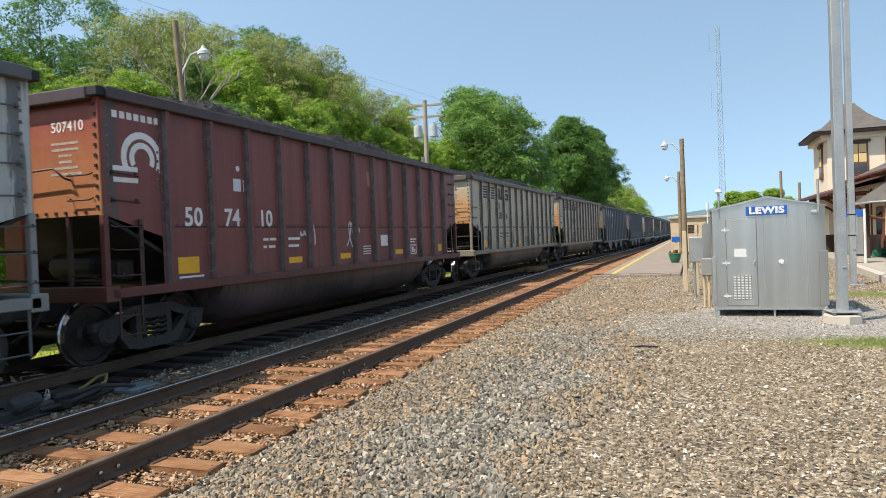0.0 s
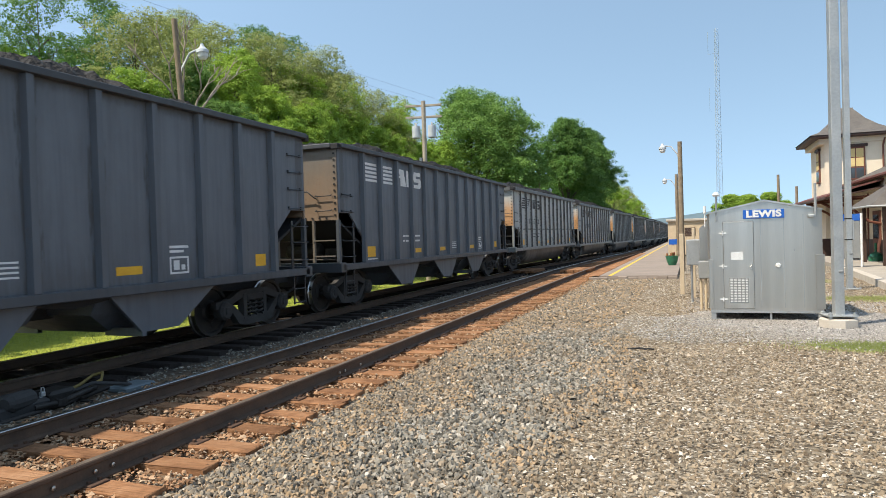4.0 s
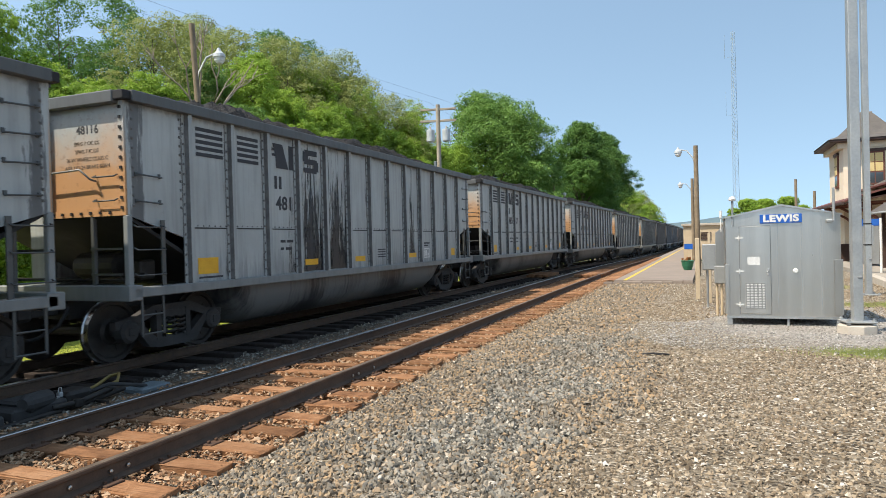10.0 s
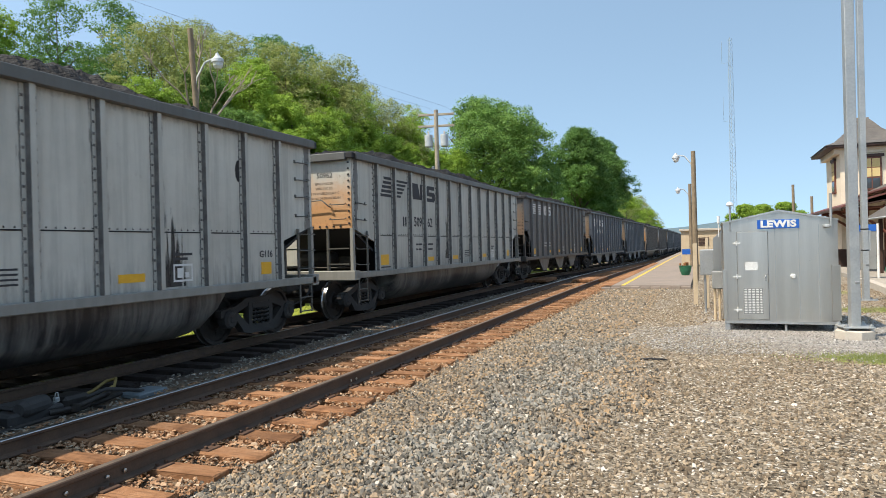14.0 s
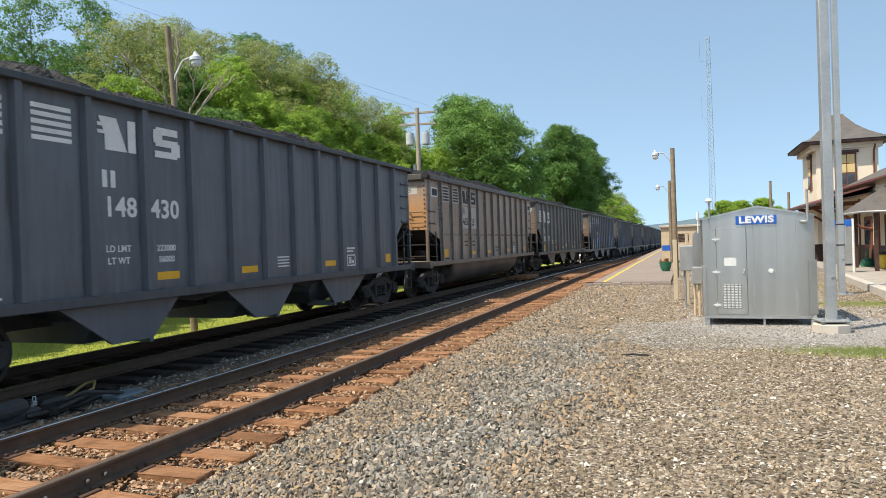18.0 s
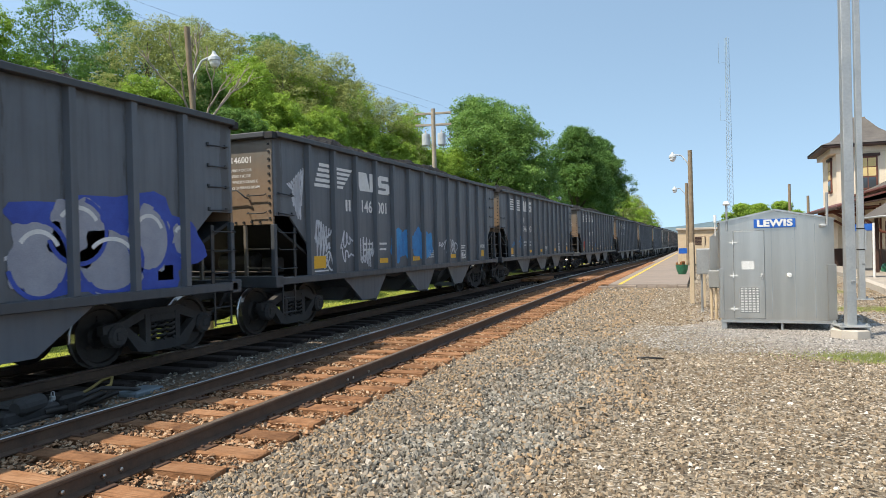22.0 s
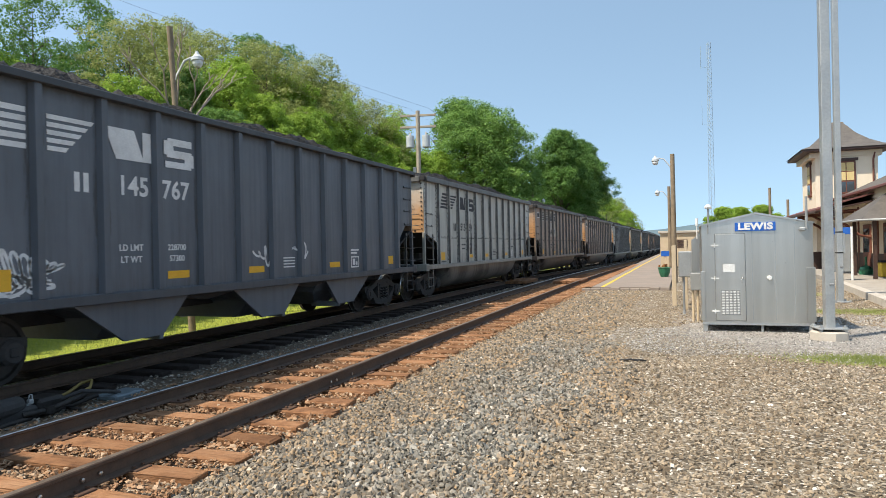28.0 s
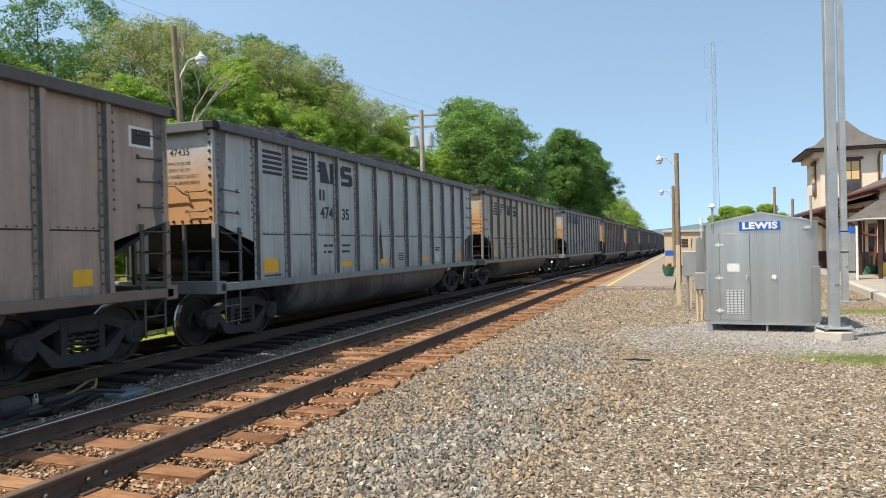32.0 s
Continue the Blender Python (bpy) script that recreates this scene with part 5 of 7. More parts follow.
part("mark_plate", bars([(2.72, 2.92, 2.6, 2.82), (2.98, 3.12, 2.6, 2.82)]), M_PALEPAINT, c)
part("mark_dot", Shape().lathe([(0.05, 0), (0.05, 0.004)], 12, pose(1.511, along(2.85), 3.0, 0, 90, 0)), M_PALEPAINT, c)
part("white_patch", bars([(8.35, 8.75, 1.5, 1.78)]), M_WHITE, c)
part("stencil_patch", bars([(7.7, 8.05, 2.98, 3.34)]), M_FADEDRED, c, "faded red stencil patch")
part("name_bar", bars([(0.2 + 0.13 * i, 0.29 + 0.13 * i, 3.5, 3.6) for i in range(7)]), M_WHITE, c)
for k, tags in {
    19: [("p", 1, 1.9, 1.75, 0.55, 0.7, 4), ("p", 2, 2.6, 1.75, 0.6, 0.8, 5), ("p", 3, 3.65, 1.6, 0.7, 0.7, 7), ("p", 4, 6.6, 1.6, 0.4, 0.6, 4), ("p", 5, 9.2, 1.6, 0.35, 0.7, 3), ("p", 6, 10.2, 1.6, 0.35, 0.7, 3), ("p", 7, 0.7, 2.95, 0.45, 1.0, 9), ("p", 61, 0.62, 2.75, 0.35, 0.9, 8), ("p", 62, 0.75, 3.15, 0.2, 0.5, 5), ("p", 63, 1.9, 1.45, 0.5, 0.45, 4), ("p", 64, 2.65, 1.4, 0.45, 0.4, 3), ("p", 65, 3.7, 1.95, 0.75, 0.4, 6), ("p", 66, 8.4, 1.7, 0.5, 0.8, 5), ("p", 67, 7.5, 1.7, 0.3, 0.5, 3)],
    20: [("p", 8, 1.7, 1.7, 0.6, 0.6, 5), ("p", 71, 1.75, 2.0, 0.6, 0.5, 6), ("p", 72, 1.7, 1.4, 0.65, 0.5, 6), ("p", 73, 2.7, 1.85, 0.5, 0.4, 4), ("p", 74, 2.75, 1.5, 0.5, 0.4, 4), ("p", 75, 3.55, 1.4, 0.5, 0.5, 6), ("p", 76, 0.75, 2.7, 0.3, 0.9, 8), ("p", 9, 3.6, 1.6, 0.9, 0.6, 6), ("p", 10, 9.5, 1.6, 0.9, 0.5, 5)],
    21: [("b", 11, 2.0, 1.7, 0.5, 0.7, 3), ("b", 12, 3.0, 1.7, 0.6, 0.9, 4)],
    25: [("w", 13, 2.0, 1.5, 0.9, 0.5, 8), ("w", 23, 2.0, 1.3, 0.7, 0.25, 6), ("w", 14, 6.75, 1.6, 0.55, 0.75, 3), ("w", 15, 8.0, 1.7, 0.6, 0.5, 3)],
    0: [("p", 16, 5.0, 1.85, 0.5, 0.6, 4), ("p", 17, 6.95, 1.8, 0.55, 0.6, 4)],
    3: [("p", 18, 2.4, 2.6, 0.1, 0.3, 1), ("p", 19, 3.1, 2.0, 0.1, 0.35, 1)],
    22: [("r", 20, 1.8, 1.6, 0.75, 0.55, 9), ("r", 24, 1.9, 1.5, 0.7, 0.4, 8)],
}.items():
    for pen, seed, rel, z, ww, hh, loops in tags:
        part("graffiti", scribble(seed, rel, z, ww, hh, loops, 0.022), {"p": M_PALEPAINT, "b": M_BLUEPAINT, "w": M_WHITE, "r": M_REDPAINT}[pen], CAR_AT[k], "sprayed looping tag")
part("graffiti", blob(1, 5.15, 1.75, 1.5, 1.1), M_REDPAINT, CAR_AT[19], "red outline of a sprayed patch")
part("graffiti", blob(2, 5.1, 1.75, 1.3, 0.95, 1.515), M_BLUEPAINT, CAR_AT[19], "blue sprayed patch")
part("graffiti", scribble(31, 5.15, 1.75, 0.9, 0.8, 5, 0.02), M_REDPAINT, CAR_AT[19], "red strokes over the blue patch")
part("graffiti", blob(3, 11.6, 1.75, 3.2, 1.45), M_ROYAL, CAR_AT[19], "blue border of a sprayed lettering shape")
for i, (rel, z, ww, hh) in enumerate(((10.45, 1.6, 0.8, 0.95), (11.0, 1.95, 0.85, 0.85), (11.5, 1.55, 1.05, 0.85), (12.15, 1.85, 0.75, 0.95), (12.75, 1.85, 0.3, 0.5))):
    part("graffiti", blob(40 + i, rel, z, ww, hh, 1.5145), M_LILAC, CAR_AT[19], "grey-lilac bubble of sprayed lettering")
    arc = [(rel + 0.36 * ww * math.cos(a), z + 0.36 * hh * math.sin(a)) for a in [0.5 + 2.0 * q / 12 for q in range(13)]]
    part("graffiti", ribbon(arc, 0.028, 1.518), M_WHITE, CAR_AT[19], "white highlight on a sprayed bubble")
    ring = [(rel + 0.5 * ww * math.cos(a), z + 0.5 * hh * math.sin(a)) for a in [3.4 + 4.2 * q / 20 for q in range(21)]]
    part("graffiti", ribbon(ring, 0.03, 1.5172), M_ROYAL, CAR_AT[19], "blue outline of a sprayed bubble")
part("graffiti", scribble(33, 11.6, 1.7, 2.4, 0.9, 4, 0.035), M_ROYAL, CAR_AT[19], "blue strokes over pale bubbles")
for i, (rel, z, ww, hh) in enumerate(((5.3, 1.72, 0.75, 0.9), (5.95, 1.75, 0.8, 0.8), (6.7, 1.72, 0.85, 0.85), (7.35, 1.7, 0.8, 0.75))):
    part("graffiti", blob(50 + i, rel, z, ww, hh), M_BLUEPAINT, CAR_AT[20], "bright blue sprayed patch")
part("graffiti", scribble(34, 6.3, 1.7, 2.0, 0.7, 6, 0.018), M_PALEPAINT, CAR_AT[20], "pale strokes over the blue patch")
part("graffiti", scribble(35, 0.75, 2.9, 0.5, 0.8, 7, 0.018), M_PALEPAINT, CAR_AT[20], "sprayed looping tag")
part("graffiti", scribble(36, 8.6, 1.7, 0.9, 0.8, 4, 0.02), M_PALEPAINT, CAR_AT[20], "sprayed looping tag")
part("graffiti", scribble(37, 6.0, 1.55, 0.7, 0.3, 4, 0.025), M_BLUEPAINT, CAR_AT[22], "turquoise sprayed tag")
# black runs where tar or coal slurry went down the sides
for k, rel, ww, z0 in ((9, 4.55, 0.95, 1.14), (9, 5.5, 0.8, 1.14), (7, 3.5, 0.55, 1.1), (7, 4.6, 0.25, 1.2), (7, 8.6, 0.3, 1.15), (1, 2.0, 0.3, 1.2), (1, 8.8, 0.35, 1.15), (11, 7.5, 0.35, 1.15), (13, 5.9, 0.3, 1.3), (26, 4.55, 0.2, 1.4), (2, 4.0, 0.3, 1.15), (12, 10.2, 0.35, 1.15), (12, 6.4, 0.7, 1.14), (9, 9.4, 0.22, 1.3), (10, 6.1, 0.4, 1.15), (5, 9.0, 0.25, 1.2), (29, 6.3, 0.2, 1.3), (8, 10.3, 0.22, 1.2), (1, 5.4, 0.25, 1.3)):
    r = random.Random(k * 31 + int(rel * 10))
    top = r.uniform(2.3, 3.2) if k != 9 else 3.7
    ww = ww * 1.7
    part("spill", bars([(rel - ww / 2, rel + ww / 2, z0, top)], 1.5107), M_SPILL, CAR_AT[k], "black slurry run down the side")

hole = Shape().lathe([(0.0, 0.0), (0.16, 0.0), (0.16, 0.003), (0, 0.003)], 20, pose(0, 0, 0, 0, 90, 0))
part("dark_patch", hole.mesh("dark_patch", M_BLACK), None, CAR_AT[12], "black oval patch on the side", m=pose(1.511, along(11.75), 3.05) @ Matrix.Diagonal((1, 0.6, 1.2, 1)))

# ---- signal hut ----
hut = thing("signal_hut", "grey aluminium signal hut on short legs with a blue sign", "hut", pose(0.344, 14.8, GROUND + 0.082) @ Matrix.Scale(0.955, 4))
W, D, Hh = 2.13, 2.1, 2.25
body = Shape().prism([(0, 0.1), (W, 0.1), (W, Hh - 0.06), (W / 2, Hh + 0.16), (0, Hh - 0.06)], 0, D, "y")
part("wall", body, M_ALU, hut)
part("roof", Shape().prism([(-0.02, Hh - 0.08), (W / 2, Hh + 0.14), (W + 0.02, Hh - 0.08), (W + 0.02, Hh - 0.05), (W / 2, Hh + 0.18), (-0.02, Hh - 0.05)], -0.04, D + 0.04, "y"), M_ALU, hut)
part("door_gap", Shape().box(0.253, 0.857, -0.006, -0.001, 0.148, 1.997), M_GREYWALL, hut)
door = part("door", Shape().box(0.26, 0.85, -0.025, 0.0, 0.155, 1.99, bevel=0.008), M_ALU, hut)
for z in (0.35, 1.05, 1.75):
    part("hinge", Shape().box(0.18, 0.33, -0.04, -0.02, z - 0.015, z + 0.015).tube([(0.25, -0.035, z - 0.05), (0.25, -0.035, z + 0.05)], 0.013), M_WHITE, door)
part("door_handle", Shape().box(0.78, 0.82, -0.04, -0.02, 0.96, 1.1, bevel=0.006).tube([(0.8, -0.03, 1.07), (0.8, -0.08, 1.07), (0.77, -0.09, 1.02)], 0.012), M_GALV, door)
part("notice", Shape().box(0.41, 0.65, -0.03, -0.026, 1.18, 1.35), M_WHITE, door, "white paper notice")
grille = part("vent_grille", Shape().box(0.37, 0.74, -0.03, -0.025, 0.27, 0.8), M_GREYWALL, door)
for i in range(15):
    z = 0.29 + 0.034 * i
    part("slat", cached("slat", lambda: Shape().box(0, 0.05, -0.006, 0, 0, 0.016).box(0.075, 0.125, -0.006, 0, 0, 0.016).box(0.15, 0.2, -0.006, 0, 0, 0.016).box(0.225, 0.275, -0.006, 0, 0, 0.016).box(0.3, 0.34, -0.006, 0, 0, 0.016).mesh("slat", M_WHITE)), None, grille, m=pose(0.385, -0.03, z))
part("vent_cap", Shape().lathe([(0.05, 0), (0.05, 0.03), (0.035, 0.06), (0, 0.06)], 12, pose(1.31, 0, 1.05, 90, 0, 0)), M_WHITE, hut, "round white vent cap")
sign = part("sign", Shape().box(0.66, 1.44, -0.035, -0.012, 2.04, 2.225, bevel=0.004), M_SIGN, hut, "blue enamel name sign with white letters")
part("sign_text", letters("LEWIS", 0.185, M_WHITE, 0.05), None, sign, m=pose(1.05, -0.039, 2.132) @ ON_END @ Matrix.Diagonal((1.25, 1.02, 1, 1)))
for x in (0.98, 1.42, 1.78):
    part("panel_seam", cached("seam", lambda: Shape().box(0, 0.012, -0.004, 0, 0.18, 2.1).mesh("panel_seam", M_GALV)), None, hut, m=pose(x, 0, 0))
for x in (0.0, W - 0.1):
    for y in (0.0, D - 0.1):
        part("leg", cached("leg", lambda: Shape().box(0, 0.1, 0, 0.1, -0.1, 0.1, bevel=0.005).mesh("leg", M_GALV)), None, hut, m=pose(x, y, 0))
part("leg", Shape().box(1.14, 1.18, 0.02, 0.1, -0.1, 0.07), M_GALV, hut)
part("base_rail", Shape().box(-0.01, W + 0.01, -0.015, 0.02, 0.06, 0.11), M_GALV, hut)
part("corner_strip", Shape().box(W - 0.13, W + 0.03, -0.03, 0.0, 0.15, 1.27, bevel=0.005), M_ALU, hut)
part("corner_strip", Shape().box(-0.03, 0.05, -0.03, 0.0, 0.15, 1.2, bevel=0.005), M_ALU, hut)
ant = part("antenna", Shape().tube([(0.14, 0.0, 2.0), (0.14, 0.0, 2.55)], 0.02, 8), M_GALV, hut)
part("dome", Shape().lathe([(0.0, 0.1), (0.05, 0.08), (0.075, 0.03), (0.06, 0.0), (0, 0)], 14, pose(0.14, 0.0, 2.54)), M_WHITE, ant, "white domed antenna")
part("antenna", Shape().tube([(-0.08, 0.5, 1.9), (-0.08, 0.5, 2.2)], 0.014, 6).tube([(-0.08, 0.5, 2.2), (-0.08, 0.5, 2.36)], 0.03, 8), M_WHITE, hut)
part("conduit", Shape().tube([(W - 0.12, -0.03, 2.05), (W - 0.12, -0.03, 2.72)], 0.025, 8), M_GALV, hut)
part("lamp", Shape().box(W - 0.26, W - 0.14, -0.1, 0.0, 2.02, 2.09, bevel=0.02), M_GALV, hut)

# ---- meter boxes beside the hut ----
meters = thing("meter_stand", "grey electric meter boxes on tan posts with conduits", "utility box", pose(-0.02, 18.2, GROUND))
part("post", Shape().box(-0.32, -0.2, 2.3, 2.42, 0, 1.75, bevel=0.01), M_TAN, meters)
part("post", Shape().box(0.02, 0.1, 1.2, 1.28, 0, 1.9, bevel=0.01), M_TAN, meters)
part("meter_box", Shape().box(-0.12, 0.33, 0.0, 0.3, 0.95, 1.6, bevel=0.02), M_GALV, meters)
part("meter_box", Shape().box(0.15, 0.5, -1.7, -1.4, 0.72, 1.12, bevel=0.02), M_GREYWALL, meters, "weathered grey meter box")
part("cabinet", Shape().prism([(0.18, 1.0), (0.55, 1.0), (0.55, 2.05), (0.4, 2.05), (0.2, 1.88)], -0.7, -0.3, "y"), M_ALU, meters)
for i in range(3):
    part("conduit", Shape().tube([(0.2 + 0.1 * i, -1.6, 0), (0.2 + 0.1 * i, -1.6, 0.74)], 0.028, 8), M_TAN, meters)
part("conduit", Shape().tube([(0.0, 0.1, 0), (0.0, 0.1, 0.96)], 0.03, 8), M_GALV, meters)

# ---- galvanised signal masts ----
def mast(x, y, w0, w1, h, yaw, label, bands, sunk=0.0):
    m = thing("signal_mast", label, "mast", pose(x, y, GROUND + sunk, 0, 0, yaw))
    b = part("base_block", Shape().lathe([(0.33, -0.1), (0.33, 0.14), (0.3, 0.16), (0, 0.16)], 8), M_CONC, m, "octagonal concrete footing")
    part("base_plate", Shape().box(-0.25, 0.25, -0.25, 0.25, 0.2, 0.225, bevel=0.006), M_GALV, m)
    for sx in (-0.2, 0.2):
        for sy in (-0.2, 0.2):
            part("anchor_bolt", cached("bolt", lambda: Shape().tube([(0, 0, 0.14), (0, 0, 0.28)], 0.018, 8).lathe([(0.04, 0.17), (0.04, 0.2)], 6).lathe([(0.04, 0.225), (0.04, 0.255)], 6).mesh("anchor_bolt", M_GALV)), None, m, m=pose(sx, sy, 0))
    s = Shape()
    v = [(sx * w, sy * w, z) for z, w in ((0.22, w0 / 2), (h, w1 / 2)) for sx, sy in ((-1, -0.9), (-0.9, -1), (0.9, -1), (1, -0.9), (1, 0.9), (0.9, 1), (-0.9, 1), (-1, 0.9))]
    s.add(v, [(i, (i + 1) % 8, 8 + (i + 1) % 8, 8 + i) for i in range(8)] + [tuple(range(7, -1, -1)), tuple(range(8, 16))])
    part("shaft", s, M_GALV, m)
    for z in bands:
        part("hand_hole", Shape().box(-0.01, 0.07, -w0 / 2 - 0.014, -w0 / 2 + 0.01, z, z + 0.05, bevel=0.01), M_GREYWALL, m)
    return m


mast(2.475, 13.95, 0.163, 0.155, 11.0, 8, "tall square galvanised steel mast on a concrete footing", (0.98,))
mast(4.25, 22.3, 0.158, 0.145, 13.0, 8, "second tall square galvanised steel mast", (1.2,), -0.2)

band = scene.objects["signal_mast.001"]
for z in (1.62, 2.22):
    part("strap", cached("strap", lambda: Shape().box(-0.084, 0.084, -0.084, 0.084, 0, 0.035).mesh("strap", M_BLACK)), None, band, "black strap round the shaft", m=pose(0, 0, z))
part("junction_box", Shape().box(0.08, 0.135, -0.07, 0.07, 1.62, 2.2, bevel=0.01), M_GALV, band)
for x, h in ((6.6, 6.1), (7.9, 5.1)):
    far_pole = thing("far_pole", "thin distant wooden pole behind the hut", "pole", pose(x, 60.0, GROUND))
    part("shaft", Shape().tube([(0, 0, 0), (0, 0, h)], 0.12, 8, 0.1), M_POLE, far_pole)

stick = thing("stick", "dark charred stick lying on the gravel", "stick", pose(-0.8, 10.75, GROUND))
part("wood", Shape().tube([(-0.2, -0.03, 0.02), (0.0, 0.02, 0.035), (0.22, 0.06, 0.02)], 0.014, 6).tube([(0.0, 0.02, 0.03), (0.12, -0.03, 0.02)], 0.01, 5), M_BLACK, stick)

# ---- switch machine between the tracks ----
sw = thing("switch_machine", "dark greasy switch machine with rods beside the rail", "switch machine", pose(-7.45, 5.9, -0.27))
part("case", Shape().box(-0.3, 0.25, -0.75, -0.05, 0.0, 0.17, bevel=0.03).box(-0.22, 0.12, -0.62, -0.2, 0.17, 0.23, bevel=0.03), M_UNDER, sw)
part("case", Shape().box(-0.28, 0.28, -1.6, -0.85, 0.0, 0.15, bevel=0.03).tube([(0.0, -1.5, 0.17), (0.0, -0.95, 0.17)], 0.06, 8), M_UNDER, sw)
part("gear_box", Shape().box(-0.2, 0.16, 0.02, 0.4, 0.02, 0.2, bevel=0.04), M_WHEEL, sw)
part("loop_handle", Shape().tube([(-0.12, 0.45, 0.1), (-0.16, 0.7, 0.13), (-0.14, 0.9, 0.22), (-0.02, 0.95, 0.25), (0.06, 0.85, 0.18), (0.0, 0.65, 0.1), (-0.08, 0.45, 0.08)], 0.022, 8), M_BRASS, sw, "dull yellow loop handle")
part("rod", Shape().tube([(0.35, -1.2, 0.03), (0.3, 0.2, 0.06), (0.28, 0.75, 0.11)], 0.03, 8).tube([(-0.6, 0.3, 0.08), (0.55, 0.25, 0.06)], 0.02, 8), M_WHEEL, sw)
part("junction_box", Shape().box(0.2, 0.55, 0.8, 1.3, 0.02, 0.1, bevel=0.02), M_BLUEGREY, sw, "blue-grey junction cover")
for i in range(5):
    part("cover_bolt", cached("cbolt", lambda: Shape().lathe([(0.022, 0), (0.022, 0.02), (0, 0.026)], 6).mesh("cover_bolt", M_GALV)), None, sw, m=pose(-0.2 + 0.09 * i, -0.12, 0.17))
part("motor", Shape().lathe([(0.0, -0.2), (0.1, -0.19), (0.11, -0.1), (0.11, 0.14), (0.07, 0.2), (0.0, 0.2)], 14, pose(0.18, -0.42, 0.2, 90, 0, 12)), M_UNDER, sw, "grey cylindrical motor housing")
part("crank", Shape().tube([(0.3, -0.3, 0.1), (0.42, -0.05, 0.12), (0.36, 0.35, 0.16), (0.22, 0.6, 0.14)], 0.035, 8).lathe([(0.06, -0.04), (0.06, 0.04)], 10, pose(0.42, -0.05, 0.12)), M_WHEEL, sw)
part("hose", Shape().tube([(0.1, 0.3, 0.12), (0.3, 0.5, 0.22), (0.45, 0.78, 0.16), (0.4, 1.0, 0.1)], 0.025, 8), M_UNDER, sw)
part("padlock", Shape().box(0.1, 0.16, -0.1, -0.04, 0.17, 0.23, bevel=0.01).tube([(0.13, -0.09, 0.23), (0.13, -0.08, 0.28), (0.13, -0.05, 0.28), (0.13, -0.04, 0.23)], 0.008, 6), M_GALV, sw)
# ---- platform ----
plat = thing("platform", "asphalt station platform with a yellow edge line", "platform", kind="structure")
PY = 27.4
v, f = [], []
ys2 = [PY, 60, 95] + [110 + 15 * i for i in range(8)]
for y in ys2:
    d = bend(y)[0]
    v += [(-3.62 + d, y, -0.3), (-3.62 + d, y, -0.05), (-0.45 + d * 0.6, y, -0.05), (-0.45 + d * 0.6, y, -0.3)]
f = [(4 * i + j, 4 * i + j + 1, 4 * i + j + 5, 4 * i + j + 4) for i in range(len(ys2) - 1) for j in range(3)] + [(0, 1, 2, 3)]
part("paving", Shape().add(v, f), M_ASPHALT, plat)
v, f = [], []
for y in ys2:
    d = bend(y)[0]
    v += [(-2.98 + d, y, -0.046), (-2.84 + d, y, -0.046)]
part("edge_line", Shape().add(v, [(2 * i, 2 * i + 1, 2 * i + 3, 2 * i + 2) for i in range(len(ys2) - 1)]), M_LINE, plat, "yellow painted line")
rk = random.Random(4)
for i in range(9):
    a = -3.9 + 0.375 * i
    part("kerb", Shape().box(a, a + 0.365, PY - 0.12 - rk.uniform(0, 0.14), PY - 0.004, -0.3, -0.075 + rk.uniform(-0.03, 0.02), bevel=0.02), M_ASPHALT, plat)
for i in range(10):
    part("edge_timber", cached("timber", lambda: Shape().box(-3.95, -3.5, 0, 2.9, -0.28, -0.035, bevel=0.015).mesh("edge_timber", M_TIE)), None, plat, m=pose(0, PY + 3 * i, 0))
cross = thing("crossing", "timber crossing panels between the rails", "crossing", pose(TRACK_NEAR, 31.5, 0), kind="structure")
for i in range(6):
    part("plank", cached("plank", lambda: Shape().box(-0.1, 0.1, 0, 2.6, -0.15, -0.02, bevel=0.01).mesh("plank", M_TIE)), None, cross, m=pose(-0.56 + 0.22 * i, 0, 0))
for i in range(6):
    part("plank", CARS["plank"], None, cross, m=pose(-3.1 + 0.22 * i, 0, 0))

# ---- poles and lamps ----
def lamp_pole(x, y, h, arm, lean, label, reach=1.0, z_arm=None, r0=0.15, r1=0.11):
    p = thing("street_lamp", label, "street lamp", pose(x, y, ground_height(x, y) - 0.05, 0, lean, 0))
    part("pole", Shape().tube([(0, 0, 0), (0, 0, h)], r0, 10, r1), M_POLE, p)
    z = (z_arm or h - 0.8)
    s = arm
    part("arm", Shape().tube([(0, 0, z - 0.5), (s * reach * 0.15, 0, z - 0.1), (s * reach * 0.5, 0, z + 0.25), (s * reach, 0, z + 0.32)], 0.03, 8), M_PALEGREY, p)
    head = part("lamp_head", Shape().lathe([(0.04, 0.2), (0.07, 0.12), (0.16, 0.03), (0.17, -0.05), (0.16, -0.06), (0.0, -0.05)], 16, pose(s * reach, 0, z + 0.22)), M_PALEGREY, p)
    part("globe", Shape().lathe([(0.14, -0.05), (0.13, -0.15), (0.08, -0.22), (0.0, -0.24)], 16, pose(s * reach, 0, z + 0.22)), M_WHITE, head, "clear ribbed lamp bowl")
    return p


lamp_pole(-12.62, 14.9, 8.47, 1, -3.8, "wooden pole with a curved lamp arm", 0.85, 7.2, 0.1, 0.075)
lamp_pole(-13.0, 61.0, 8.55, 1, 0.0, "wooden pole with a curved lamp arm beside the line", 1.0, 6.35, 0.13, 0.11)
lamp_pole(-0.42, 32.6, 5.95, -1, 0.0, "wooden platform pole with a hanging lamp", 0.75, 5.5, 0.13, 0.1)
lamp_pole(-0.88, 48.0, 5.7, -1, 0.0, "second wooden platform pole with a hanging lamp", 0.75, 5.1, 0.12, 0.1)

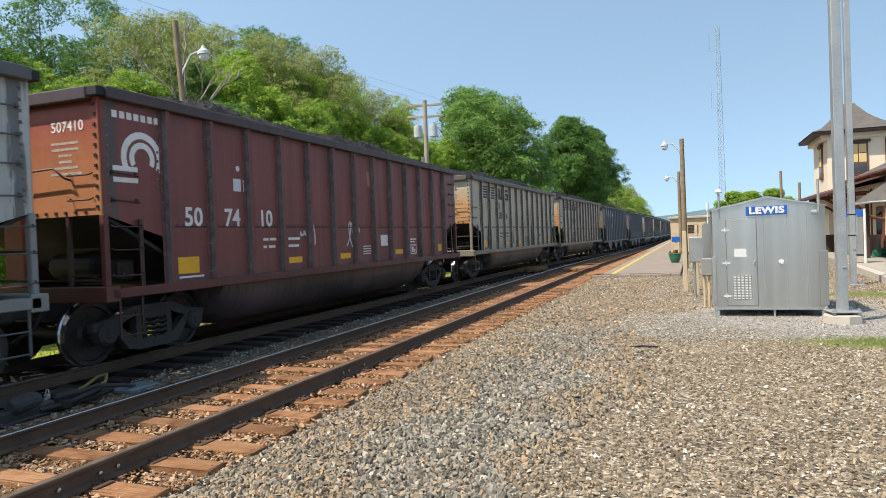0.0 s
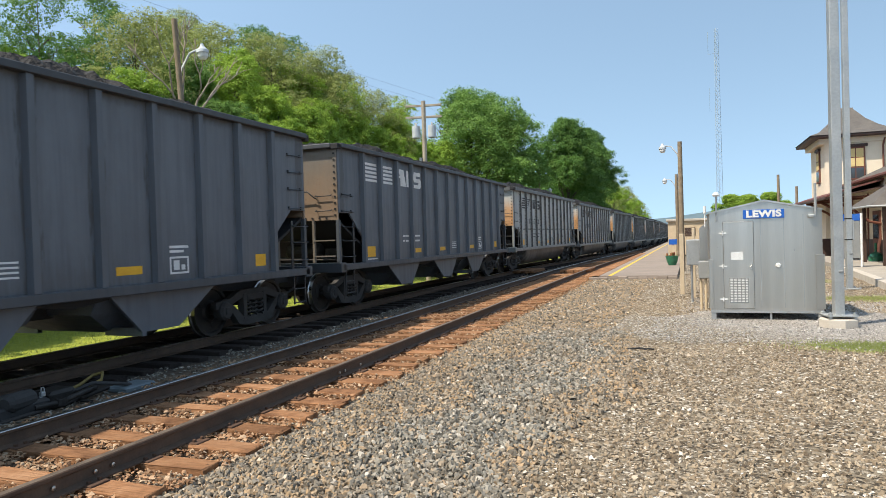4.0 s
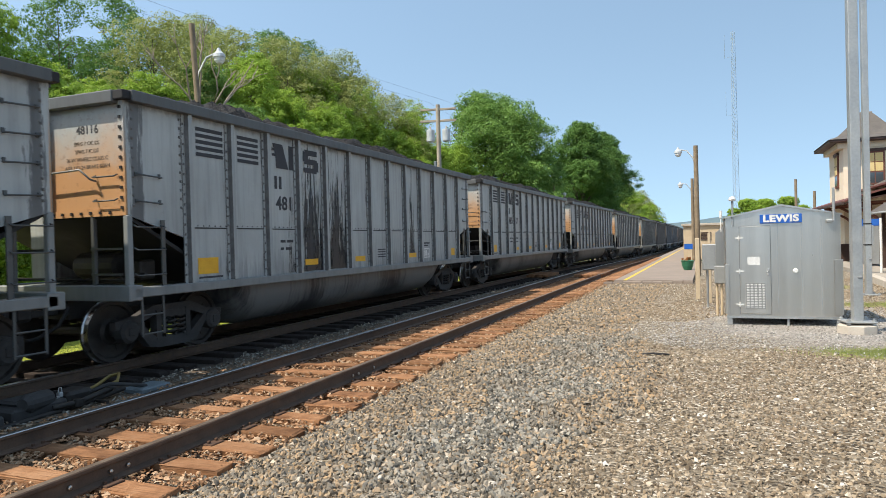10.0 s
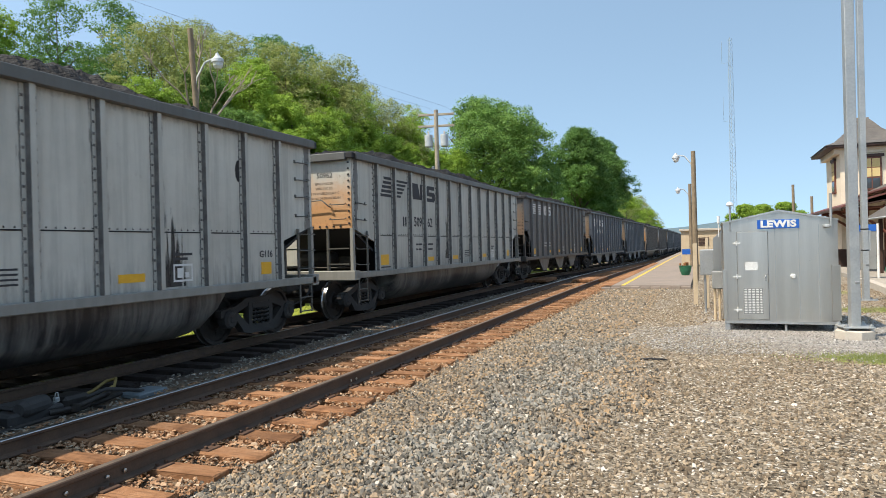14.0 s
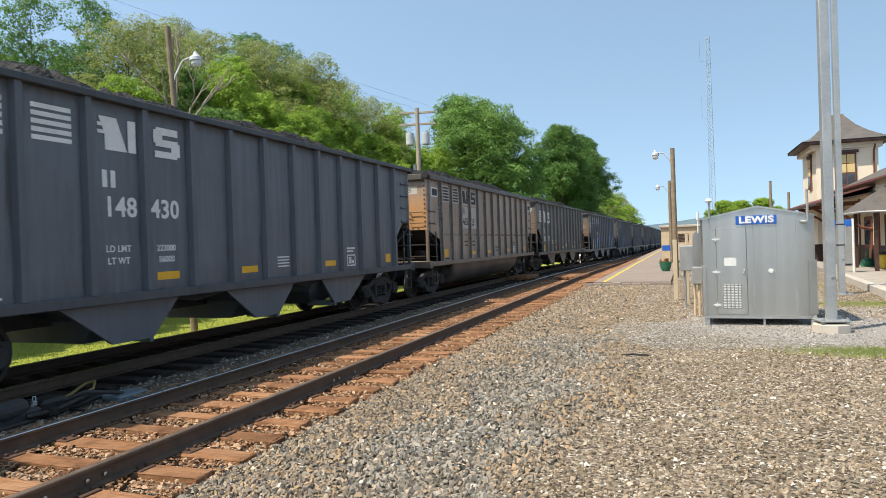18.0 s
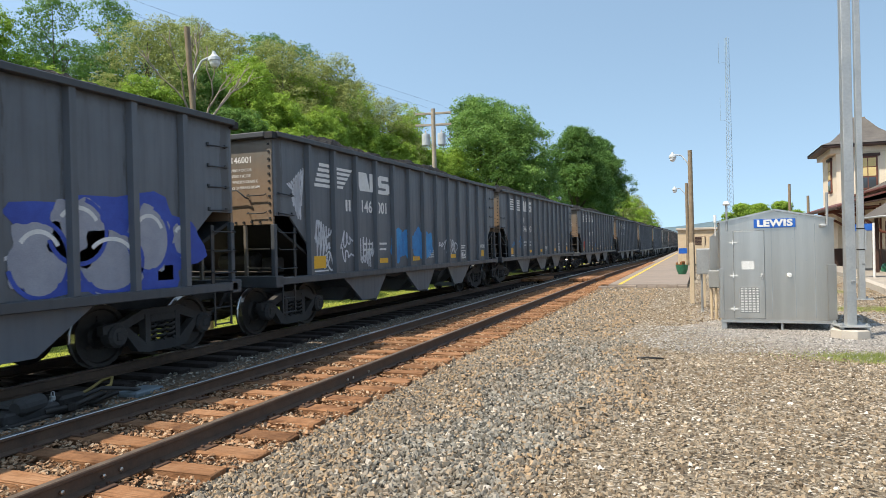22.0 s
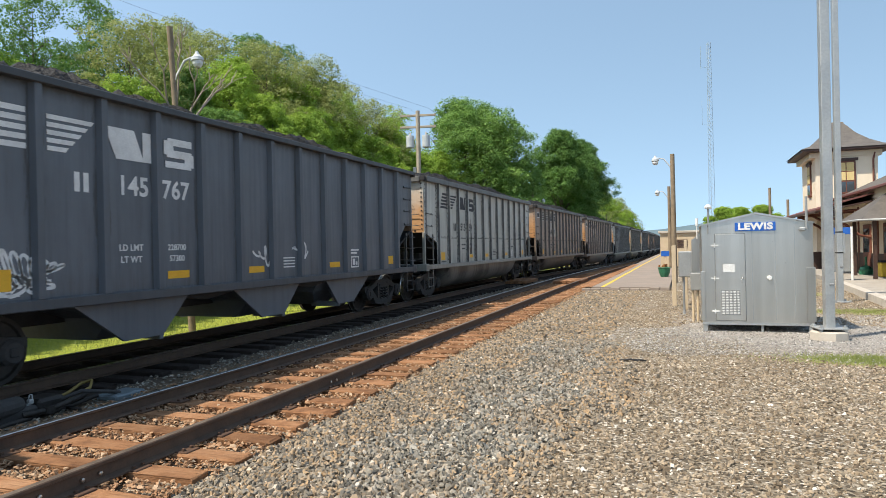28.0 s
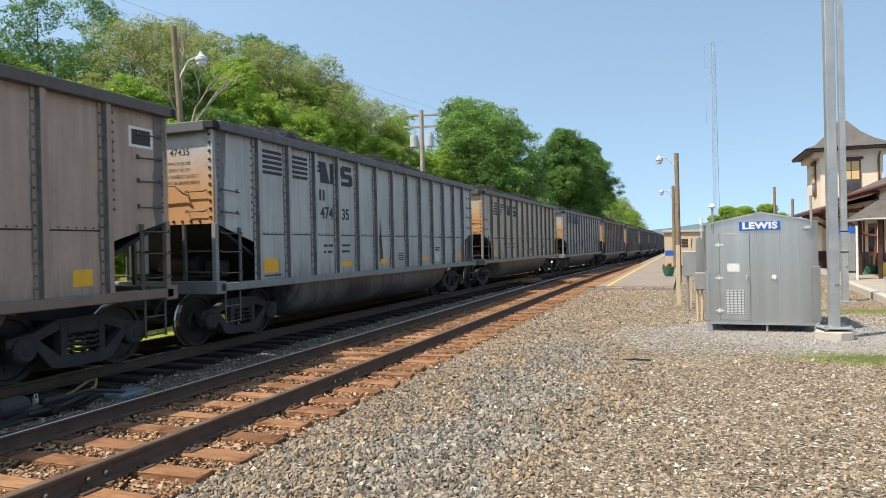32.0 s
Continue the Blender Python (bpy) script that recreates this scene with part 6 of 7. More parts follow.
xp = thing("utility_pole", "weathered utility pole with crossarms and two transformers", "utility pole", pose(-13.0, 32.8, ground_height(-13, 32.8) - 0.05))
part("pole", Shape().tube([(0, 0, 0), (0, 0, 9.45)], 0.14, 10, 0.11), M_POLEPALE, xp)
for z, w in ((8.55, 0.95), (9.15, 0.95)):
    part("crossarm", Shape().box(-w, w, -0.06, 0.06, z, z + 0.11, m=pose(0, 0, 0, 0, 0, 12), bevel=0.01), M_POLEPALE, xp)
for sx in (-0.42, 0.42):
    t = part("transformer", Shape().lathe([(0.0, -0.35), (0.19, -0.33), (0.21, -0.3), (0.21, 0.22), (0.2, 0.3), (0.0, 0.34)], 16, pose(sx * 0.98, sx * 0.2, 7.85)), M_PALEGREY, xp, "grey cylindrical transformer")
    part("bushing", Shape().lathe([(0.04, 0.3), (0.05, 0.36), (0.03, 0.4), (0.045, 0.44), (0, 0.5)], 10, pose(sx * 0.98, sx * 0.2, 7.85)), M_CONC, t)
part("meter", Shape().box(-0.28, -0.12, -0.1, 0.1, 6.2, 6.5, bevel=0.02), M_BLUEGREY, xp)
for x0, y0, z0, x1, y1, z1 in ((-12.5, 33, 9.0, -25, -20, 12.5), (-13.4, 33, 9.0, -26, -20, 12.2), (-12.5, 33, 9.0, -13, 110, 8.5), (-13.5, 33, 9.0, -14, 110, 8.5)):
    s = Shape().tube([(x0 + (x1 - x0) * u, y0 + (y1 - y0) * u, z0 + (z1 - z0) * u - 2.4 * u * (1 - u)) for u in [i / 10 for i in range(11)]], 0.004, 4)
    thing("overhead_wire", "thin sagging overhead wire between poles", "wire", data=s.mesh("overhead_wire", M_BLACK))

# ---- lattice mast ----
lat = thing("radio_mast", "tall slender lattice radio mast far off", "radio mast", pose(5.62, 150, 0))
HT = 43.0
half = lambda z: 0.75 - 0.33 * z / HT
legs = [(math.cos(a), math.sin(a)) for a in (0.4, 2.49, 4.59)]
for lx, ly in legs:
    part("leg", Shape().tube([(lx * half(0), ly * half(0), 0), (lx * half(HT), ly * half(HT), HT)], 0.045, 6), M_HAZYSTEEL, lat)
s = Shape()
for i in range(48):
    z0, z1 = HT * i / 48, HT * (i + 1) / 48
    for j in range(3):
        a, b = legs[j], legs[(j + 1) % 3]
        s.tube([(a[0] * half(z0), a[1] * half(z0), z0), (b[0] * half(z1), b[1] * half(z1), z1)], 0.03, 4, caps=False)
part("lacing", s, M_HAZYSTEEL, lat)
part("antenna", Shape().tube([(-0.4, 0, HT - 5), (-1.6, 0, HT - 5.2), (-1.6, 0, HT - 0.5)], 0.04, 5), M_HAZYSTEEL, lat)
part("antenna", Shape().tube([(-0.4, 0, HT - 17), (-1.5, 0, HT - 17), (-1.5, 0, HT - 12)], 0.03, 5), M_HAZYSTEEL, lat)

# ---- station ----
st = thing("station", "cream stucco station with a hipped tower and a red-edged canopy", "station building", pose(0, 0, GROUND))
part("wall", Shape().box(7.1, 10.15, 43.0, 47.5, 0.0, 6.75), M_CREAM, st, "cream stucco tower walls")
part("wall", Shape().box(8.2, 14.0, 22.0, 42.99, 0.0, 4.2), M_CREAM, st, "cream stucco wing wall")
part("wainscot", Shape().box(8.16, 8.198, 22.0, 42.98, 0.0, 1.15), M_TRIM, st)
part("wainscot", Shape().box(6.86, 8.15, 42.95, 42.998, 0.0, 1.15), M_TRIM, st)
part("cornice", Shape().box(6.8, 10.35, 42.9, 47.6, 6.45, 6.75), M_CREAM, st)
part("eave", Shape().box(6.35, 10.85, 42.35, 48.1, 6.75, 6.9, bevel=0.03), M_TRIM, st)


def swept_roof(x0, x1, y0, y1, z0, z1, ridge):
    """A hipped roof that sweeps up to a short ridge."""
    s = Shape()
    cx, cy = (x0 + x1) / 2, (y0 + y1) / 2
    v = []
    for u, k in ((0, 0), (0.25, 0.12), (0.5, 0.32), (0.75, 0.6), (0.92, 0.88), (1.0, 1.0)):
        z = z0 + (z1 - z0) * k
        hx, hy = (x1 - x0) / 2 * (1 - u) + ridge * u, (y1 - y0) / 2 * (1 - u) + ridge * 0.6 * u
        v += [(cx - hx, cy - hy, z), (cx + hx, cy - hy, z), (cx + hx, cy + hy, z), (cx - hx, cy + hy, z)]
    f = [(4 * i + j, 4 * i + (j + 1) % 4, 4 * i + 4 + (j + 1) % 4, 4 * i + 4 + j) for i in range(5) for j in range(4)] + [(0, 1, 2, 3), (20, 21, 22, 23)]
    return s.add(v, f)


part("roof", swept_roof(6.3, 10.9, 42.3, 48.15, 6.9, 8.65, 0.3), M_ROOF, st, "swept grey slate roof")
part("finial", Shape().box(8.25, 8.95, 45.1, 45.35, 8.62, 8.7).tube([(8.4, 45.2, 8.7), (8.55, 45.2, 8.82), (8.7, 45.2, 8.7)], 0.03).tube([(8.7, 45.2, 8.7), (8.75, 45.2, 8.85)], 0.03), M_POLE, st, "small iron ridge cresting")
part("downpipe", Shape().tube([(10.0, 42.92, 6.6), (9.92, 42.92, 6.2), (9.92, 42.92, 4.2)], 0.05, 8), M_REDTRIM, st)
for m, name in ((pose(8.12, 43.0, 4.35), "window"), (pose(7.1, 45.2, 4.35, 0, 0, -90), "window")):
    win = part("window", Shape().box(0, 0.95, -0.09, 0.0, 0.0, 1.85, bevel=0.02), M_REDTRIM, st, m=m)
    part("lintel", Shape().box(-0.12, 1.07, -0.14, 0.0, 1.85, 2.0), M_TRIM, win)
    for j in range(2):
        part("pane", Shape().box(0.09 + 0.41 * j, 0.45 + 0.41 * j, -0.1, -0.092, 0.12, 0.68), M_GLASS, win)
        for i in range(2):
            part("blind", Shape().box(0.09 + 0.41 * j, 0.45 + 0.41 * j, -0.1, -0.092, 0.76 + 0.52 * i, 1.23 + 0.52 * i), M_BLIND, win, "yellowed window blind")
# canopy along the platform
part("canopy", Shape().prism([(5.85, 3.26), (7.0, 3.62), (8.6, 4.05), (8.6, 3.97), (7.0, 3.54), (5.85, 3.18)], 35.4, 46.6, "y"), M_REDROOF, st, "sloping red metal canopy roof")
part("soffit", Shape().prism([(5.9, 3.12), (8.2, 3.55), (8.2, 3.6), (5.9, 3.17)], 35.4, 46.5, "y"), M_TRIM, st)
part("gutter", Shape().box(5.78, 5.87, 35.4, 46.6, 3.08, 3.2, bevel=0.02), M_TRIM, st)
for y in (36.0, 39.2, 42.4):
    part("bracket", cached("bracket", lambda: Shape().tube([(8.18, 0, 1.9), (7.7, 0, 2.0), (7.1, 0, 2.55), (6.3, 0, 3.05), (6.05, 0, 3.1)], 0.07, 6).tube([(8.15, 0, 3.2), (6.1, 0, 3.12)], 0.06, 6).mesh("bracket", M_REDTRIM)), None, st, m=pose(0, y, 0))
for y in (29.0, 32.5, 36.0, 39.5):
    door = part("door", cached("sdoor", lambda: Shape().box(8.12, 8.2, 0, 1.3, 0.0, 2.5, bevel=0.02).mesh("door", M_REDTRIM)), None, st, m=pose(0, y, 0))
    part("pane", cached("spane", lambda: Shape().box(8.1, 8.118, 0.2, 1.1, 1.2, 2.3).mesh("pane", M_GLASS)), None, door)
    part("post", cached("spost", lambda: Shape().box(8.14, 8.2, 0, 0.14, 0.0, 3.4).mesh("post", M_REDTRIM)), None, st, m=pose(0, y + 2.3, 0))
part("wing_roof", Shape().prism([(7.9, 4.06), (12.5, 6.2), (14.2, 6.2), (14.2, 4.2), (8.2, 4.2), (7.9, 4.02)], 22.0, 42.98, "y"), M_ROOF, st, "grey slate roof of the wing")
part("roof_edge", Shape().box(7.82, 7.95, 22.0, 42.98, 4.0, 4.12, bevel=0.02), M_REDROOF, st, "red painted roof edge")
# grey hipped porch roof nearer
part("porch_roof", Shape().add([(6.7, 31.0, 2.62), (6.7, 35.2, 2.62), (11.0, 35.2, 2.62), (11.0, 31.0, 2.62), (8.1, 33.1, 3.75), (11.0, 33.1, 3.75)], [(0, 1, 4), (1, 2, 5, 4), (2, 3, 5), (3, 0, 4, 5), (3, 2, 1, 0)]), M_ROOF, st, "hipped grey porch roof")
part("porch_gutter", Shape().tube([(6.65, 35.2, 2.58), (6.65, 30.95, 2.58), (11.0, 30.95, 2.58)], 0.05, 6), M_GALV, st)
for y in (31.4, 34.8):
    part("porch_post", cached("ppost", lambda: Shape().box(7.2, 7.34, 0, 0.14, 0.0, 2.6, bevel=0.01).mesh("porch_post", M_TRIM)), None, st, m=pose(0, y, 0))

paving = thing("pavement", "concrete station walk with a pale stone kerb", "pavement", kind="structure")
part("slab", Shape().prism([(5.2, 20.0), (5.85, 30.5), (6.0, 60.0), (14.0, 60.0), (14.0, 20.0)], GROUND - 0.1, 0.0, "z"), M_PAVE, paving)
for i in range(10):
    a, b = 20.0 + 1.05 * i, 21.03 + 1.05 * i
    xa, xb = 5.2 + 0.65 * (a - 20) / 10.5, 5.2 + 0.65 * (b - 20) / 10.5
    part("kerb_stone", Shape().prism([(xa - 0.28, a), (xb - 0.28, b), (xb - 0.004, b), (xa - 0.004, a)], GROUND - 0.05, 0.03, "z"), M_CONC, paving)
tin = thing("ash_stand", "green pedestal ash stand on the walk", "ash stand", pose(7.9, 35.8, 0.0))
part("base", Shape().lathe([(0.3, 0), (0.3, 0.2), (0.22, 0.34), (0.06, 0.42), (0, 0.42)], 16), M_GREEN, tin)
part("stem", Shape().tube([(0, 0, 0.4), (0, 0, 0.82)], 0.055, 8), M_GREEN, tin)
box = thing("yellow_bin", "yellow plastic grit bin on the station walk", "bin", pose(8.3, 33.4, 0.0))
part("bin_body", Shape().box(-0.45, 0.5, -0.3, 0.3, 0.0, 0.62, bevel=0.04), M_LINE, box)
part("bin_lid", Shape().prism([(-0.5, 0.63), (0.55, 0.63), (0.5, 0.72), (-0.45, 0.72)], -0.34, 0.34, "y"), M_BLACK, box)
board = thing("station_sign", "blue and grey notice board on white posts", "sign", pose(6.2, 30.8, 0.0))
part("post", Shape().tube([(0.12, 0, 0), (0.12, 0, 2.15)], 0.05, 8), M_WHITE, board)
part("panel", Shape().box(-0.55, 0.06, -0.02, 0.02, 0.35, 2.1, bevel=0.006), M_GREYWALL, board)
part("header", Shape().box(-0.56, 0.07, -0.03, 0.03, 1.85, 2.12, bevel=0.006), M_SIGN, board, "blue header plate")
# tan shed on the platform and a flower pot
shed = thing("shed", "small tan flat-roofed platform shed", "shed", pose(-1.6, 51.0, -0.05))
part("wall", Shape().box(0, 2.6, 0, 4.0, 0, 2.4), M_TAN, shed)
part("roof", Shape().box(-0.12, 2.72, -0.15, 4.1, 2.4, 2.56, bevel=0.02), M_CONC, shed)
for i in range(6):
    part("louvre", cached("louvre", lambda: Shape().box(1.15, 1.85, -0.03, 0.0, 0, 0.07).mesh("louvre", M_TRIM)), None, shed, m=pose(0, 0, 1.35 + 0.1 * i))
small = thing("small_sign", "small blue sign plate on a tan post", "sign", pose(-1.0, 40.0, -0.05))
part("post", Shape().box(-0.05, 0.05, 0, 0.08, 0, 1.2), M_TAN, small)
part("plate", Shape().box(-0.22, 0.22, -0.03, -0.004, 0.95, 1.25, bevel=0.005), M_SIGN, small)
pot = thing("flower_pot", "green flower pot with a few red flowers on the platform edge", "flower pot", pose(-0.95, 35.6, -0.05))
part("bowl", Shape().lathe([(0.18, 0), (0.26, 0.2), (0.3, 0.42), (0.33, 0.46), (0.3, 0.48), (0.0, 0.44)], 18), M_GREEN, pot)
g2 = random.Random(9)
fl = Shape()
for i in range(26):
    a, r = g2.uniform(0, 6.28), g2.uniform(0, 0.25)
    fl.box(-0.035, 0.035, -0.035, 0.035, 0.46, 0.5 + g2.uniform(0, 0.16), m=pose(r * math.cos(a), r * math.sin(a), 0, 0, 0, i * 20))
tagged(part("flowers", fl, M_FLOWER, pot), kind="stuff")

# ---- trees ----
def crown_mesh(name, blobs, n, leaf, material, seed, tuft=0.5, per=34):
    """Leaf blades in tufts; the tufts sit over the outside of several overlapping masses."""
    g = np.random.default_rng(seed)
    c = np.array([b[:3] for b in blobs])
    r = np.array([b[3] for b in blobs])
    which = g.choice(len(blobs), n, p=r ** 2 / (r ** 2).sum())
    d = g.normal(size=(n, 3))
    d[:, 2] += 0.45
    d /= np.linalg.norm(d, axis=1)[:, None]
    p = c[which] + d * (r[which] * g.uniform(0.45, 1.15, n) ** 0.6)[:, None] * np.array([1, 1, 0.85])
    size = tuft * g.uniform(0.5, 1.25, (n, 1))
    e = g.normal(size=(n * per, 3)) + np.repeat(d, per, 0) * 0.5 + np.array([0, 0, 0.5])
    e /= np.linalg.norm(e, axis=1)[:, None]
    p = np.repeat(p, per, 0) + e * np.repeat(size, per, 0) * g.uniform(0.55, 1.1, (n * per, 1)) * np.array([1, 1, 0.7])
    nrm = e + g.normal(size=(n * per, 3)) * 0.38 + np.array([0, 0, 0.55])
    nrm /= np.linalg.norm(nrm, axis=1)[:, None]
    u = np.cross(nrm, g.normal(size=(n * per, 3)))
    u /= np.linalg.norm(u, axis=1)[:, None]
    w2 = np.cross(nrm, u)
    s = leaf * g.uniform(0.6, 1.3, (n * per, 1))
    v = np.stack([p - u * s, p + w2 * s * 0.6 + nrm * s * 0.15, p + u * s, p - w2 * s * 0.6 + nrm * s * 0.15], 1).reshape(-1, 3)
    return array_mesh(name, v, np.arange(n * per * 4).reshape(-1, 4), material)


def limbs(h, spread, r, seed, count=9):
    """A trunk with rising limbs that fork into twigs."""
    rg = random.Random(seed)
    s = Shape()
    lean = Vector((rg.uniform(-0.05, 0.05), rg.uniform(-0.05, 0.05), 1))
    s.tube([(0, 0, -0.3), lean * (h * 0.3) + Vector((0.1, -0.06, 0)), lean * (h * 0.6), lean * (h * 0.92)], r, 8, r * 0.12)

    def fork(a, way, length, rr, deep):
        b = a + way * length
        s.tube([a, a + way * length * 0.5 + Vector((rg.uniform(-0.08, 0.08), rg.uniform(-0.08, 0.08), 0.05)) * length, b], rr, 5, rr * 0.5)
        if deep:
            for _ in range(3):
                fork(a + way * length * rg.uniform(0.55, 1.0), (way + Vector((rg.uniform(-0.7, 0.7), rg.uniform(-0.7, 0.7), rg.uniform(0, 0.5)))).normalized(), length * rg.uniform(0.45, 0.7), rr * 0.5, deep - 1)
    for i in range(count):
        z = h * (0.25 + 0.55 * i / count)
        a = i * 2.4 + rg.uniform(-0.4, 0.4)
        fork(lean * z, Vector((math.cos(a) * 0.8, math.sin(a) * 0.8, 1)).normalized(), spread * rg.uniform(0.45, 0.75) * (1.1 - z / h), r * 0.35, 2)
    return s


def tree_kind(name, h, wide, material, n, leaf, seed, low=0.15, masses=14, tuft=0.5, per=34):
    rg = random.Random(seed)
    blobs = []
    for i in range(masses):
        a, u = rg.uniform(0, 6.28), rg.uniform(0, 1)
        z = h * (low + (0.93 - low) * u)
        k = math.sin(math.pi * min(1, 0.25 + 0.72 * u)) ** 0.8
        q = wide * k * rg.uniform(0.3, 0.86)
        blobs.append((math.cos(a) * q, math.sin(a) * q, z, wide * rg.uniform(0.12, 0.27) * (1.3 if n < 1000 else 1.0)))
    blobs.append((0, 0, h * 0.86, wide * 0.3))
    return limbs(h, wide, 0.05 + h * (0.0055 if n < 1000 else 0.018), seed, 14 if n < 1000 else 9).mesh("trunk", M_BARK), crown_mesh("crown", blobs, n, leaf, M_LEAF[material], seed, tuft, per)


def tree(kinds, x, y, turn, scale, label, z=None):
    trunk, crown = kinds
    t = thing("tree", label, "tree", pose(x, y, ground_height(x, y) if z is None else z, 0, 0, turn), group="trees beside the line")
    t.scale = (scale, scale, scale)
    part("trunk", trunk, None, t)
    part("crown", crown, None, t)
    return t


BIG = tree_kind("maple", 15.2, 9.2, "mid", 2900, 0.1, 21, 0.1, 90, 0.7, 56)
BIG2 = tree_kind("maple", 18.6, 6.6, "deep", 2500, 0.11, 22, 0.12, 75, 0.75, 54)
WOOD = [tree_kind("w", 11.0, 4.4, "bright", 1700, 0.058, 31, 0.1, 40, 0.36, 58), tree_kind("w", 12.0, 4.8, "mid", 1700, 0.058, 32, 0.1, 42, 0.38, 58), tree_kind("w", 10.0, 4.2, "deep", 1600, 0.058, 33, 0.1, 38, 0.38, 58),
        tree_kind("w", 13.0, 4.0, "olive", 980, 0.062, 34, 0.2, 50, 0.45, 26), tree_kind("w", 6.0, 3.4, "bright", 1300, 0.055, 35, 0.05, 30, 0.33, 54), tree_kind("w", 13.5, 3.6, "bright", 960, 0.062, 36, 0.2, 46, 0.45, 26), tree_kind("w", 14.0, 3.8, "deep", 980, 0.062, 37, 0.22, 48, 0.42, 28)]
tree(BIG, -17.2, 55.2, 40, 0.94, "broad leafy green maple with a rounded crown")
tree(BIG2, -15.4, 89.0, 100, 0.98, "tall dark green maple with a rounded crown")
tree(BIG2, -14.8, 101.0, 200, 1.0, "tall dark green maple beside the line")
rng = random.Random(77)
for i in range(21):
    # the edge of the wood: lower bushes and young trees
    y = 6 + i * 2.4 + rng.uniform(-0.8, 0.8)
    tree(WOOD[rng.choice([0, 0, 1, 2 if y < 24 else 0, 0 if y < 34 else 4])], -19.0 + rng.uniform(-1.2, 1.0), y, rng.uniform(0, 360), (0.57 if y < 26 else 0.7) + rng.uniform(0.0, 0.18), "leafy young tree at the edge of the wood")
for x, y, k, scale in ((-25.0, 20.4, 6, 0.8), (-25.5, 24.2, 6, 0.86), (-25.0, 27.2, 3, 0.9), (-25.2, 31.4, 3, 0.96), (-24.4, 35.4, 6, 1.0), (-24.2, 38.6, 6, 1.0),
                       (-25.7, 43.4, 3, 0.9), (-25.2, 46.2, 3, 1.0), (-23.0, 51.4, 5, 0.92), (-24.5, 16.2, 5, 0.62)):
    tree(WOOD[k], x, y, rng.uniform(0, 360), scale, "tall thin-leaved woodland tree on the bank")
for x, y, k in ((-30.2, 35.5, 3), (-30.6, 42.0, 6), (-29.2, 50.1, 3)):
    tree(WOOD[k], x, y, rng.uniform(0, 360), 0.98, "airy tall tree high on the bank")
for i in range(14):
    y = 112 + i * 14
    tree(WOOD[[0, 3, 4][i % 3]], -17 + bend(y)[0] + rng.uniform(-2, 2), y, i * 50, 1.3, "distant light green tree beside the line")
for i in range(3):
    tree(WOOD[4], 5.4 + i * 2.4, 104 + rng.uniform(-4, 4), i * 70, rng.uniform(0.95, 1.12), "distant leafy tree behind the hut")
for i in range(6):
    tree(WOOD[[3, 0, 5][i % 3]], -21.5 + rng.uniform(-1, 1), 37 + 2.2 * i, i * 63, rng.uniform(0.82, 1.0), "tall leafy tree on the bank behind the tracks")

for y, k, s in ((25.5, 1, 0.8), (29.0, 0, 0.98), (32.5, 3, 1.0), (34.5, 0, 1.02), (37.5, 3, 1.02), (50.0, 0, 0.85), (53.0, 2, 0.8)):
    tree(WOOD[k], -22.0, y, y * 40, s, "leafy tree in the wood behind the tracks")

# a half-dead tree behind the lamp, mostly bare limbs
rg = random.Random(12)
dead = thing("bare_tree", "half-dead tree with pale bare forked limbs", "tree", pose(-16.0, 18.4, ground_height(-16.0, 18.4)))
limb = Shape()
def grow(a, way, length, r, depth):
    """A limb that forks."""
    b = a + way * length
    limb.tube([a, a + way * length * 0.5 + Vector((rg.uniform(-0.1, 0.1), rg.uniform(-0.1, 0.1), 0.03)) * length, b], r, 6, r * 0.7)
    if depth:
        for i in range(2 if depth > 1 else 3):
            w2 = (way + Vector((rg.uniform(-0.6, 0.6), rg.uniform(-0.6, 0.6), rg.uniform(-0.05, 0.35)))).normalized()
            grow(b, w2, length * rg.uniform(0.6, 0.85), r * 0.66, depth - 1)
grow(Vector((0, 0, -0.2)), Vector((0.02, 0.02, 1)), 6.4, 0.11, 0)
part("trunk", limb, M_DEADWOOD, dead)
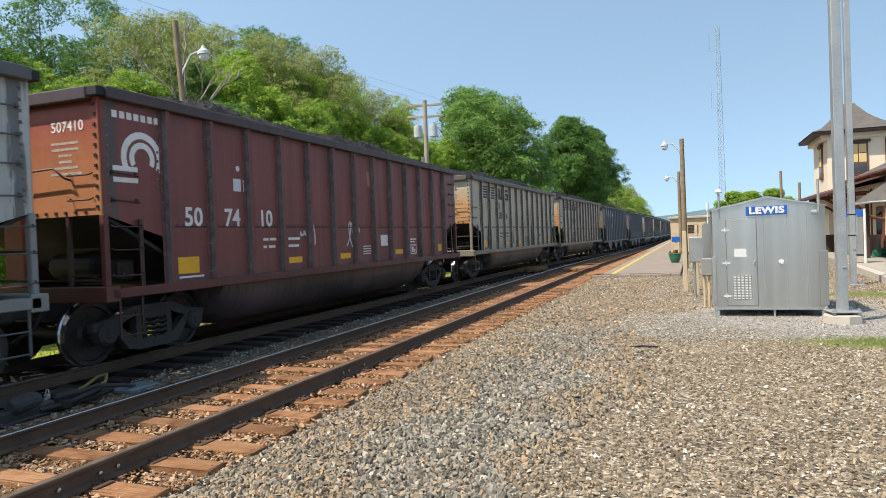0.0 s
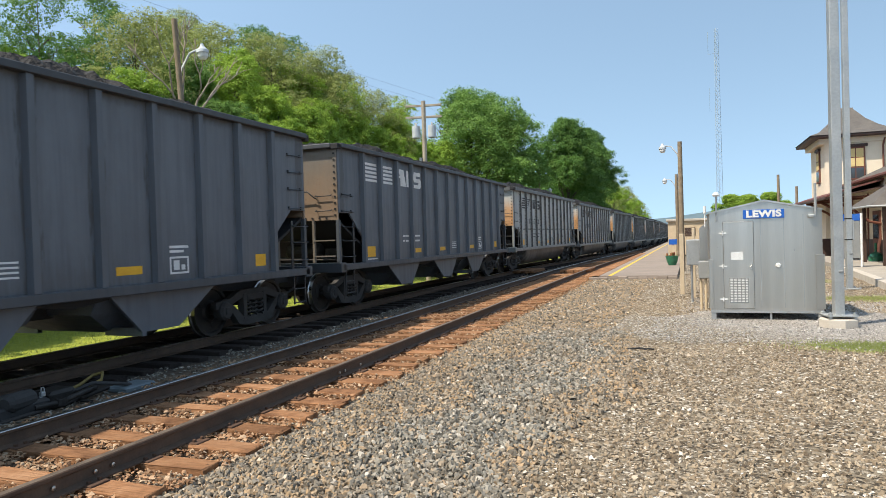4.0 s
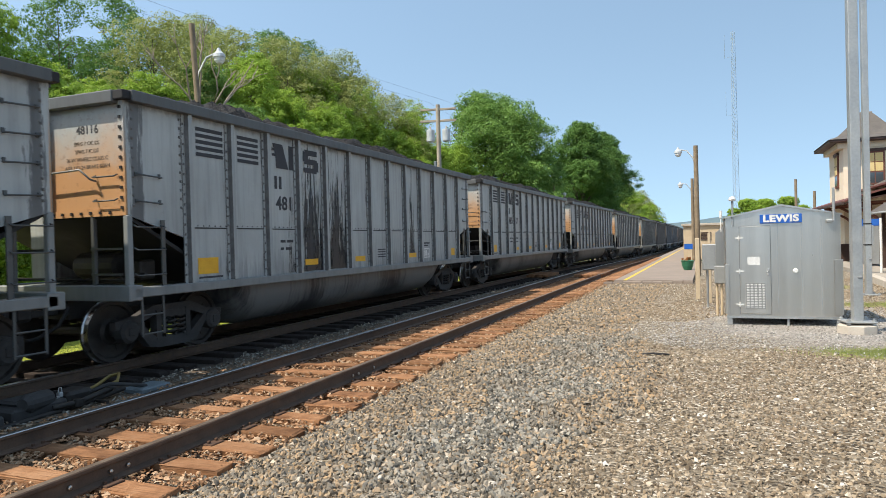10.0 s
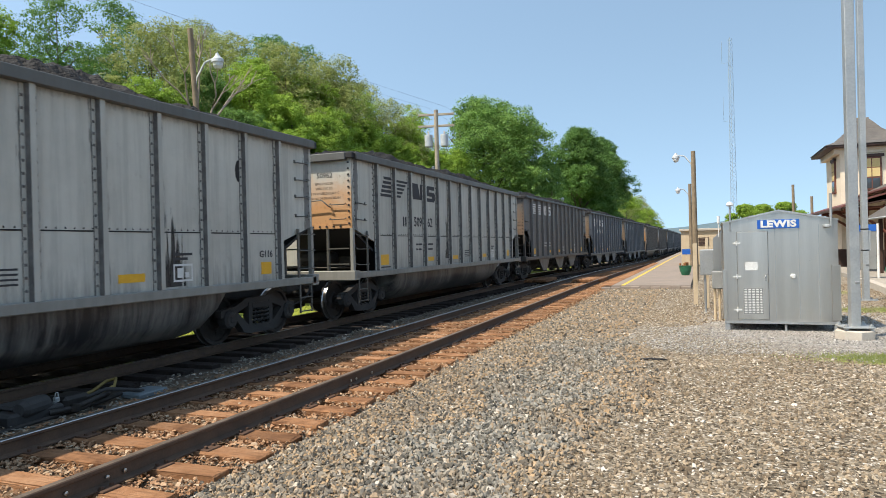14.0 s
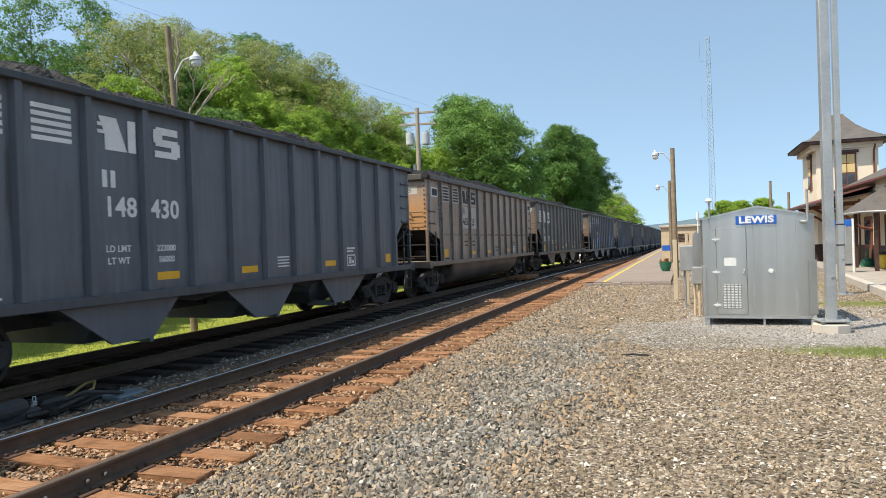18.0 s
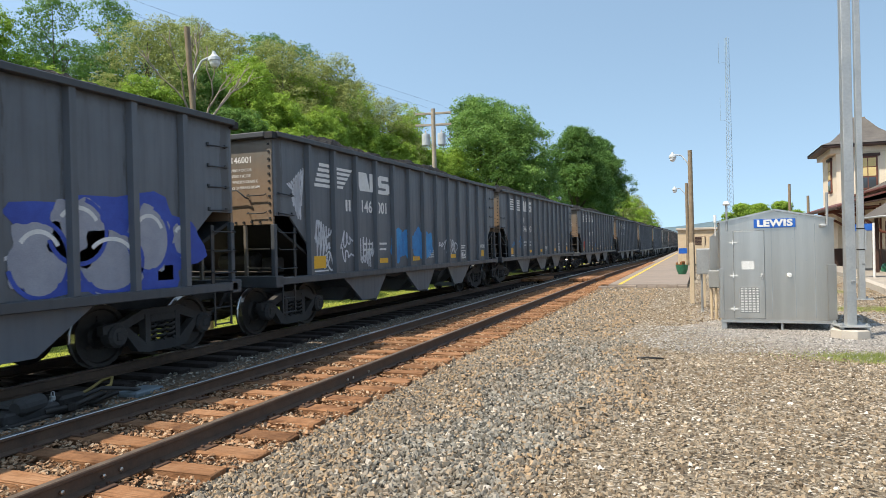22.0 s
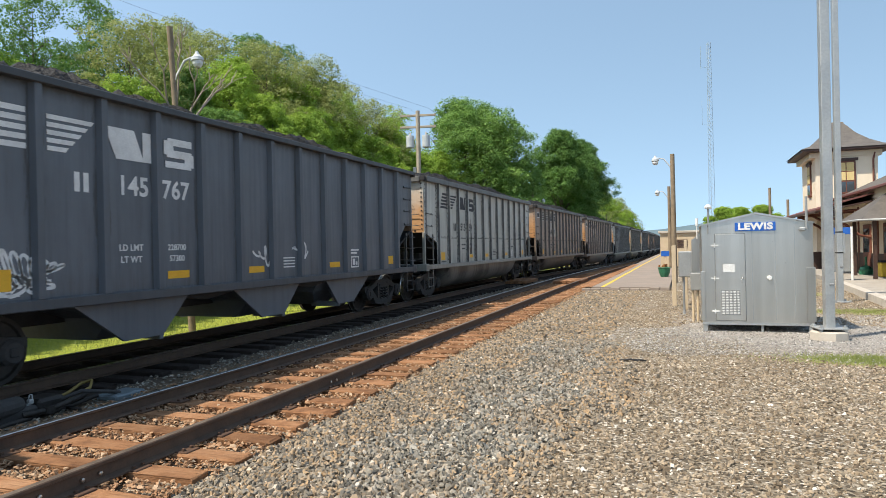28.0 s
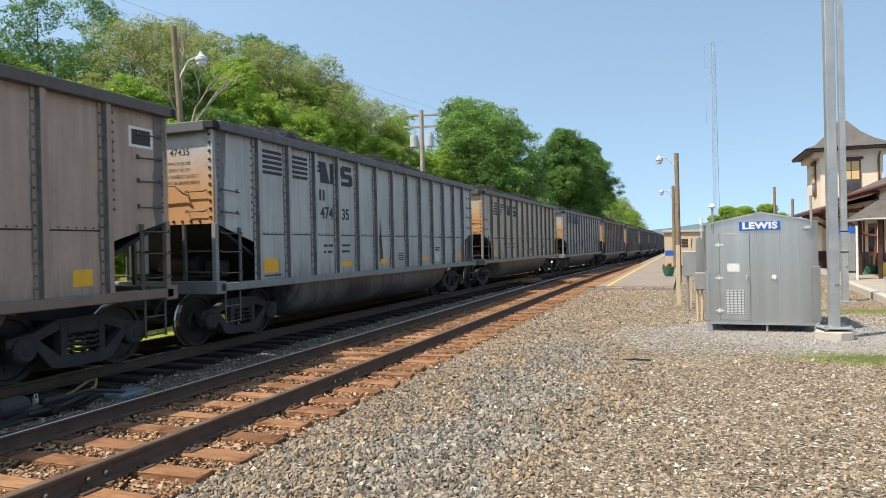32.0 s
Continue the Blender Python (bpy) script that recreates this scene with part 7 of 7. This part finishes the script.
for way, l in (((-0.1, -0.5, 1.0), 1.25), ((0.1, 0.6, 0.8), 1.4), ((-0.2, 0.1, 1.0), 1.5), ((0.1, 0.35, 1.0), 1.1)):
    limb = Shape()
    grow(Vector((0.08, 0.1, 6.1)), Vector(way).normalized(), l, 0.05, 3)
    part("limb", limb, M_DEADWOOD, dead)
tree(WOOD[0], -20.6, 13.4, 10, 0.86, "leafy bright green tree at the edge of the wood")
tree(WOOD[3], -22.0, 22.5, 80, 0.85, "tall sparse olive-green tree")

hill = Shape()
v, f = [], []
for i in range(41):
    x = -1500 + i * 75
    for d, zz in ((0, -2), (1, 1)):
        v.append((x, 2300 + 300 * d, -2 if d == 0 else 62 + 14 * math.sin(x * 0.004) + 6 * math.sin(x * 0.013)))
    v.append((x, 2900, -2))
f = [(3 * i + j, 3 * i + j + 1, 3 * i + j + 4, 3 * i + j + 3) for i in range(40) for j in range(2)]
# the ridge's haze is painted in as a blue-grey base colour
M_HILL = surface("hazy_wooded_hill", (0.09, 0.14, 0.16), (0.12, 0.17, 0.19), 0.02, 1.0, 0.0, 0.0)
thing("backdrop", "hazy blue-green wooded ridge on the horizon", "hill", kind="structure", data=hill.add(v, f).mesh("backdrop", M_HILL))


# ---- movement: the train rolls past the camera ----
def rolled(t):
    """Metres that the train has rolled at t."""
    return 14.195 * t


def car_pose(k, t):
    y = 7.32 + SPACING * k - AHEAD.get(k, 0.0) - rolled(t) + HALF
    dx, turn = train_bend(y)
    return pose(TRACK_TRAIN + dx, y, dip(y), 0, 0, math.degrees(turn)), y


def motions():
    for k, car, wheels in ALL_CARS:
        walk(car, [(t / 2, car_pose(k, t / 2)[0]) for t in range(65)])
        steps = [i / FPS for i in range(32 * FPS + 1) if -4 < car_pose(k, i / FPS)[1] < 42]
        if not steps:
            continue
        steps = sorted({0.0, 32.0, *steps})
        for wheel, wy in zip(wheels, WHEEL_YS):
            rows, last, spin = [], None, 0.0
            for t in steps:
                y = car_pose(k, t)[1]
                if last is not None and last[1] - y < 0.7:
                    spin += (last[1] - y) / 0.457
                last = (t, y)
                rows.append((t, Matrix.Translation((0, wy, 0.457)) @ Matrix.Rotation(spin, 4, "X")))
            walk(wheel, rows)


motions()
